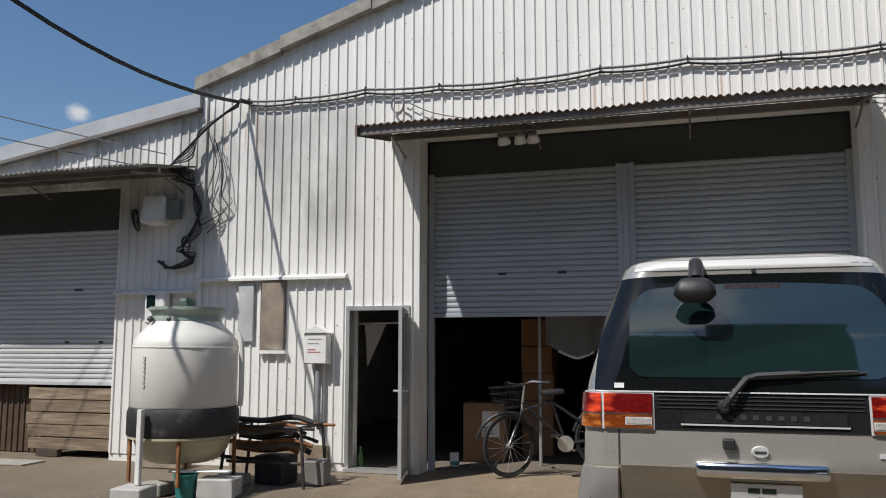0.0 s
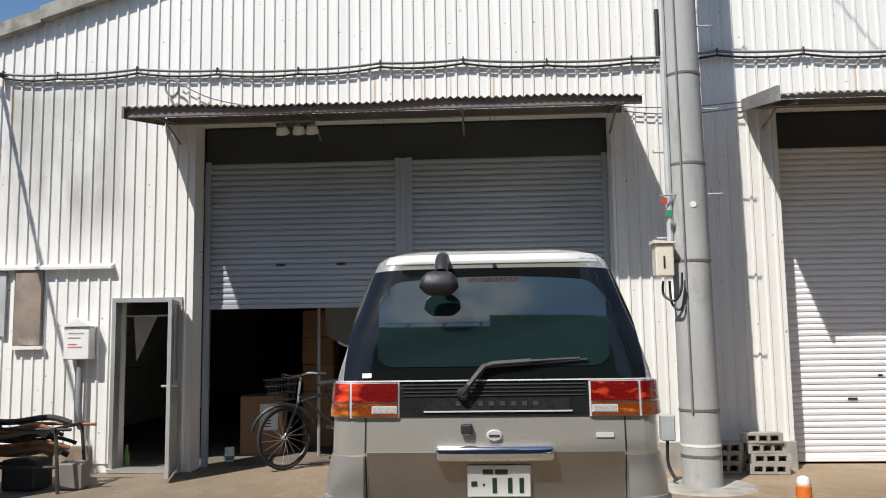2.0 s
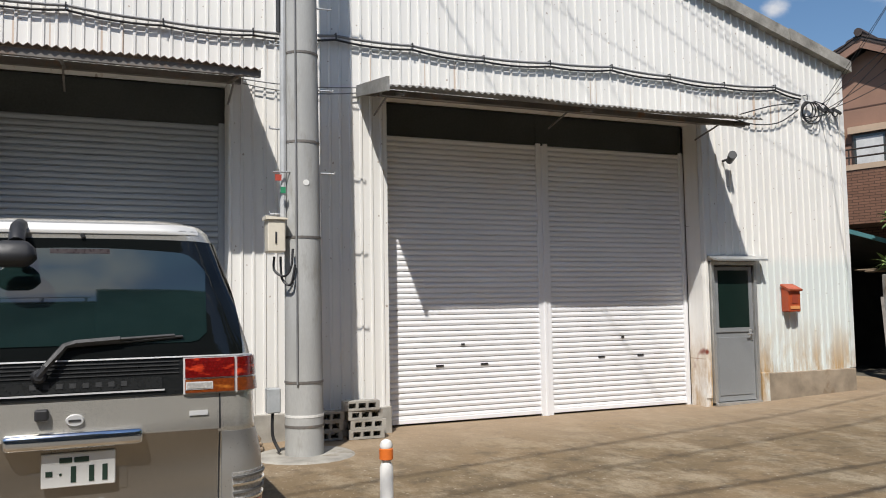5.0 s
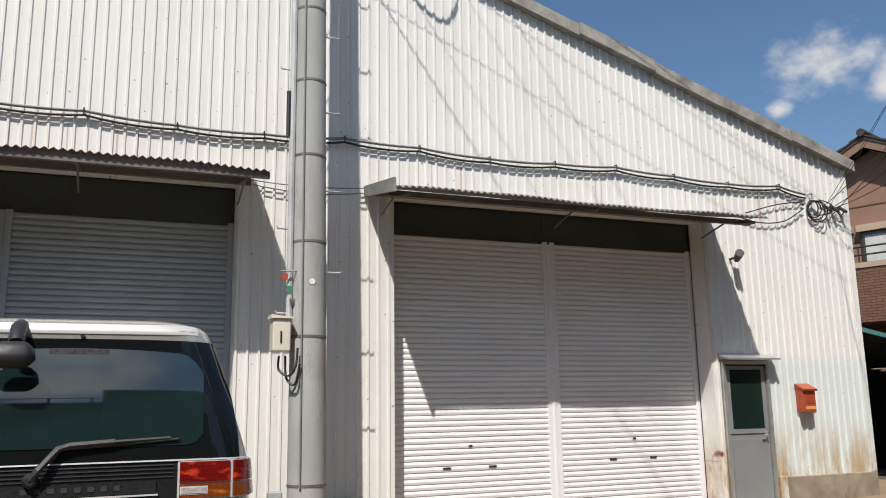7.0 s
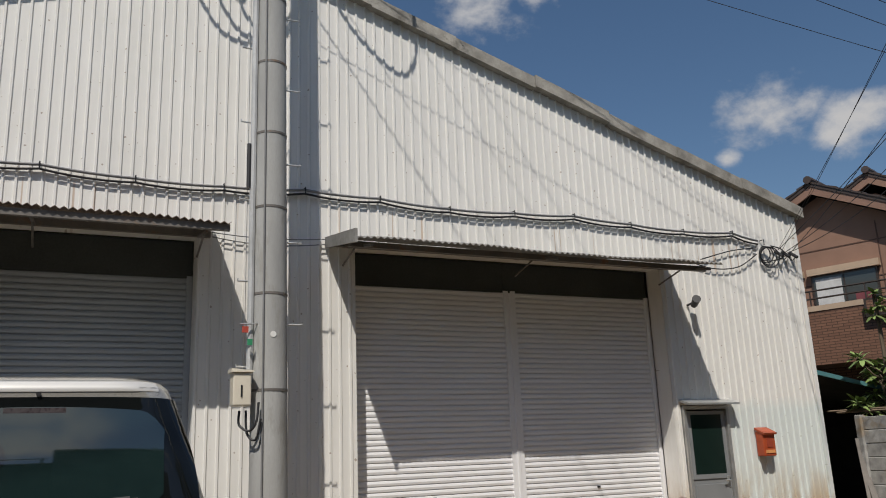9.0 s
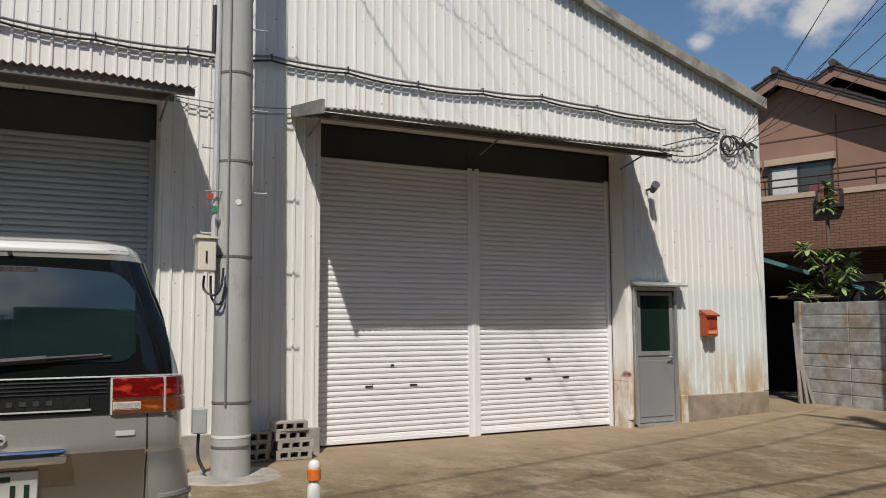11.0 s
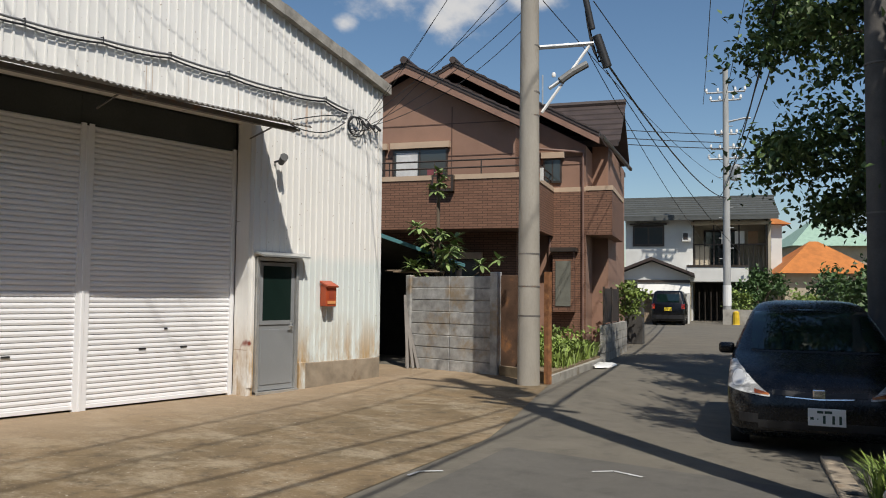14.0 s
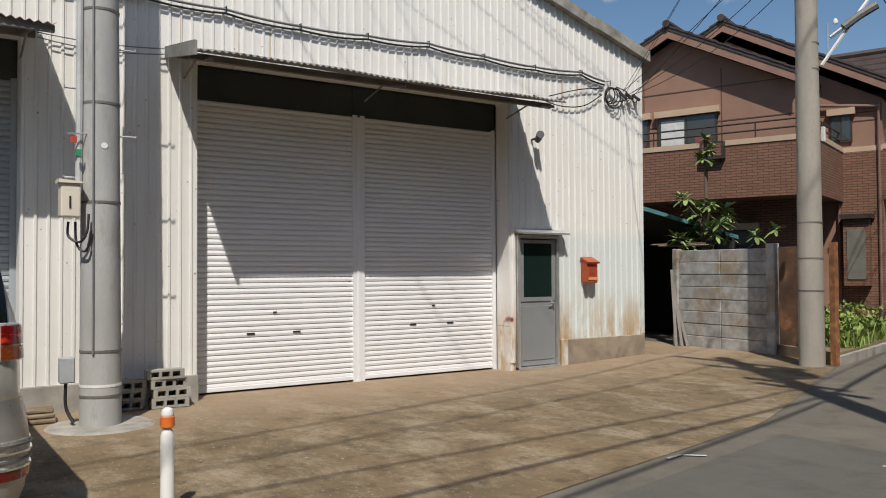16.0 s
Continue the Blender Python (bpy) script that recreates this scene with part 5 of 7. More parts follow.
for v in b.verts:
    v.co.x *= 1.0 - 0.9 * max(0.0, v.co.z) / 0.16 - 0.35 * max(0.0, -v.co.z) / 0.06
part("mirror_head", b, BLACKP, mr, smooth=True).matrix_basis = Matrix.Translation(S.spot(-0.28, 1.715, 0.19)) @ pose(0, 0, 0, -25, 0, 0)
part("washer_jet", tube(B(), [S.spot(0.02, 1.83, 0.0), S.spot(0.02, 1.83, 0.025)], 0.012, 6), BLACKP, van)
b = bx(B(), -0.312, 0.312, -0.055, 0.02, -0.040, 0.040, 0.024, 3)
for v in b.verts:
    v.co.y += 0.02 * (abs(v.co.x) / 0.295) ** 4
gb = part("grab_bar", b, CHROME, van, "chrome tailgate grip bar", True)
gb.matrix_basis = Matrix.Translation(S.spot(0.0, 0.828, 0.012))
part("lock", bx(B(), -0.175, -0.115, -0.005, 0.04, 0.925, 0.980, 0.01, 2), BLACKP, van)
em_ = part("emblem", cyl(B(), (0, 0.02, 0), (0, -0.012, 0), 0.036, 0.030, 18), BADGE, van, "plain chrome oval emblem")
em_.matrix_basis = Matrix.Translation(S.spot(0.0, 0.918, 0.008)) @ Matrix.Diagonal((1.25, 1, 0.85, 1))
part("emblem_bar", bx(B(), -0.022, 0.022, -0.016, -0.012, -0.006, 0.006), RIBB, em_)
part("model_badge", S.patch(0.53, 0.62, 0.905, 0.928, 0.008, 3, 1), BADGE, van, "small chrome badge")
part("sticker", S.patch(-0.70, -0.65, 1.220, 1.245, 0.014, 2, 1), WHITEP, van)
part("plate_recess", S.patch(-0.20, 0.24, 0.57, 0.79, 0.005, 6, 2), TAUPE, van)
plate(van, 0.02, 0.040, 0.683, 6)
for k in range(6):
    part("lower_badge", S.patch(-0.12 + 0.045 * k, -0.09 + 0.045 * k, 0.505, 0.530, 0.007, 1, 1), BUMPS, van)
for s in (-1, 1):
    part("side_window", S.patch(s * 1.25, s * 3.2, lambda s_: 1.29, lambda s_: 1.72, 0.006, 12, 6), DARKGLASS, van, "dark side window", True)
    wheel(van, s * 0.74, 0.95)
    wheel(van, s * 0.74, 3.55)


def hatchback(name, m, paint, label, lamps=True):
    c = thing(name, label, "car", m)
    K = Shell([(0.18, 0.74, 0.14, 3.75, 0.22), (0.26, 0.81, 0.03, 3.82, 0.28), (0.48, 0.845, 0.0, 3.88, 0.34), (0.60, 0.845, 0.025, 3.88, 0.38), (0.70, 0.845, 0.085, 3.86, 0.44), (0.79, 0.84, 0.20, 3.84, 0.48),
               (0.87, 0.83, 0.42, 3.82, 0.42), (0.945, 0.815, 0.74, 3.8, 0.30), (0.985, 0.80, 0.90, 3.78, 0.24), (1.22, 0.70, 1.34, 3.66, 0.24), (1.40, 0.615, 1.72, 3.48, 0.24), (1.47, 0.56, 1.95, 3.35, 0.24), (1.505, 0.48, 2.2, 3.1, 0.22), (1.525, 0.34, 2.5, 2.9, 0.2)])
    part("body", K.body(7), paint, c, smooth=True)
    part("windscreen", K.patch(-0.62, 0.62, 1.0, lambda s: 1.42 - 0.03 * (s / 0.6) ** 2, 0.006, 16, 8), DARKGLASS, c, "dark windscreen", True)
    for s in (-1, 1):
        part("side_window", K.patch(s * 1.15, s * 2.6, 1.0, 1.38, 0.006, 12, 5), DARKGLASS, c, smooth=True)
        hl = part("headlamp", K.patch(s * 0.44, s * 0.98, lambda q: 0.585 + 0.12 * (abs(q) - 0.44), lambda q: min(0.90, 0.605 + 0.78 * (abs(q) - 0.44)), 0.010, 14, 6), HEADL, c, "clear pointed headlamp", True)
        part("lamp_bowl", K.patch(s * 0.675, s * 0.865, lambda q: 0.74 - 0.075 * math.sqrt(max(0.02, 1 - ((abs(q) - 0.77) / 0.095) ** 2)), lambda q: 0.74 + 0.075 * math.sqrt(max(0.02, 1 - ((abs(q) - 0.77) / 0.095) ** 2)), 0.016, 12, 5), BADGE, hl, smooth=True)
        part("amber_marker", K.patch(s * 0.45, s * 0.58, lambda q: 0.604 + 0.10 * (abs(q) - 0.44), lambda q: 0.62 + 0.26 * (abs(q) - 0.44), 0.016, 5, 2), ORANGEL, hl)
        mi = part("door_mirror", bx(B(), -0.085, 0.085, -0.05, 0.05, -0.06, 0.06, 0.035, 3), paint, c, smooth=True)
        mi.matrix_basis = pose(s * 0.885, 1.22, 0.985)
        for y in (0.72, 3.15):
            wheel(c, s * 0.735, y, 0.29, 0.18)
        part("fog_recess", K.patch(s * 0.55, s * 0.75, 0.33, 0.42, 0.004, 4, 2), BLACKP, c)
    part("grille", K.patch(-0.42, 0.42, lambda q: 0.59 + 0.05 * abs(q), lambda q: 0.635 + 0.06 * abs(q), 0.008, 10, 2), BLACKP, c, "slim dark grille", True)
    part("grille_trim", K.patch(-0.30, 0.30, lambda q: 0.575 + 0.05 * abs(q), lambda q: 0.585 + 0.05 * abs(q), 0.012, 10, 1), CHROME, c)
    part("emblem", bx(B(), -0.06, 0.06, -0.012, 0.01, -0.05, 0.05, 0.012, 2), CHROME, c, "plain chrome emblem").matrix_basis = Matrix.Translation(K.spot(0, 0.625, 0.01))
    part("intake", K.patch(-0.55, 0.55, 0.24, 0.36, 0.006, 10, 2), BLACKP, c, "dark lower intake", True)
    part("bonnet_seam", K.patch(-0.62, 0.62, 0.975, 0.99, 0.008, 12, 1), BLACKP, c)
    plate(c, 0.06, -0.022, 0.42)
    return c


BLACKPAINT = M("black_car_paint", (0.003, 0.0035, 0.005), 0.25, var=0.05, bumpy=0, coat=0.0)
SILVERPAINT = car_paint("silver_car_paint", (0.42, 0.43, 0.45))
hatchback("hatchback_car", pose(9.40, -7.29, -0.09, 0, 0, -74), BLACKPAINT, "black hatchback parked at the street side, facing the camera")
hatchback("hatchback_car", pose(4.38, -9.05, 0.0, 0, 0, -128), SILVERPAINT, "silver car parked nose first beside the weeds")

# far kei car
kc = thing("small_car", "small black car with a yellow plate parked at the far house", "car", pose(36.8, 5.35, 0.18, 0, 0, -72))
K2 = Shell([(0.2, 0.68, 0.05, 3.3, 0.12), (0.5, 0.735, 0.0, 3.35, 0.14), (0.95, 0.735, 0.03, 3.3, 0.12), (1.0, 0.72, 0.05, 2.9, 0.12), (1.5, 0.62, 0.16, 2.4, 0.14), (1.58, 0.52, 0.25, 2.2, 0.16)])
part("body", K2.body(4), BLACKPAINT, kc, smooth=True)
part("rear_window", K2.patch(-0.5, 0.5, 1.05, 1.42, 0.008, 6, 4), DARKGLASS, kc)
for s in (-1, 1):
    part("tail_light", K2.patch(s * 0.58, s * 0.74, 0.75, 0.98, 0.012, 3, 3), REDL, kc, "red tail light")
    wheel(kc, s * 0.64, 0.6, 0.27, 0.16)
    wheel(kc, s * 0.64, 2.7, 0.27, 0.16)
plate(kc, 0.0, -0.02, 0.74, 0, PLATEY)
part("bumper", K2.patch(-0.7, 0.7, 0.3, 0.48, 0.03, 8, 2), BLACKP, kc)

# ---- bollards ----
def bollard(m):
    o = thing("bollard", "white plastic post with an orange reflective top", "bollard", m, "bollards")
    part("post", lathe(B(), [(0.045, 0.0), (0.042, 0.02), (0.040, 0.53), (0.030, 0.56)], 18), WHITEP, o, smooth=True)
    part("reflector", lathe(B(), [(0.034, 0.575), (0.042, 0.58), (0.042, 0.64), (0.034, 0.645)], 18), M("orange_reflector", (0.75, 0.18, 0.03), 0.35), o, "orange reflector", True)
    part("cap", lathe(B(), [(0.036, 0.645), (0.040, 0.66), (0.030, 0.685), (0.012, 0.695)], 18), WHITEP, o, smooth=True)
    part("neck", lathe(B(), [(0.028, 0.55), (0.028, 0.58)], 12), WHITEP, o)
    return o


bo = bollard(pose(2.49, -4.22, -0.05))
copy_thing(bo, pose(-0.02, -4.90, -0.06))

# ---- cooling tank and clutter ----
tk = thing("cooling_tank", "white fibreglass cooling tower with a black band and green rim", "tank", pose(-4.42, -1.70, 0.0))
FRP = M("aged_white_fibreglass", (0.74, 0.72, 0.66), 0.45, var=0.10, scale=2.0, stain=(0.50, 0.46, 0.38), stain_scale=2.5, stretch=(1, 1, 0.4))
part("shell", lathe(B(), [(0.50, 0.84), (0.515, 0.86), (0.515, 1.44), (0.50, 1.50), (0.45, 1.57), (0.36, 1.66), (0.33, 1.70)], 48), FRP, tk, smooth=True)
part("neck", lathe(B(), [(0.335, 1.66), (0.345, 1.70), (0.335, 1.74), (0.36, 1.79), (0.375, 1.80), (0.375, 1.83), (0.32, 1.83)], 40), M("faded_green_rim", (0.36, 0.44, 0.38), 0.55, var=0.3, stain=(0.20, 0.25, 0.20), stain_scale=6), tk, "faded green rim", True)
part("band", lathe(B(), [(0.525, 0.57), (0.54, 0.59), (0.54, 0.80), (0.525, 0.84), (0.50, 0.845)], 48), M("black_band", (0.03, 0.03, 0.03), 0.6, var=0.4, stain=(0.12, 0.11, 0.10), stain_scale=5), tk, "black middle band", True)
part("sump", lathe(B(), [(0.28, 0.31), (0.36, 0.34), (0.43, 0.42), (0.47, 0.53), (0.535, 0.555), (0.535, 0.575)], 40), M("cream_sump", (0.52, 0.47, 0.34), 0.5, var=0.2, stain=(0.3, 0.25, 0.15), stain_scale=4), tk, "cream basin", True)
part("motor", bx(B(), -0.07, 0.07, -0.07, 0.07, 1.83, 1.93, 0.03, 2), M("green_motor", (0.08, 0.12, 0.10), 0.5), tk)
part("louvre_seam", lathe(B(), [(0.517, 1.425), (0.522, 1.43), (0.517, 1.435)], 48), FRP, tk)
for k in range(7):
    a = radians(-98 + 2)
    part("print_bar", bx(B(), -0.012, 0.012, -0.004, 0.004, -0.012, 0.012), M("tank_print", (0.52, 0.50, 0.46), 0.6) if k == 0 else bpy.data.materials["tank_print"], tk).matrix_basis = Matrix.Translation((0.518 * math.cos(a) - 0.06, 0.518 * math.sin(a) + 0.005, 1.33 - 0.045 * k))
for ang in (-60, 30, 120, 210, 255):
    a = radians(ang)
    x, y = 0.50 * math.cos(a), 0.50 * math.sin(a)
    if ang == 255:
        x, y = -0.06, -0.60
        part("leg", bx(B(), x - 0.025, x + 0.025, y - 0.025, y + 0.025, 0.16, 0.85, 0.004, 1), WHITEP, tk, "white steel leg")
    else:
        part("leg", bx(B(), x - 0.016, x + 0.016, y - 0.016, y + 0.016, 0.12, 0.62, 0.004, 1), RUST, tk, "rusty steel leg")
for x in (-0.2, 0.02):
    part("knob", lathe(B(), [(0.03, 0.0), (0.03, 0.03), (0.015, 0.04)], 10), BLACKP, tk).matrix_basis = pose(x, -0.31, 1.70, 60, 0, 0)
part("side_pipe", tube(B(), smooth_path([(0.50, 0.12, 1.60), (0.56, 0.12, 1.45), (0.57, 0.12, 1.0), (0.56, 0.12, 0.85)]), 0.028, 8), FRP, tk, smooth=True)


def slab(name, x0, x1, y0, y1, z0, z1, m, label, cat, rz=0, group=""):
    b = bx(B(), -(x1 - x0) / 2, (x1 - x0) / 2, -(y1 - y0) / 2, (y1 - y0) / 2, 0, z1 - z0, 0.012, 1)
    o = part(name, b, m)
    o.matrix_world = pose((x0 + x1) / 2, (y0 + y1) / 2, z0, 0, 0, rz)
    return tagged(o, label, cat, group)


PALEC = M("pale_concrete", (0.48, 0.47, 0.44), 0.85, var=0.2, scale=5, bumpy=0.3)
slab("footing_block", -4.64, -4.34, -2.50, -2.18, 0.01, 0.155, PALEC, "pale concrete block under the tank leg", "block", 8)
slab("footing_block", -4.70, -4.40, -2.05, -1.82, 0.01, 0.13, CONC, "grey concrete block under the tank", "block", -5)
slab("footing_block", -4.08, -3.72, -1.98, -1.70, 0.01, 0.19, PALEC, "pale concrete block beside the tank", "block", 12)
slab("footing_block", -4.25, -3.95, -1.42, -1.15, 0.01, 0.13, CONC, "grey concrete block under the tank", "block", 5)
slab("footing_block", -5.85, -5.3, -0.45, -0.2, 0.01, 0.22, FOOTC, "stained concrete block against the wall", "block", 2)
slab("loose_plank", -4.35, -3.75, -2.0, -1.90, 0.245, 0.265, WHITEP, "pale plank lying under the tank", "plank", 14)
for k in range(3):
    slab("loose_plank", 1.80 + 0.03 * k, 2.42, -0.62 + 0.05 * k, -0.40 + 0.05 * k, 0.012 + 0.045 * k, 0.052 + 0.045 * k, WOOD, "weathered plank in a low pile by the wall", "plank", 3 - 4 * k, "plank pile")
bk = thing("bucket", "small teal plastic bucket under the tank", "bucket", pose(-4.17, -2.00, 0.008))
part("tub", lathe(B(), [(0.085, 0.0), (0.11, 0.21), (0.118, 0.215), (0.118, 0.225), (0.10, 0.225), (0.08, 0.02)], 20), M("teal_plastic", (0.03, 0.22, 0.20), 0.45), bk, smooth=True)
DARKP = M("dusty_black_pipe", (0.05, 0.047, 0.043), 0.8, var=0.5, scale=8, bumpy=0.3)
fr = thing("pipe_stand", "low iron pipe stand stacked with black pipes and hoses", "stand", pose(-3.72, -0.95, 0.0))
for x, y in ((-0.5, -0.25), (0.35, -0.25), (-0.5, 0.25), (0.35, 0.25)):
    part("leg", tube(B(), [(x * 1.15, y * 1.1, 0.0), (x, y, 0.62)], 0.017, 6), DARKP, fr)
for a in (((-0.6, -0.25, 0.62), (0.5, -0.25, 0.60)), ((-0.6, 0.25, 0.62), (0.5, 0.25, 0.60)), ((-0.5, -0.3, 0.61), (-0.5, 0.3, 0.61)), ((0.35, -0.3, 0.61), (0.35, 0.3, 0.61)), ((-0.5, -0.25, 0.25), (0.38, -0.25, 0.25))):
    part("rail", tube(B(), a, 0.017, 6), RUST if a[0][1] > 0.2 else DARKP, fr)
for k in range(11):
    z, y = 0.30 + 0.035 * k + 0.03 * math.sin(k * 2.1), -0.2 + 0.4 * ((k * 5) % 11) / 10
    x0, x1 = -0.72 + 0.06 * ((k * 3) % 5), 0.15 + 0.05 * ((k * 7) % 6)
    part("hose", tube(B(), smooth_path([(x0, y, z), (x0 * 0.4, y + 0.03, z - 0.03), (x1 * 0.4, y - 0.04, z + 0.02), (x1, y, z - 0.04)]), 0.018 + 0.006 * (k % 4), 8), (RUBBER, RUST, DARKP, STEEL)[k % 4], fr, smooth=True)
slab("scrap_box", -3.45, -3.2, -1.05, -0.8, 0.012, 0.26, M("grey_scrap_box", (0.22, 0.20, 0.18), 0.7), "small grey box of scrap on the apron", "box", 10)
slab("scrap_box", -3.95, -3.6, -1.1, -0.8, 0.012, 0.30, M("dark_scrap_box", (0.05, 0.05, 0.05), 0.7), "dark crate under the pipe stand", "box", -6)

# boards that close the raised shutter's lower part
wb = thing("board_wall", "weathered brown boards closing the opening below the shutter", "boards")
for k in range(5):
    part("board", bx(B(), -8.02 - 0.03 * (k % 3), -6.72, 0.10 + 0.008 * (k % 2), 0.135 + 0.008 * (k % 2), 0.10 + k * 0.162, 0.248 + k * 0.162 + 0.008 * (k % 2), 0.005, 1), WOOD, wb)
part("skid", bx(B(), -7.85, -7.5, 0.06, 0.14, 0.015, 0.1), M("dark_skid", (0.08, 0.06, 0.045), 0.9), wb)
tagged(part("drain_cover", bx(B(), -8.6, -7.3, -0.75, -0.35, 0.008, 0.028, 0.004, 1), CONC), "worn flat drain cover on the apron", "drain cover")
dk = thing("dark_curtain", "brown corrugated sheet standing inside the low hall", "sheet")
part("sheet", corrugated(B(), -9.6, -8.05, 0.02, 0.95, 0.35, 0.10), M("brown_sheet", (0.10, 0.065, 0.04), 0.8, var=0.4), dk)

# ---- inside the workshop ----
cbx = thing("cardboard_box", "brown cardboard box with a white delivery label", "box", pose(-2.07, 1.42, 0.016, 0, 0, 6))
part("carton", bx(B(), -0.26, 0.26, -0.22, 0.22, 0, 0.72, 0.008, 1), CARD, cbx)
part("label_sheet", bx(B(), -0.02, 0.20, -0.226, -0.221, 0.30, 0.62), WHITEP, cbx, "white paper label with bars")
part("label_patch", bx(B(), 0.10, 0.16, -0.229, -0.226, 0.48, 0.60), M("orange_print", (0.7, 0.25, 0.04), 0.6), cbx)
for k in range(3):
    part("label_bar", bx(B(), 0.0, 0.12, -0.229, -0.226, 0.34 + 0.035 * k, 0.352 + 0.035 * k), INK, cbx)
for k in range(5):
    slab("storage_carton", -1.70, -1.28, 1.9, 2.3, 0.016 + 0.36 * k, 0.37 + 0.36 * k, CARD, "brown carton in a tall stack in the workshop", "carton", (k * 7) % 5 - 2, "stacked cartons")
slab("storage_carton", -2.45, -2.15, 1.7, 2.1, 0.016, 0.55, CARD, "brown carton beside the workshop wall", "carton", 0)
cl = thing("hanging_cloth", "grey dust sheet hanging in the workshop", "cloth")
b = B()
rowsv = []
for i in range(17):
    u = i / 16
    x = -1.22 + 0.85 * u
    lo = 1.30 + 0.50 * abs(u - 0.45) ** 1.3
    rowsv.append([b.verts.new((x, 1.05 + 0.04 * math.sin(u * 14 + z * 2), z)) for z in (lo, lo + 0.05, lo + 0.2, 1.9, 2.4)])
for i in range(16):
    for k in range(4):
        b.faces.new((rowsv[i][k], rowsv[i + 1][k], rowsv[i + 1][k + 1], rowsv[i][k + 1]))
sh = part("sheet", b, M("grey_cloth", (0.22, 0.23, 0.24), 0.9, var=0.2), cl, smooth=True)
part("hem", tube(B(), [(-1.22 + 0.85 * i / 16, 1.03, 1.30 + 0.50 * abs(i / 16 - 0.45) ** 1.3) for i in range(3, 12)], 0.018, 6), WHITEP, cl)
part("rail", tube(B(), [(-1.3, 1.05, 2.4), (-0.3, 1.05, 2.4)], 0.015, 6), GALV, cl)
for s in (-1.3, -0.3):
    part("post", tube(B(), [(s, 1.05, 0.016), (s, 1.05, 2.42)], 0.02, 6), GALV, cl)
pt = thing("paint_can", "small white can with a teal stripe on the sill", "can", pose(-2.29, 0.72, 0.016))
part("can", lathe(B(), [(0.05, 0), (0.055, 0.01), (0.055, 0.15), (0.05, 0.16)], 16), WHITEP, pt, smooth=True)
part("stripe", lathe(B(), [(0.0555, 0.02), (0.057, 0.025), (0.057, 0.06), (0.0555, 0.065)], 16), M("teal_stripe", (0.1, 0.4, 0.38), 0.5), pt)
cu = thing("door_cloth", "pale cloth hanging inside the open workshop door", "cloth")
part("sheet", prism(B(), [(-3.30, 1.70), (-3.02, 1.72), (-3.12, 1.50), (-3.26, 1.20)], 0.315, 0.320), M("pale_cloth", (0.40, 0.36, 0.30), 0.9), cu)
part("rod", tube(B(), [(-3.44, 0.305, 1.715), (-2.58, 0.305, 1.725)], 0.012, 5), GALV, cu)
bt = thing("bottle", "small green bottle standing on the door sill", "bottle", pose(-3.29, 0.20, 0.016))
part("glass", lathe(B(), [(0.035, 0), (0.035, 0.14), (0.014, 0.2), (0.014, 0.26)], 12), M("green_bottle", (0.08, 0.16, 0.05), 0.2), bt, smooth=True)

# bicycle
bi = thing("bicycle", "black city bicycle leaning on its stand in the workshop doorway", "bicycle", pose(-1.46, 0.10, 0.012, 0, -4, 20))
BIKE = M("dark_frame_paint", (0.03, 0.032, 0.035), 0.35, metal=0.3, bumpy=0)
steer = Matrix.Rotation(radians(27), 4, "Z")
turned = Matrix.Translation((0.17, 0, 0)) @ steer @ Matrix.Translation((-0.17, 0, 0))
for nm, x in (("front_wheel", 0.0), ("rear_wheel", 1.08)):
    w = part(nm, torus(B(), (0, 0, 0), 0.325, 0.018, Vector((0, 1, 0)), 40, 8), RUBBER, bi, smooth=True)
    w.matrix_basis = Matrix.Translation((x, 0, 0.343)) @ (steer if x == 0 else Matrix.Identity(4))
    part("rim", torus(B(), (0, 0, 0), 0.300, 0.010, Vector((0, 1, 0)), 36, 6), BIKE, w)
    b = B()
    for k in range(18):
        a = k * math.tau / 18
        tube(b, [(0.02 * math.cos(a + 1), 0.02 * (-1) ** k, 0.02 * math.sin(a + 1)), (0.3 * math.cos(a), 0, 0.3 * math.sin(a))], 0.0022, 3)
    part("spokes", b, ALU, w)
    part("hub", cyl(B(), (0, -0.04, 0), (0, 0.04, 0), 0.02, 0.02, 10), ALU, w)
for a in (((0.18, 0, 0.80), (0.62, 0, 0.36)), ((0.20, 0, 0.72), (0.52, 0, 0.78)), ((0.62, 0, 0.36), (0.50, 0, 0.86)), ((0.62, 0, 0.32), (1.08, 0.05, 0.343)), ((0.62, 0, 0.32), (1.08, -0.05, 0.343)), ((0.52, 0, 0.78), (1.08, 0.05, 0.343)), ((0.52, 0, 0.78), (1.08, -0.05, 0.343))):
    part("frame_tube", tube(B(), a, 0.016, 8), BIKE, bi, smooth=True)
for s in (-0.05, 0.05):
    part("fork_blade", tube(B(), [(0.17, 0, 0.72), (0.15, s, 0.66), (0.0, s, 0.343)], 0.012, 6), BIKE, bi)
part("stem", tube(B(), [(0.17, 0, 0.70), (0.22, 0, 0.98)], 0.014, 8), ALU, bi)
part("handlebar", tube(B(), smooth_path([(0.34, -0.28, 1.0), (0.22, -0.18, 1.03), (0.16, 0, 1.0), (0.12, 0.18, 1.03), (0.20, 0.30, 1.0)]), 0.012, 8), CHROME, bi, "chrome handlebar", True).matrix_basis = turned
for p in (((0.36, -0.30, 1.0), (0.26, -0.21, 1.02)), ((0.22, 0.32, 1.0), (0.14, 0.22, 1.02))):
    part("grip", tube(B(), p, 0.018, 8), RUBBER, bi).matrix_basis = turned
part("saddle", bx(B(), 0.40, 0.66, -0.07, 0.07, 0.86, 0.92, 0.025, 2), BLACKP, bi, smooth=True)
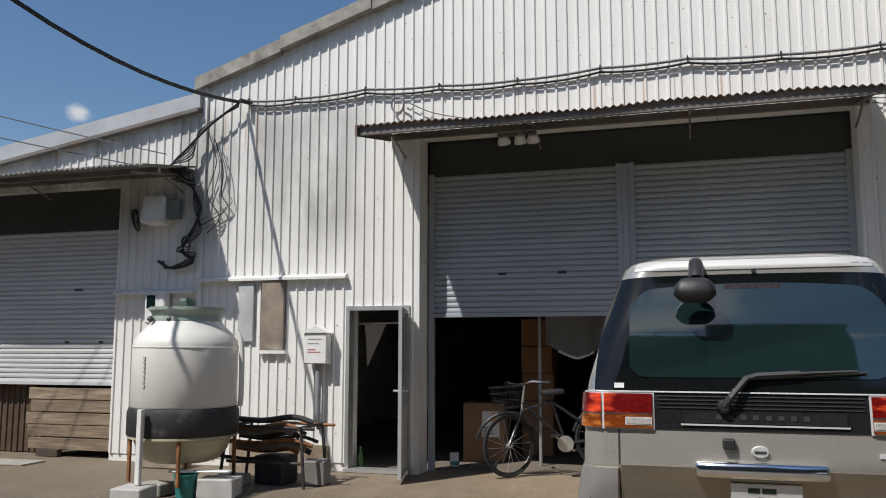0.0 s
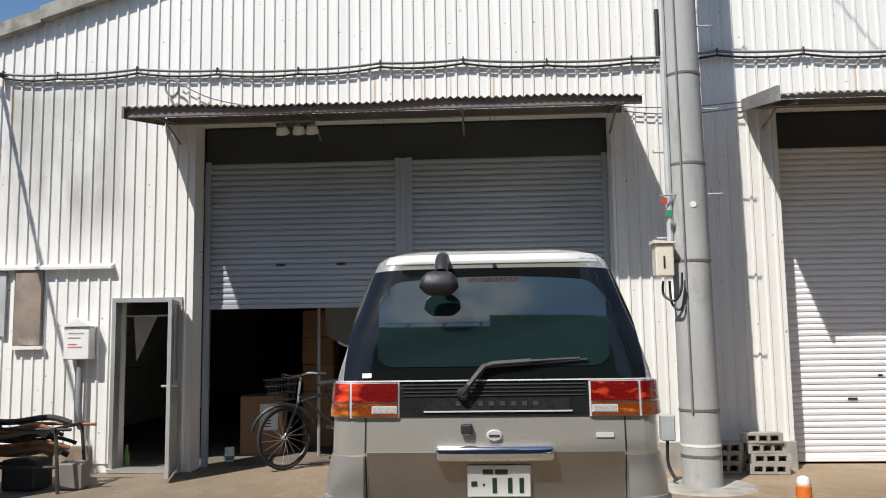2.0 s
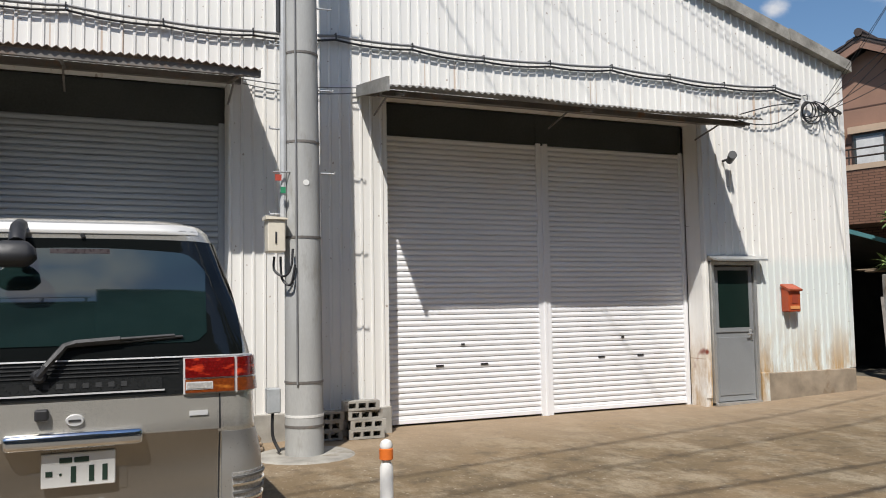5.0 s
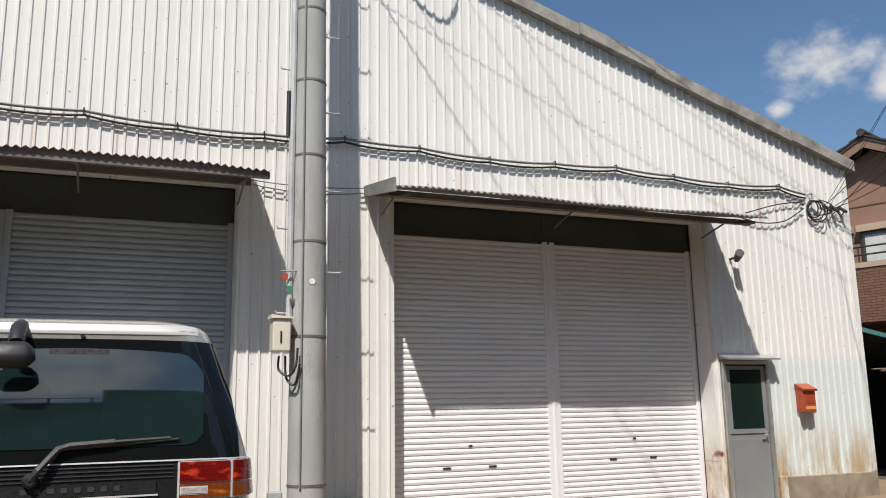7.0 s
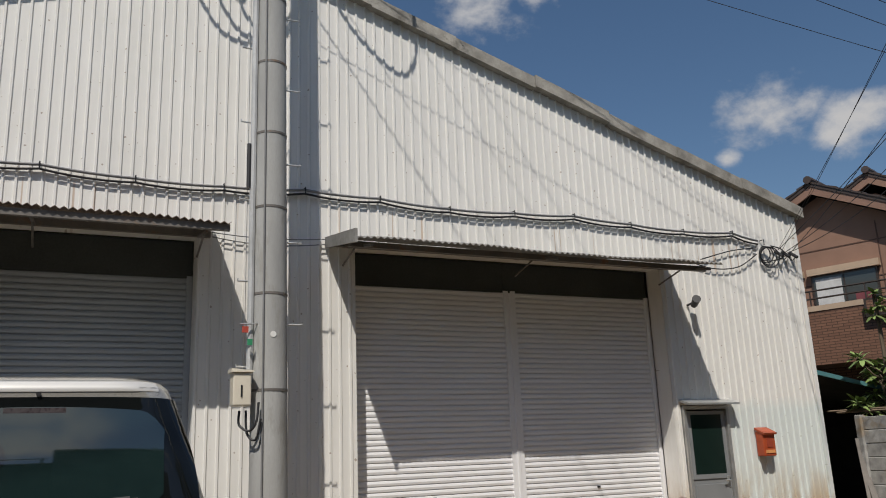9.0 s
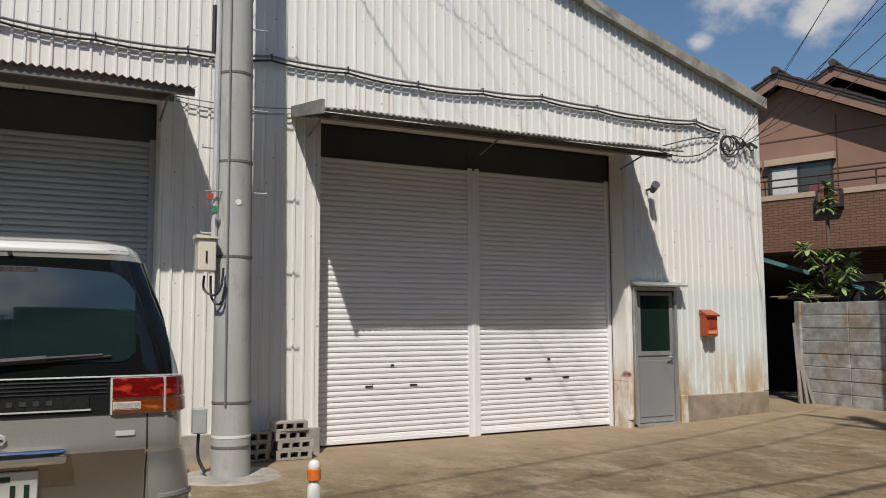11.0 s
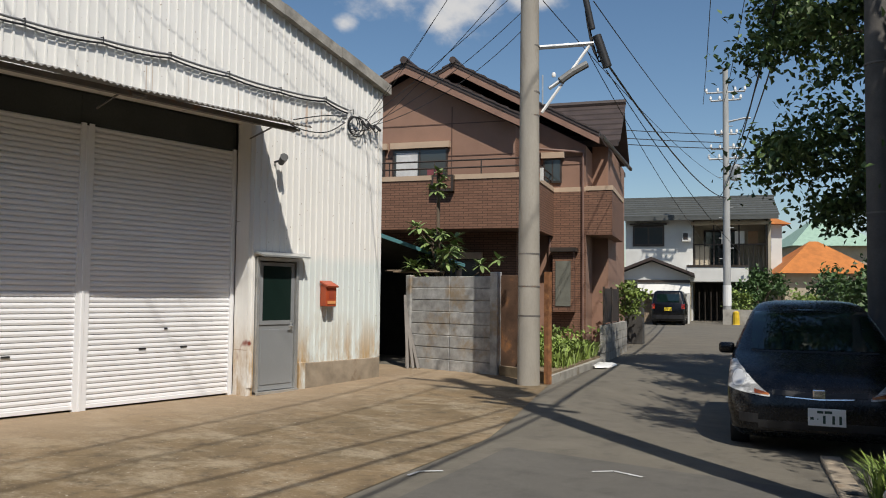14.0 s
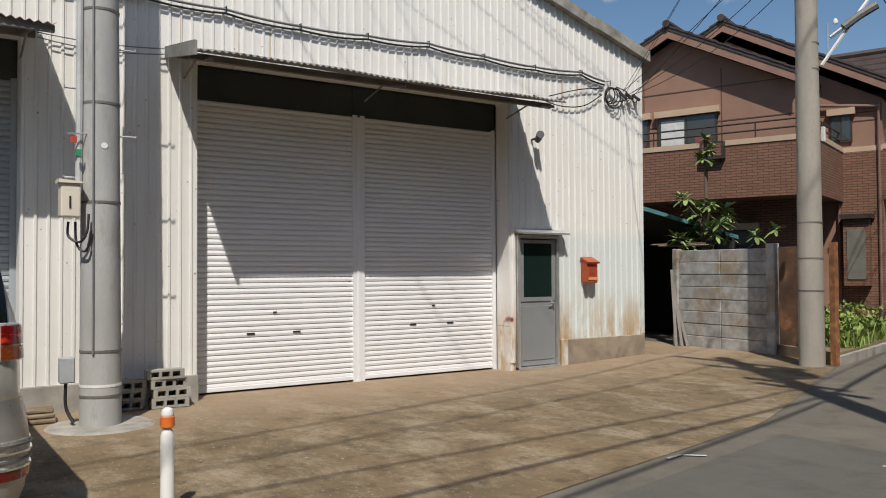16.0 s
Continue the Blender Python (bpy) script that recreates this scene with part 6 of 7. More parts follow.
part("crank", cyl(B(), (0.62, -0.06, 0.32), (0.62, -0.045, 0.32), 0.09, 0.09, 18), ALU, bi)
for s in (-1, 1):
    part("pedal", bx(B(), 0.57 + 0.12 * s, 0.67 + 0.12 * s, s * 0.12 - 0.04, s * 0.12 + 0.04, 0.31 - 0.10 * s, 0.335 - 0.10 * s), BLACKP, bi)
    part("crank_arm", tube(B(), [(0.62, s * 0.06, 0.32), (0.62 + 0.12 * s, s * 0.08, 0.32 - 0.10 * s)], 0.011, 6), ALU, bi)
b = B()
for z, e in ((0.76, 0.10), (0.84, 0.115), (0.92, 0.13), (0.99, 0.14)):
    tube(b, [(-0.02 - e, -e, z), (-0.02 + e, -e, z), (-0.02 + e, e, z), (-0.02 - e, e, z), (-0.02 - e, -e, z)], 0.005, 4)
for k in range(-3, 4):
    u = k / 3
    for q in (-1, 1):
        tube(b, [(-0.02 + 0.10 * u, 0.10 * q, 0.76), (-0.02 + 0.14 * u, 0.14 * q, 0.99)], 0.003, 3)
        tube(b, [(-0.02 + 0.10 * q, 0.10 * u, 0.76), (-0.02 + 0.14 * q, 0.14 * u, 0.99)], 0.003, 3)
    tube(b, [(-0.02 + 0.10 * u, -0.10, 0.76), (-0.02 + 0.10 * u, 0.10, 0.76)], 0.003, 3)
part("basket", b, BIKE, bi, "dark wire basket").matrix_basis = turned
for w_, r_ in ((0.0, 0.36), (1.08, 0.36)):
    b = tube(B(), [(w_ + r_ * math.cos(radians(a)), 0, 0.343 + r_ * math.sin(radians(a))) for a in range(20, 165, 12)], 0.02, 6)
    part("mudguard", b, BIKE, bi)
part("kick_stand", tube(B(), [(1.05, 0.06, 0.34), (0.98, 0.16, 0.0)], 0.010, 6), ALU, bi)


# ---- passage, fence, plants ----
def at14(px, depth):
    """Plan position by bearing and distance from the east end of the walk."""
    k = (px - 784) / 1450
    return Vector((0.971 + depth * (0.790 + k * 0.613), -9.427 + depth * (0.613 - k * 0.790), 0)) + Vector((0.0025, -0.0055, 0)) * depth


fe = thing("panel_fence", "grey precast concrete panel fence with brown stains", "fence", pose(12.86, 0.62, 0.08, 0, 0, -94))
STAINC = M("stained_precast_panel", (0.46, 0.455, 0.435), 0.9, var=0.5, scale=5, fine=90, bumpy=0.45, stain=(0.30, 0.20, 0.09), stain_scale=1.3, stain_at=(0.54, 0.68), rnd=0.25)
for k in range(8):
    for x0, x1 in ((0.0, 0.936), (0.944, 1.90)):
        part("panel", bx(B(), x0, x1, -0.025 + 0.004 * (k % 2), 0.025, k * 0.2145, k * 0.2145 + 0.207, 0.008, 1), STAINC, fe)
part("backing", bx(B(), 0.0, 1.90, 0.0255, 0.04, 0.0, 1.70), CONC, fe)
part("post", bx(B(), 1.90, 2.06, -0.07, 0.06, 0.0, 1.78, 0.01, 1), STAINC, fe)
part("post", bx(B(), -0.12, 0.0, -0.07, 0.06, 0.0, 1.74, 0.01, 1), STAINC, fe)
part("panel", bx(B(), 2.06, 2.50, 0.03, 0.07, 0.0, 1.72, 0.006, 1), M("rusty_sheet", (0.13, 0.07, 0.04), 0.85, var=0.5, stain=(0.35, 0.15, 0.05), stain_scale=3), fe, "dark rusty steel sheet")
ru = thing("iron_post", "rust-streaked steel post beside the utility pole", "post", pose(12.07, -2.76, 0.08))
part("channel", bx(B(), -0.05, 0.05, -0.04, 0.04, 0, 1.75), RUST, ru)
lp = thing("leaning_planks", "old grey planks leaning against the passage wall", "planks", pose(12.62, 0.62, 0.095))
for k in range(3):
    part("plank", tube(B(), [(0.06 * k, -0.1 - 0.08 * k, 0.0), (0.16 + 0.03 * k, 0.12, 1.35 - 0.2 * k)], 0.035, 4), M("grey_plank", (0.25, 0.23, 0.21), 0.9) if k == 0 else bpy.data.materials["grey_plank"], lp)
sd = thing("lean_to_shed", "dark lean-to shed with a thin blue roof edge", "shed", pose(12.4, 1.0, 0.09))
# near-black colour stands in for the unlit inside of the shed
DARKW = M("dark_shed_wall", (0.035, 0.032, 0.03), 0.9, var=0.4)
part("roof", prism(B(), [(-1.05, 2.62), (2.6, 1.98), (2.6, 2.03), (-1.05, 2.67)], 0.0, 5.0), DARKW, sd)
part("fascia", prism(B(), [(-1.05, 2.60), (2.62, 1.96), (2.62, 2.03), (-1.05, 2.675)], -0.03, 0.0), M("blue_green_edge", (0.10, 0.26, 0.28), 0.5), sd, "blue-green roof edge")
part("gate", bx(B(), -1.15, 0.60, 0.95, 1.0, 0.0, 1.78), DARKW, sd, "near-black gate panel, coloured for the dark inside")
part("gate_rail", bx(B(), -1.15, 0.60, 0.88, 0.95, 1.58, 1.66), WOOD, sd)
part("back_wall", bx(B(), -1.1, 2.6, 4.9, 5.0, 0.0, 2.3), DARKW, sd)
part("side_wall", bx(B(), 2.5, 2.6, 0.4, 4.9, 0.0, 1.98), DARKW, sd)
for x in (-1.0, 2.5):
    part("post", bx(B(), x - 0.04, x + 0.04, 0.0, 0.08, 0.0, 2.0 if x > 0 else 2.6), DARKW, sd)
part("lamp", lathe(B(), [(0.03, 0), (0.06, 0.02), (0.06, 0.08), (0.03, 0.1)], 12), WHITEP, sd, "small white lamp").matrix_basis = pose(-0.85, -0.06, 2.35)
for k in range(2):
    slab("roof_board", 12.55, 13.6, 0.55 + 0.2 * k, 0.75 + 0.2 * k, 1.87 + 0.03 * k, 1.90 + 0.03 * k, WOOD, "old board lying on the fence", "board", -80)


def big_leaves(bm, tip, n, ln, seed, droop=0.4):
    rg = random.Random(seed)
    for i in range(n):
        a = rg.uniform(0, math.tau)
        el = rg.uniform(-0.5, 0.9)
        d = Vector((math.cos(a) * math.cos(el), math.sin(a) * math.cos(el), math.sin(el)))
        s = d.cross(Vector((0, 0, 1))).normalized()
        L = ln * rg.uniform(0.6, 1.1)
        o = Vector(tip) + d * 0.02
        pts = [o, o + d * L * 0.4 + s * L * 0.16, o + d * L * 0.4 - s * L * 0.16, o + d * L * 0.8 + s * L * 0.11 - Vector((0, 0, droop * L * 0.3)), o + d * L * 0.8 - s * L * 0.11 - Vector((0, 0, droop * L * 0.3)), o + d * L - Vector((0, 0, droop * L * 0.5))]
        v = [bm.verts.new(p) for p in pts]
        bm.faces.new((v[0], v[1], v[2]))
        bm.faces.new((v[1], v[3], v[4], v[2]))
        bm.faces.new((v[3], v[5], v[4]))


lq = thing("loquat_tree", "young loquat tree with long glossy leaves behind the fence", "tree", pose(13.55, 0.55, 0.09))
rg = random.Random(11)
tips = []
b = B()
tube(b, [(0, 0, 0), (0.02, 0.02, 1.5), (-0.02, 0.0, 2.6), (0.0, 0.02, 3.75)], 0.035, 7)
for k in range(19):
    z = 1.5 + 0.085 * k
    a = rg.uniform(0, math.tau)
    r = rg.uniform(0.25, 0.85) * (1.1 if z < 2.5 else 0.45)
    t = (r * math.cos(a), r * math.sin(a), z + rg.uniform(0.1, 0.45))
    if z < 2.4:
        tube(b, [(0, 0, z), (t[0] * 0.5, t[1] * 0.5, z + 0.12), t], 0.014, 5)
        tips.append(t)
tips += [(0, 0.02, 3.75), (0.02, 0, 3.55), (-0.05, 0.05, 3.4), (0.45, -1.1, 2.05), (0.3, -0.8, 1.95)]
for k in range(16):
    a, r = rg.uniform(0, math.tau), rg.uniform(0.2, 0.7)
    t = (r * math.cos(a) * 0.8, r * math.sin(a), rg.uniform(1.75, 2.55))
    tube(b, [(0, 0, 1.4), (t[0] * 0.5, t[1] * 0.5, t[2] - 0.15), t], 0.012, 5)
    tips.append(t)
tube(b, [(0, 0, 1.2), (0.25, -0.6, 1.7), (0.45, -1.1, 2.05)], 0.014, 5)
part("trunk", b, BARK, lq)
b = B()
for k, t in enumerate(tips):
    big_leaves(b, t, 24, 0.25, 30 + k)
part("crown", b, LEAF_L, lq)

# weeds beside the street
tagged(part("soil_bed", prism(B(), [(12.2, -2.72), (16.1, -1.62), (16.5, 0.2), (12.95, -0.8)], 0.02, 0.26, "z"), SOIL), "bare soil bed with weeds beside the fence", "soil", kind="structure")
tagged(part("verge_kerb", prism(B(), [(12.15, -2.80), (16.2, -1.70), (16.16, -1.60), (12.12, -2.70)], 0.0, 0.22, "z"), CONC), "low worn concrete kerb of the weed bed", "kerb", kind="structure")


def weeds(name, pts_fn, n, h, label, seed, wide=1.0):
    rg = random.Random(seed)
    bm = B()
    for i in range(n):
        x, y, z = pts_fn(rg)
        a = rg.uniform(0, math.tau)
        hh = h * rg.uniform(0.4, 1.2)
        lean = Vector((math.cos(a), math.sin(a), 0)) * hh * rg.uniform(0.15, 0.7)
        s = Vector((-math.sin(a), math.cos(a), 0)) * hh * rg.uniform(0.03, 0.08) * wide
        o = Vector((x, y, z))
        v = [bm.verts.new(p) for p in (o - s * 0.4, o + s * 0.4, o + lean * 0.5 + s + Vector((0, 0, hh * 0.6)), o + lean * 0.5 - s + Vector((0, 0, hh * 0.6)), o + lean + Vector((0, 0, hh * 0.75)))]
        bm.faces.new((v[0], v[1], v[2], v[3]))
        bm.faces.new((v[3], v[2], v[4]))
    if n > 1000:
        rg2 = random.Random(seed + 9)
        for k in range(60):
            x, y, z = pts_fn(rg2)
            hh = h * rg2.uniform(0.6, 1.7)
            for q in range(9):
                leaves(bm, [(x + rg2.gauss(0, 0.06), y + rg2.gauss(0, 0.06), z + hh * rg2.uniform(0.3, 1.0))], 0.09, seed + k * 10 + q, 2)
    return tagged(part(name, bm, GRASS), label, "weeds", kind="stuff")


def bed(rg):
    t, s = rg.random(), rg.random() ** 0.8
    x = 12.9 + 3.2 * t + 0.4 * s
    return x, -2.54 + 0.93 * t + s * 1.6, 0.25


weeds("weeds", bed, 3400, 0.40, "bright green weeds and grass in the soil bed", 3)


def tuft(rg):
    a, r = rg.uniform(0, math.tau), 0.24 * rg.random() ** 0.7
    return 7.52 + r * math.cos(a), -8.30 + r * math.sin(a), gz(7.5, -8.3)


weeds("weed_tuft", tuft, 800, 0.42, "tall green weed clump beside the drain", 4, 0.35)
kb = thing("street_drain", "row of worn concrete kerb blocks and a drain slot", "kerb", pose(6.75, -8.18, -0.005, 0, 1.2, 17))
for k in range(6):
    part("kerb_block", bx(B(), k * 0.45, k * 0.45 + 0.435, -0.09, 0.09, 0.0, 0.05, 0.01, 1), FOOTC, kb)
part("slot", bx(B(), 0.9, 1.0, -0.04, 0.04, 0.05, 0.053), BLACKP, kb)
bg_ = thing("white_bag", "flattened white bag lying at the kerb", "bag", pose(15.55, -1.98, 0.11, 0, 0, 16))
b = B()
bmesh.ops.create_uvsphere(b, u_segments=14, v_segments=8, radius=1.0)
for v in b.verts:
    v.co = Vector((v.co.x * 0.60, v.co.y * 0.24, max(v.co.z, -0.2) * 0.05 * (1 + 0.8 * noise.noise(v.co * 5)) + 0.012)) * (1 + 0.22 * noise.noise(v.co * 3))
part("sack", b, WHITEP, bg_, smooth=True)

# white corner marks on the asphalt
for nm, pts in (("road_mark", [(6.06, -4.97), (6.24, -4.94)]), ("road_mark", [(6.24, -4.94), (6.38, -5.08)]), ("road_mark", [(7.15, -6.04), (7.29, -6.17)]), ("road_mark", [(7.29, -6.17), (7.23, -6.45)])):
    a, b_ = Vector((*pts[0], 0)), Vector((*pts[1], 0))
    d = (b_ - a).normalized()
    s = Vector((-d.y, d.x, 0)) * 0.018
    b = B()
    vs = [b.verts.new(p + Vector((0, 0, gz(p.x, p.y) + 0.011))) for p in (a - s, b_ - s, b_ + s, a + s)]
    b.faces.new(vs)
    tagged(part(nm, b, PAINT), "short worn white paint mark on the asphalt", "road mark", kind="structure")

# ---- brown house ----
ho = thing("house", "two-storey brown house with tiled gables and a balcony", "house", pose(17.51, 1.27, 0.09, 0, 0, 20))
STUCCO = M("brown_stucco", (0.285, 0.165, 0.115), 0.85, var=0.15, scale=1.5, fine=70, bumpy=0.2)
CREAM = M("cream_band", (0.50, 0.37, 0.26), 0.8, var=0.1)
ROOFT = M("dark_roof_tile", (0.060, 0.042, 0.036), 0.6, var=0.3, scale=3, fine=30, bumpy=0.3)
FASC = M("dark_brown_fascia", (0.12, 0.065, 0.045), 0.7, var=0.15)
VERGE = M("brown_verge_board", (0.27, 0.155, 0.11), 0.7, var=0.15)
FRAMEB = M("dark_bronze_frame", (0.07, 0.055, 0.045), 0.4, metal=0.3)


def siding(name, col):
    """Fine horizontal brick-tile courses."""
    m, nt, b = shader(name)
    br = nt.nodes.new("ShaderNodeTexBrick")
    tc = nt.nodes.new("ShaderNodeTexCoord")
    mp = nt.nodes.new("ShaderNodeMapping")
    mp.inputs["Rotation"].default_value = (radians(90), 0, 0)
    sw = nt.nodes.new("ShaderNodeCombineXYZ")
    sp = nt.nodes.new("ShaderNodeSeparateXYZ")
    nt.links.new(tc.outputs["Object"], sp.inputs[0])
    nt.links.new(mul(nt, sp.outputs["X"], sp.outputs["Y"], "ADD"), sw.inputs["X"])
    nt.links.new(sp.outputs["Z"], sw.inputs["Y"])
    nt.links.new(sw.outputs[0], br.inputs["Vector"])
    br.inputs["Scale"].default_value = 1.0
    br.inputs["Brick Width"].default_value, br.inputs["Row Height"].default_value, br.inputs["Mortar Size"].default_value = 0.24, 0.062, 0.008
    br.inputs["Color1"].default_value, br.inputs["Color2"].default_value = (*col, 1), (*(c * 0.75 for c in col), 1)
    br.inputs["Mortar"].default_value = (*(c * 0.35 for c in col), 1)
    nt.links.new(br.outputs["Color"], b.inputs["Base Color"])
    b.inputs["Roughness"].default_value = 0.75
    bump(nt, b, br.outputs["Fac"], -0.6, 0.01)
    return m


TILE = siding("red_brown_tile_siding", (0.225, 0.112, 0.068))


def hbox(name, x0, x1, y0, y1, z0, z1, m, label="", parent=None):
    return part(name, bx(B(), x0, x1, y0, y1, z0, z1), m, parent or ho, label)


def gable_block(x0, x1, y0, y1, ze, slope, ya, m):
    """Wall block with a gable whose ridge runs along x at y = ya."""
    za = ze + slope * min(ya - y0, y1 - ya)
    part("wall", prism(B(), [(y0, 0), (y1, 0), (y1, ze), (ya, ze + slope * (ya - y0)), (y0, ze)], x0, x1, "x"), m, ho)


def tiled_slope(x0, x1, ya, za, y_e, slope, th=0.10):
    """One roof slope from the ridge down to y_e, in courses of tile with a stepped lower edge, and its verge."""
    s = -1 if y_e < ya else 1
    n = max(3, int(abs(y_e - ya) / 0.30))
    rf = part("roof", prism(B(), [(ya, za), (y_e, za - slope * abs(y_e - ya)), (y_e, za - slope * abs(y_e - ya) - th), (ya, za - th)], x0 + 0.02, x1, "x"), ROOFT, ho, "dark brown tiled roof")
    for k in range(n):
        a, b_ = ya + (y_e - ya) * k / n, ya + (y_e - ya) * (k + 1) / n
        zb0, zb1 = za - slope * abs(a - ya), za - slope * abs(b_ - ya)
        part("tile_course", prism(B(), [(a, zb0 + 0.012), (b_, zb1 + 0.05), (b_, zb1 - 0.01), (a, zb0 - 0.02)], x0, x1, "x"), ROOFT, rf)
    part("verge_board", prism(B(), [(ya, za - 0.09), (y_e, za - slope * abs(y_e - ya) - 0.09), (y_e, za - slope * abs(y_e - ya) - 0.30), (ya, za - 0.30)], x0 + 0.04, x0 + 0.10, "x"), VERGE, ho)
    part("ridge_cap", tube(B(), [(x0 - 0.05, ya, za + 0.05), (x1, ya, za + 0.05)], 0.10, 8), ROOFT, rf) if s < 0 else None
    return rf


Z0 = 0.22
# front wing with its gable
gable_block(1.2, 9.0, 0.30, 6.1, 5.72, 0.50, 3.2, STUCCO)
tiled_slope(0.75, 9.2, 3.2, 7.46, 0.10, 0.50)
tiled_slope(0.75, 9.2, 3.2, 7.46, 6.5, 0.50)
# rear wing
gable_block(3.0, 10.5, -1.25, 6.1, 5.45, 0.54, 2.42, STUCCO)
tiled_slope(2.6, 10.6, 2.42, 7.92, -1.65, 0.54)
tiled_slope(2.6, 10.6, 2.42, 7.92, 6.6, 0.54)
# little hip towards the street
cr_ = part("roof", prism(B(), [(4.2, 5.75), (6.1, 7.25), (8.0, 5.75), (8.0, 5.62), (6.1, 7.08), (4.2, 5.62)], -2.0, 1.6), ROOFT, ho, "dark tiled cross roof")
for k in range(7):
    xa, xb = 4.2 + 1.9 * k / 7, 4.2 + 1.9 * (k + 1) / 7
    za, zb = 5.75 + 1.5 * k / 7, 5.75 + 1.5 * (k + 1) / 7
    part("tile_course", prism(B(), [(xa, za + 0.055), (xb, zb + 0.012), (xb, zb - 0.02), (xa, za - 0.01)], -2.05, 1.6), ROOFT, cr_)
part("ridge_cap", tube(B(), [(6.1, -2.05, 7.30), (6.1, 1.6, 7.30)], 0.10, 8), ROOFT, cr_)
part("street_wall", bx(B(), 4.4, 9.5, -1.70, -1.25, 0.0, 5.7), STUCCO, ho)
# joints of the wall panels
for z in (5.0, 5.85):
    hbox("panel_joint", 1.188, 1.2, 0.32, 6.0, z - 0.012, z + 0.012, FASC)
for y in (2.0, 4.0):
    hbox("panel_joint", 1.186, 1.198, y - 0.012, y + 0.012, 4.3, 6.3, FASC)
for z in (4.95, 5.15):
    hbox("panel_joint", 2.988, 3.0, -1.2, 0.3, z - 0.01, z + 0.01, FASC)
# balcony
bal = part("balcony", bx(B(), 0.0, 0.14, -0.38, 6.5, 2.99, 4.20), TILE, ho, "tile-clad balcony parapet")
part("balcony_side", bx(B(), 0.14, 3.0, -0.38, -0.25, 2.99, 4.20), TILE, bal)
part("balcony_floor", bx(B(), 0.14, 3.0, -0.25, 6.5, 2.99, 3.10), FASC, bal)
part("coping", bx(B(), -0.02, 0.16, -0.40, 6.5, 4.20, 4.32), CREAM, bal, "cream coping")
part("coping", bx(B(), 0.16, 3.0, -0.40, -0.23, 4.20, 4.32), CREAM, bal, "cream coping")
for z in (4.50, 4.68):
    part("rail", tube(B(), [(3.0, -0.31, z), (0.07, -0.31, z), (0.07, 6.5, z)], 0.022, 6), FRAMEB, bal)
for y in (-0.31, 0.9, 2.1, 3.3, 4.5):
    part("rail_post", tube(B(), [(0.07, y, 4.3), (0.07, y, 4.68)], 0.018, 6), FRAMEB, bal)
for x in (1.0, 2.0):
    part("rail_post", tube(B(), [(x, -0.31, 4.3), (x, -0.31, 4.68)], 0.018, 6), FRAMEB, bal)
ac = part("planter_frame", bx(B(), -0.16, -0.01, 1.55, 2.10, 3.90, 4.30), FRAMEB, bal, "dark hanging frame on the parapet")
part("frame_panel", bx(B(), -0.165, -0.16, 1.60, 2.05, 3.96, 4.25), TILE, ac)
# second bay
b2 = part("bay", bx(B(), 3.0, 6.2, -1.95, -1.252, 3.02, 4.22), TILE, ho, "tile-clad side balcony")
part("coping", bx(B(), 2.98, 6.22, -1.97, -1.25, 4.22, 4.34), CREAM, b2, "cream coping")
hbox("band", 2.97, 3.0, -1.25, -0.40, 4.20, 4.32, CREAM, "cream band")
hbox("lower_cladding", 2.97, 2.998, -1.25, -0.25, 0.0, 4.20, TILE, "tile-clad wall")
hbox("lower_cladding", 1.17, 1.198, 0.30, 6.0, 0.0, 2.99, TILE, "tile-clad wall")
part("lower_cladding", bx(B(), 1.2, 3.0, 0.27, 0.298, 0.0, 5.4), TILE, ho, "tile-clad wall")
for nm, xx, y0, y1, z0, z1 in (("window", 1.2, 2.10, 3.62, 4.28, 5.22), ("window", 1.2, 3.85, 5.2, 4.28, 5.22), ("window", 3.0, -0.60, -0.10, 4.45, 5.12), ("window", 1.17, 1.2, 2.8, 0.4, 2.3)):
    w = part(nm, bx(B(), xx - 0.06, xx - 0.02, y0, y1, z0, z1), FRAMEB, ho, "bronze-framed sliding window")
    ym = (y0 + y1) / 2
    part("pane", bx(B(), xx - 0.068, xx - 0.06, y0 + 0.05, ym - 0.02, z0 + 0.05, z1 - 0.05), PANE, w)
    part("pane", bx(B(), xx - 0.068, xx - 0.06, ym + 0.02, y1 - 0.05, z0 + 0.05, z1 - 0.05), PANE, w)
    part("shutter_case", bx(B(), xx - 0.16, xx - 0.02, y0 - 0.08, y1 + 0.05, z1, z1 + 0.16), CREAM, w)
    if xx == 1.2:
        part("curtain", bx(B(), xx - 0.0695, xx - 0.0685, y1 - 0.70, y1 - 0.10, z0 + 0.10, z1 - 0.10), M("white_curtain", (0.62, 0.62, 0.60), 0.9) if y0 < 3 else bpy.data.materials["white_curtain"], w)
        part("futon", bx(B(), xx - 0.0715, xx - 0.0695, y0 + 0.12, y0 + 0.55, z0 + 0.08, z0 + 0.40), M("maroon_cloth", (0.22, 0.06, 0.07), 0.9) if y0 < 3 else bpy.data.materials["maroon_cloth"], w)
bw = part("bay_window", bx(B(), 2.62, 2.97, -0.98, -0.42, 0.95, 2.55), TILE, ho, "boxed bay window with a lowered shutter")
part("shutter", bx(B(), 2.60, 2.62, -0.90, -0.50, 1.1, 2.3), M("grey_green_shutter", (0.16, 0.16, 0.13), 0.6), bw)
part("hood", bx(B(), 2.50, 2.97, -1.05, -0.36, 2.55, 2.66), FRAMEB, bw)
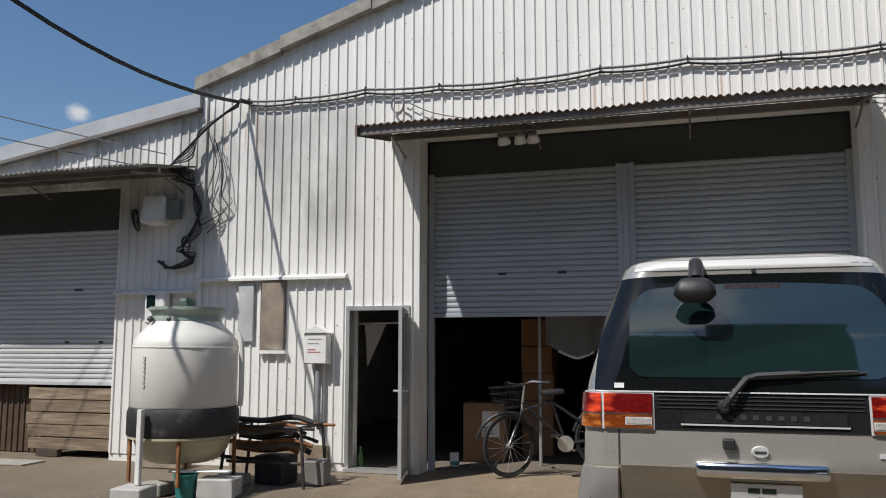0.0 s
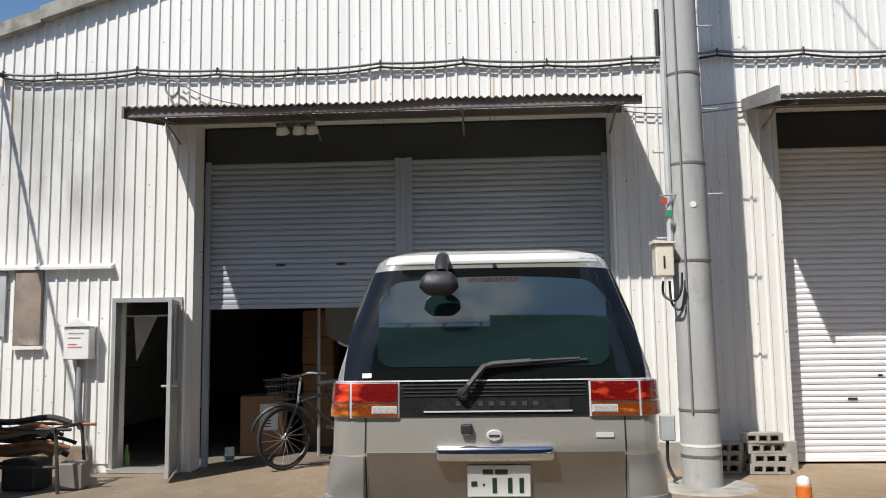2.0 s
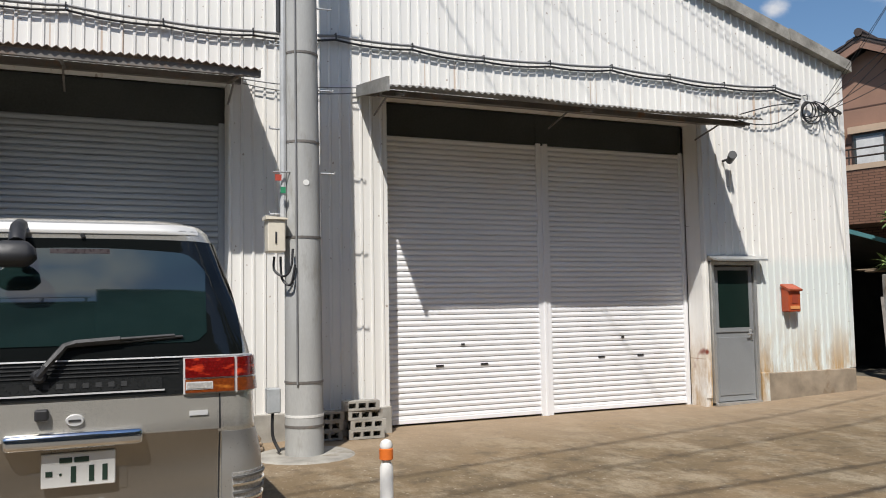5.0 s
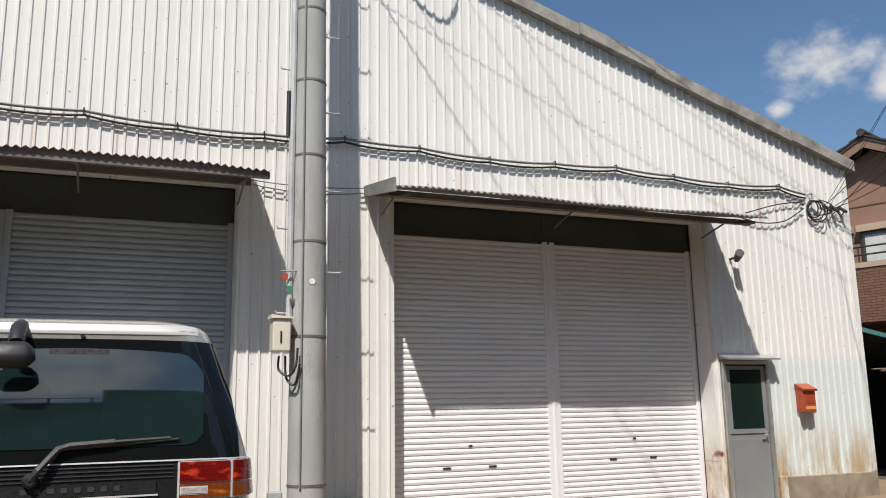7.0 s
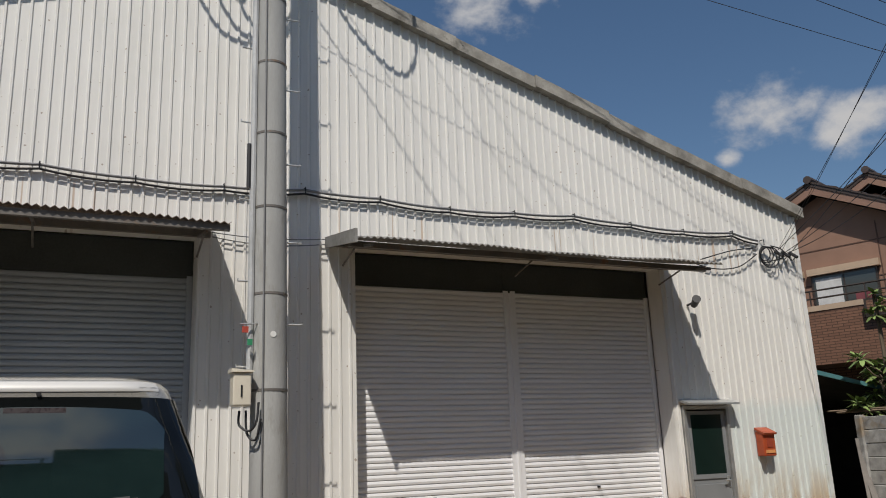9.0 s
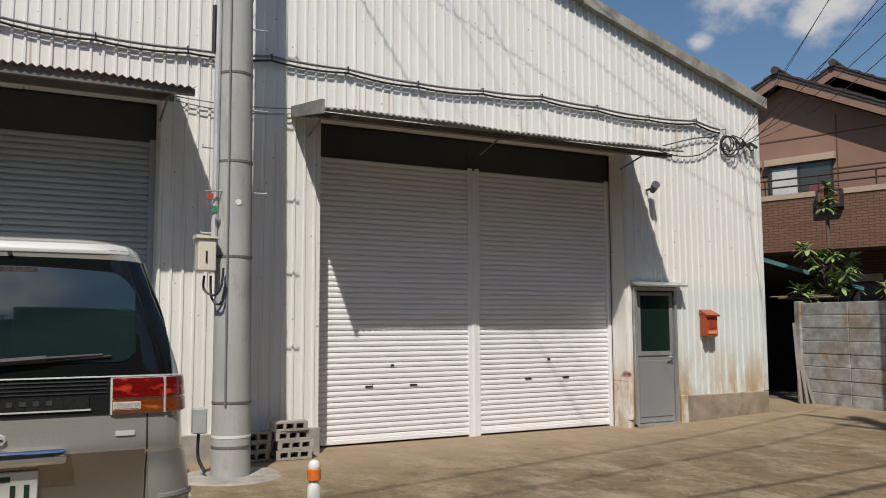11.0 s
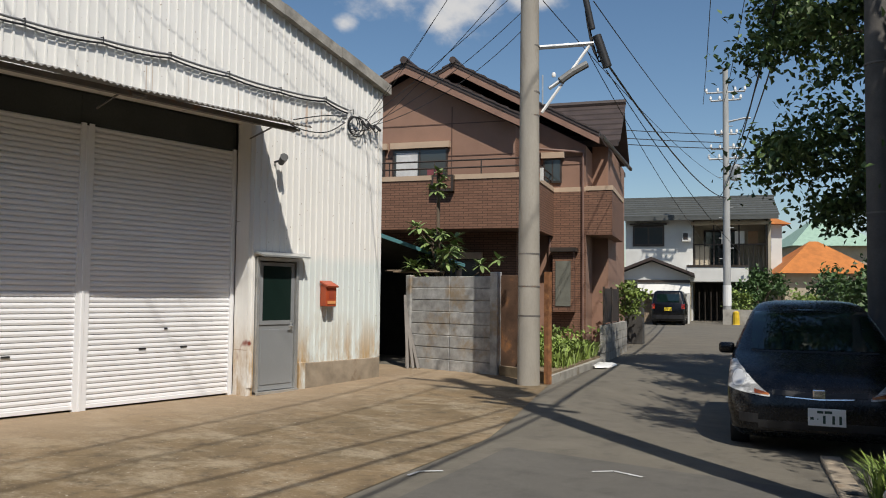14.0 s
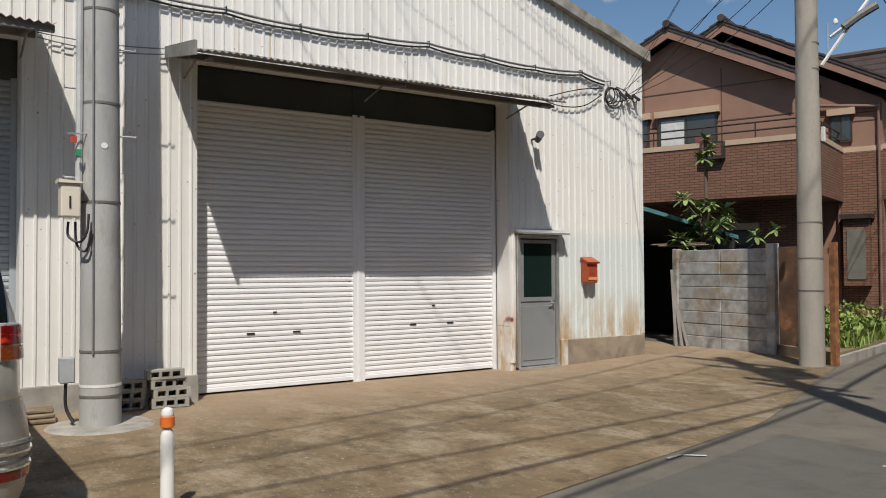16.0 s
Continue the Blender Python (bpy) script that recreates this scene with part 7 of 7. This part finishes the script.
for y, x in ((-1.18, 2.93), (-0.28, 2.93)):
    part("downpipe", tube(B(), [(x, y, 0.2), (x, y, 5.3 if y < -1 else 3.1)], 0.035, 8), M("brown_downpipe", (0.22, 0.13, 0.10), 0.5) if y < -1 else bpy.data.materials["brown_downpipe"], ho, smooth=True)
part("gutter", tube(B(), [(2.9, -1.18, 5.25), (2.9, 0.25, 5.42)], 0.04, 8), bpy.data.materials["brown_downpipe"], ho)
part("gutter", tube(B(), [(2.7, -1.72, 5.62), (8.5, -2.0, 5.60)], 0.06, 8), FRAMEB, ho)
wl = part("wall_lamp", bx(B(), 2.80, 2.94, -0.36, -0.24, 2.95, 3.2, 0.02, 1), FRAMEB, ho, "dark wall lamp")
part("antenna", tube(B(), [(6.0, 0.5, 7.0), (6.0, 0.5, 8.3)], 0.025, 6), GALV, ho)

# block wall and screen in front of the house
bwl = thing("block_wall", "low grey block wall topped by a brown mesh screen", "wall", pose(16.35, -1.57, 0.11, 0, 0, 18))
for r_ in range(4):
    for k in range(9):
        part("block", bx(B(), k * 0.40, k * 0.40 + 0.392, -0.06, 0.06, r_ * 0.19, r_ * 0.19 + 0.183), CONC, bwl) if k * 0.4 < 3.5 else None
part("screen", bx(B(), 0.02, 2.2, -0.03, -0.01, 0.80, 1.52), M("dark_brown_mesh", (0.045, 0.03, 0.022), 0.8), bwl, "dark brown mesh screen")
for x in (0.0, 1.1, 2.2):
    part("screen_post", bx(B(), x - 0.02, x + 0.02, -0.04, 0.0, 0.76, 1.55), FRAMEB, bwl)
gp = thing("gate_post", "dark stone gate post with a lamp on top", "gate post", pose(22.65, 0.58, 0.13, 0, 0, 18))
part("pillar", bx(B(), -0.25, 0.25, -0.25, 0.25, 0, 1.5, 0.02, 1), M("dark_gate_stone", (0.06, 0.055, 0.05), 0.8), gp)
part("lamp", bx(B(), -0.08, 0.08, -0.08, 0.08, 1.5, 1.78, 0.02, 1), BLACKP, gp)


def crown(spots_fn, n, size, seed, m, name, parent):
    rg = random.Random(seed)
    b = B()
    leaves(b, [spots_fn(rg) for _ in range(n)], size, seed + 1, 1)
    return part(name, b, m, parent)


def clumps(rg_seed, centre, size, count):
    """Places in uneven clumps inside an ellipsoid."""
    rg = random.Random(rg_seed)
    cs = []
    for _ in range(count):
        while True:
            p = Vector((rg.uniform(-1, 1), rg.uniform(-1, 1), rg.uniform(-1, 1)))
            if p.length < 1:
                break
        cs.append(Vector(centre) + Vector((p.x * size[0], p.y * size[1], p.z * size[2])))

    def f(r):
        c = cs[r.randrange(len(cs))]
        q = Vector((r.gauss(0, 1), r.gauss(0, 1), r.gauss(0, 0.7)))
        return c + q * (0.14 * sum(size) / 3 + 0.05)
    return f


def shrub(name, pos, size, n, leaf, m, label, seed, trunk=True):
    t = thing(name, label, "shrub" if name == "shrub" else "tree", Matrix.Translation(pos))
    b = B()
    for k in range(4):
        a = k * 1.7
        tube(b, [(0, 0, 0), (size[0] * 0.3 * math.cos(a), size[1] * 0.3 * math.sin(a), size[2] * 0.9), (size[0] * 0.6 * math.cos(a), size[1] * 0.6 * math.sin(a), size[2] * 1.4)], 0.03 * size[2], 5)
    part("stems", b, BARK, t)
    crown(clumps(seed, (0, 0, size[2] * 1.05), size, 22), n, leaf, seed, m, "crown", t)
    return t


shrub("shrub", (21.6, 0.35, 0.95), (0.45, 0.45, 0.4), 900, 0.12, GRASS, "bright green shrub over the block wall", 41)

# ---- far houses ----
fh = thing("house", "white two-storey house with a grey roof and balcony", "house", Matrix.Translation(at14(1200, 45.0) + Vector((0, 0, 0.18))) @ pose(0, 0, 0, 0, 0, -70) @ Matrix.Diagonal((1, 1, 1.22, 1)))
WHITEW = M("white_render_wall", (0.66, 0.65, 0.61), 0.85, var=0.1, scale=1)
GREYR = M("grey_roof_tile", (0.085, 0.09, 0.085), 0.7, var=0.2, scale=1.5, fine=20)
BEIGEW = M("beige_wall", (0.42, 0.36, 0.27), 0.85, var=0.15)


def fb(name, x0, x1, y0, y1, z0, z1, m, label="", parent=None):
    return part(name, bx(B(), x0, x1, y0, y1, z0, z1), m, parent or fh, label)


fb("wall", -3.0, 0.6, 0, 8, 0, 4.9, WHITEW)
fb("wall", 0.6, 4.6, 2.4, 8, 0, 4.9, BEIGEW)
fb("side_wall", 4.45, 4.6, 0.2, 2.4, 0, 4.75, BEIGEW)
rf_ = part("roof", prism(B(), [(-0.9, 4.62), (3.0, 5.75), (9.0, 4.75), (9.0, 4.65), (3.0, 5.60), (-0.9, 4.46)], -3.6, 4.9, "x"), GREYR, fh, "grey tiled roof")
for k in range(8):
    ya, yb = -0.9 + 3.9 * k / 8, -0.9 + 3.9 * (k + 1) / 8
    za, zb = 4.62 + 1.13 * k / 8, 4.62 + 1.13 * (k + 1) / 8
    part("tile_course", prism(B(), [(ya, za + 0.07), (yb, zb + 0.01), (yb, zb - 0.02), (ya, za - 0.01)], -3.65, 4.95, "x"), GREYR, rf_)
fb("ridge_cap", -3.7, 5.0, 2.9, 3.1, 5.70, 5.86, GREYR, "", rf_)
fb("upper_ridge", -3.6, -0.2, 0.4, 2.4, 4.9, 5.12, GREYR, "", rf_)
w = fb("window", -2.6, -0.9, -0.06, 0, 3.35, 4.3, FRAMEB, "dark upper window")
fb("pane", -2.5, -1.8, -0.07, -0.06, 3.45, 4.2, PANE, "", w)
fb("pane", -1.7, -1.0, -0.07, -0.06, 3.45, 4.2, PANE, "", w)
fb("hood", -2.75, -0.75, -0.35, 0, 4.32, 4.38, FRAMEB, "", w)
ac_ = fb("wall_unit", 0.05, 0.5, -0.35, -0.005, 3.55, 4.0, WHITEW, "white air conditioner on the wall")
fb("fan_grille", 0.1, 0.35, -0.36, -0.35, 3.62, 3.92, FRAMEB, "", ac_)
bl = fb("balcony", 0.3, 3.4, -0.9, 2.4, 1.75, 2.45, WHITEW, "white carport slab carrying the balcony")
fb("fascia_bar", 0.28, 3.42, -0.93, -0.9, 2.38, 2.47, FRAMEB, "", bl)
for k in range(16):
    fb("baluster", 0.7 + 0.25 * k, 0.73 + 0.25 * k, 0.30, 0.33, 2.45, 3.4, FRAMEB, "", bl)
fb("rail", 0.6, 4.6, 0.28, 0.35, 3.4, 3.46, FRAMEB, "", bl)
fb("screen", 0.65, 1.5, 0.36, 0.38, 2.5, 3.35, BEIGEW, "", bl)
for x in (0.65, 1.7, 3.0, 4.4):
    fb("balcony_post", x - 0.04, x + 0.04, 0.28, 0.36, 2.45, 4.5, FRAMEB, "", bl)
fb("awning_beam", 0.5, 4.6, -0.2, 0.5, 4.30, 4.42, BEIGEW)
for x, y, m in ((2.1, 0.9, WHITEW), (2.8, 0.7, WHITEW), (3.5, 1.0, CARD)):
    fb("laundry", x, x + 0.5, y, y + 0.02, 3.45, 4.05, m)
w = fb("balcony_window", 1.2, 3.0, 2.34, 2.4, 2.5, 4.2, FRAMEB)
fb("pane", 1.3, 2.9, 2.33, 2.34, 2.6, 4.1, PANE, "", w)
# near-black sheet paints the shade of the entry below the slab
fb("dark_entry", 0.7, 3.3, 2.34, 2.395, 0.0, 1.75, M("painted_entry_shade", (0.04, 0.035, 0.03), 0.9))
for x in (0.45, 3.25):
    fb("carport_post", x - 0.06, x + 0.06, -0.8, -0.68, 0.0, 1.75, BEIGEW)
for k in range(8):
    fb("gate_bar", 0.9 + 0.3 * k, 0.94 + 0.3 * k, -0.8, -0.76, 0.0, 1.3, FRAMEB)
gr = thing("garage", "white garage with a low tiled gable and wooden door", "garage", Matrix.Translation(at14(1147, 40.5) + Vector((0, 0, 0.17))) @ pose(0, 0, 0, 0, 0, -70))
part("wall", prism(B(), [(-1.75, 0), (1.75, 0), (1.75, 2.35), (0, 3.05), (-1.75, 2.35)], 0.0, 4.0), WHITEW, gr)
for s in (-1, 1):
    part("roof", prism(B(), [(0, 3.25), (s * 2.0, 2.45), (s * 2.0, 2.33), (0, 3.10)], -0.5, 4.2), ROOFT, gr, "dark tiled roof")
part("beam", bx(B(), -1.8, 1.8, -0.08, 0.0, 2.0, 2.14), FRAMEB, gr)
part("door", bx(B(), -1.4, 1.4, -0.05, 0.0, 0.0, 1.45), WOOD, gr, "brown wooden garage door")
part("awning", prism(B(), [(-0.6, 1.5), (0, 1.95), (0, 1.88), (-0.6, 1.44)], -1.7, 1.8, "x"), WHITEW, gr)
oh = thing("house", "house with an orange tiled hip roof", "house", Matrix.Translation(at14(1440, 50.0) + Vector((0, 0, 0.18))) @ pose(0, 0, 0, 0, 0, -60) @ Matrix.Diagonal((0.85, 1, 1.35, 1)))
ORANGE = M("orange_roof_tile", (0.50, 0.17, 0.035), 0.7, var=0.25, scale=2, fine=25)


def hip(parent, x0, x1, y0, y1, z, h, m, label):
    b = B()
    i = min(x1 - x0, y1 - y0) / 2
    v = [b.verts.new(p) for p in ((x0, y0, z), (x1, y0, z), (x1, y1, z), (x0, y1, z), (x0 + i, (y0 + y1) / 2, z + h), (x1 - i + 0.01, (y0 + y1) / 2, z + h))]
    for q in ((0, 1, 5, 4), (1, 2, 5), (2, 3, 4, 5), (3, 0, 4), (3, 2, 1, 0)):
        b.faces.new([v[k] for k in q])
    return part("roof", b, m, parent, label)


part("wall", bx(B(), -2.0, 4.0, 0.6, 6, 0, 2.2), BEIGEW, oh)
hip(oh, -2.6, 4.6, 0, 6.6, 2.1, 1.6, ORANGE, "orange tiled roof")
part("wall", bx(B(), -4.2, -1.4, 3, 8, 0, 4.6), WHITEW, oh)
hip(oh, -4.7, -0.9, 2.4, 8.6, 4.5, 0.9, ORANGE, "orange tiled roof")
part("window", bx(B(), -3.6, -2.2, 2.94, 3.0, 3.2, 4.1), M("blue_laundry", (0.03, 0.06, 0.25), 0.8), oh, "upper window with blue cloth")
gh = thing("house", "house with a pale green metal roof", "house", Matrix.Translation(at14(1465, 64.0) + Vector((0, 0, 0.18))) @ pose(0, 0, 0, 0, 0, -60) @ Matrix.Diagonal((0.8, 1, 1.2, 1)))
part("wall", bx(B(), -3, 4, 0, 6, 0, 4.6), BEIGEW, gh)
hip(gh, -3.8, 4.8, -0.8, 6.8, 4.5, 2.2, M("pale_green_roof", (0.30, 0.44, 0.34), 0.6, var=0.15), "pale green metal roof")
part("window", bx(B(), -1, 0.6, -0.06, 0, 2.9, 4.0), FRAMEB, gh)

fp = thing("utility_pole", "distant concrete utility pole with crossarms and transformer", "pole", Matrix.Translation(Vector((41.0, 4.05, 0.17))), "utility poles")
part("shaft", cyl(B(), (0, 0, 0), (0, 0, 12.6), 0.19, 0.13, 14), POLEC, fp, smooth=True)
dr = Vector((0.31, -0.95, 0))
for z, L in ((11.4, 0.9), (11.0, 0.7), (9.3, 0.5), (8.6, 0.7), (8.1, 0.8)):
    part("crossarm", tube(B(), [dr * -L + Vector((0, 0, z)), dr * L + Vector((0, 0, z))], 0.05, 5), GALV, fp)
    for k in (-1, -0.4, 0.5, 1):
        part("insulator", lathe(B(), [(0.04, z + 0.03), (0.07, z + 0.1), (0.04, z + 0.24)], 8, ((dr * L * k).x, (dr * L * k).y)), WHITEP, fp)
part("transformer", lathe(B(), [(0.1, 7.0), (0.26, 7.05), (0.26, 7.7), (0.1, 7.8)], 12, (0.14, -0.42)), GALV, fp)
part("lamp_arm", tube(B(), [(0, 0, 9.9), (0.25, -0.75, 10.05), (0.35, -1.1, 10.05)], 0.05, 6), GALV, fp)
for k in range(14):
    sg = 1 if k % 2 else -1
    part("step_bolt", tube(B(), [dr * 0.12 * sg + Vector((0, 0, 3.2 + 0.5 * k)), dr * 0.34 * sg + Vector((0, 0, 3.2 + 0.5 * k))], 0.02, 4), GALV, fp)
part("white_sleeve", lathe(B(), [(0.195, 0.9), (0.20, 0.9), (0.20, 1.9), (0.195, 1.9)], 14), WHITEP, fp)

# hedges and garden trees up the street
shrub("garden_tree", at14(1335, 43.0) + Vector((0, 0, 0.15)), (1.25, 1.25, 1.45), 2600, 0.22, HEDGE, "round green garden tree before the houses", 51)
shrub("shrub", at14(1300, 41.0) + Vector((0, 0, 0.15)), (0.45, 0.45, 0.9), 900, 0.16, GRASS, "small bright green shrub at the corner", 52)
shrub("shrub", at14(1412, 36.0) + Vector((0, 0, 0.15)), (0.95, 0.9, 0.75), 1800, 0.18, GRASS, "clipped light green garden shrub", 53)
for k, (px, dp) in enumerate(((1478, 27.0), (1520, 24.0), (1560, 21.0), (1600, 18.0), (1640, 15.5))):
    shrub("shrub", at14(px, dp) + Vector((0, 0, 0.2)), (1.0, 1.0, 1.15), 1900, 0.16, HEDGE, "dark dense hedge shrub along the street", 60 + k)
tagged(part("garden_wall", obx(at14(1375, 38.5) + Vector((0, 0, 0.5)), (2.6, 0.1, 0.4), pose(0, 0, 0, 0, 0, -70)), CONC), "low concrete garden wall across the street end", "wall", kind="structure")
nc = thing("yellow_cone", "small yellow marker at the foot of the far pole", "marker", Matrix.Translation(at14(1295, 39.0) + Vector((0, 0, 0.18))))
part("marker", lathe(B(), [(0.18, 0), (0.16, 0.05), (0.14, 0.6), (0.05, 0.65)], 10), M("yellow_plastic", (0.75, 0.5, 0.03), 0.5), nc)

# ---- large street trees ----
def street_tree(m, seed, spread, label):
    rg = random.Random(seed)
    tr = thing("street_tree", label, "tree", m)
    b = B()
    tube(b, [(0, 0, 0), (0.05, 0.05, 1.8), (-0.1, 0.1, 3.2), (-0.2, 0.2, 5.2)], 0.22, 10)
    cs = []
    for k in range(26):
        z = 2.7 + 0.18 * k
        a = rg.uniform(0, math.tau)
        r = spread * rg.uniform(0.45, 1.0)
        t = Vector((r * math.cos(a) - 0.2, r * math.sin(a) + 0.2, z + rg.uniform(-0.2, 1.0)))
        tube(b, [(-0.1, 0.1, min(z, 5.0)), (t.x * 0.5, t.y * 0.5, z + 0.4), tuple(t)], 0.045, 5)
        cs += [t + Vector((rg.gauss(0, 0.35), rg.gauss(0, 0.35), rg.gauss(0, 0.25))) for _ in range(4)]
    part("trunk", b, BARK, tr)
    for k in range(90):
        a, u = rg.uniform(0, math.tau), rg.uniform(0, 1)
        r = spread * math.sqrt(rg.random()) * (1.0 - 0.35 * abs(u - 0.4))
        cs.append(Vector((r * math.cos(a) - 0.2, r * math.sin(a) + 0.2, 3.0 + 5.2 * u)))
    pts = []
    for c in cs:
        s = rg.uniform(0.18, 0.36)
        pts += [c + Vector((rg.gauss(0, s), rg.gauss(0, s), rg.gauss(0, s * 0.6))) for _ in range(230)]
    b = B()
    leaves(b, pts, 0.135, seed, 1, 0.3)
    part("crown", b, LEAF_T, tr)


street_tree(pose(15.6, -7.9, -0.1), 77, 2.5, "large dark green broadleaf tree behind the parked car")
street_tree(pose(8.9, -12.5, -0.3), 78, 2.8, "broadleaf tree whose crown shades the parked car")
street_tree(pose(13.3, -10.9, -0.3), 79, 2.5, "broadleaf tree behind the parked car, shading the dark pole")

# the dark building across the street, seen in the van's rear window
OPP = M("grey_green_render", (0.16, 0.18, 0.16), 0.85, var=0.3, scale=1.2)
ob_ = thing("opposite_building", "grey-green building across the street, mirrored in the van window", "building", pose(0.0, -18.5, 0.0))
part("wing", bx(B(), -2.4, 0.8, -3.0, 0.0, 0.0, 10.9), OPP, ob_)
part("wing", bx(B(), 0.81, 4.0, -3.0, 0.3, 0.0, 12.2), OPP, ob_)
part("parapet", bx(B(), -2.5, 0.8, -3.1, 0.1, 10.9, 11.05), CONC, ob_)
part("parapet", bx(B(), 0.81, 4.1, -3.1, 0.4, 12.2, 12.35), CONC, ob_)
for k in range(4):
    part("rail_post", bx(B(), -2.3 + 0.95 * k, -2.24 + 0.95 * k, -0.06, 0.0, 11.05, 11.7), STEEL, ob_)
part("hand_rail", bx(B(), -2.3, 0.7, -0.06, 0.0, 11.7, 11.76), STEEL, ob_)
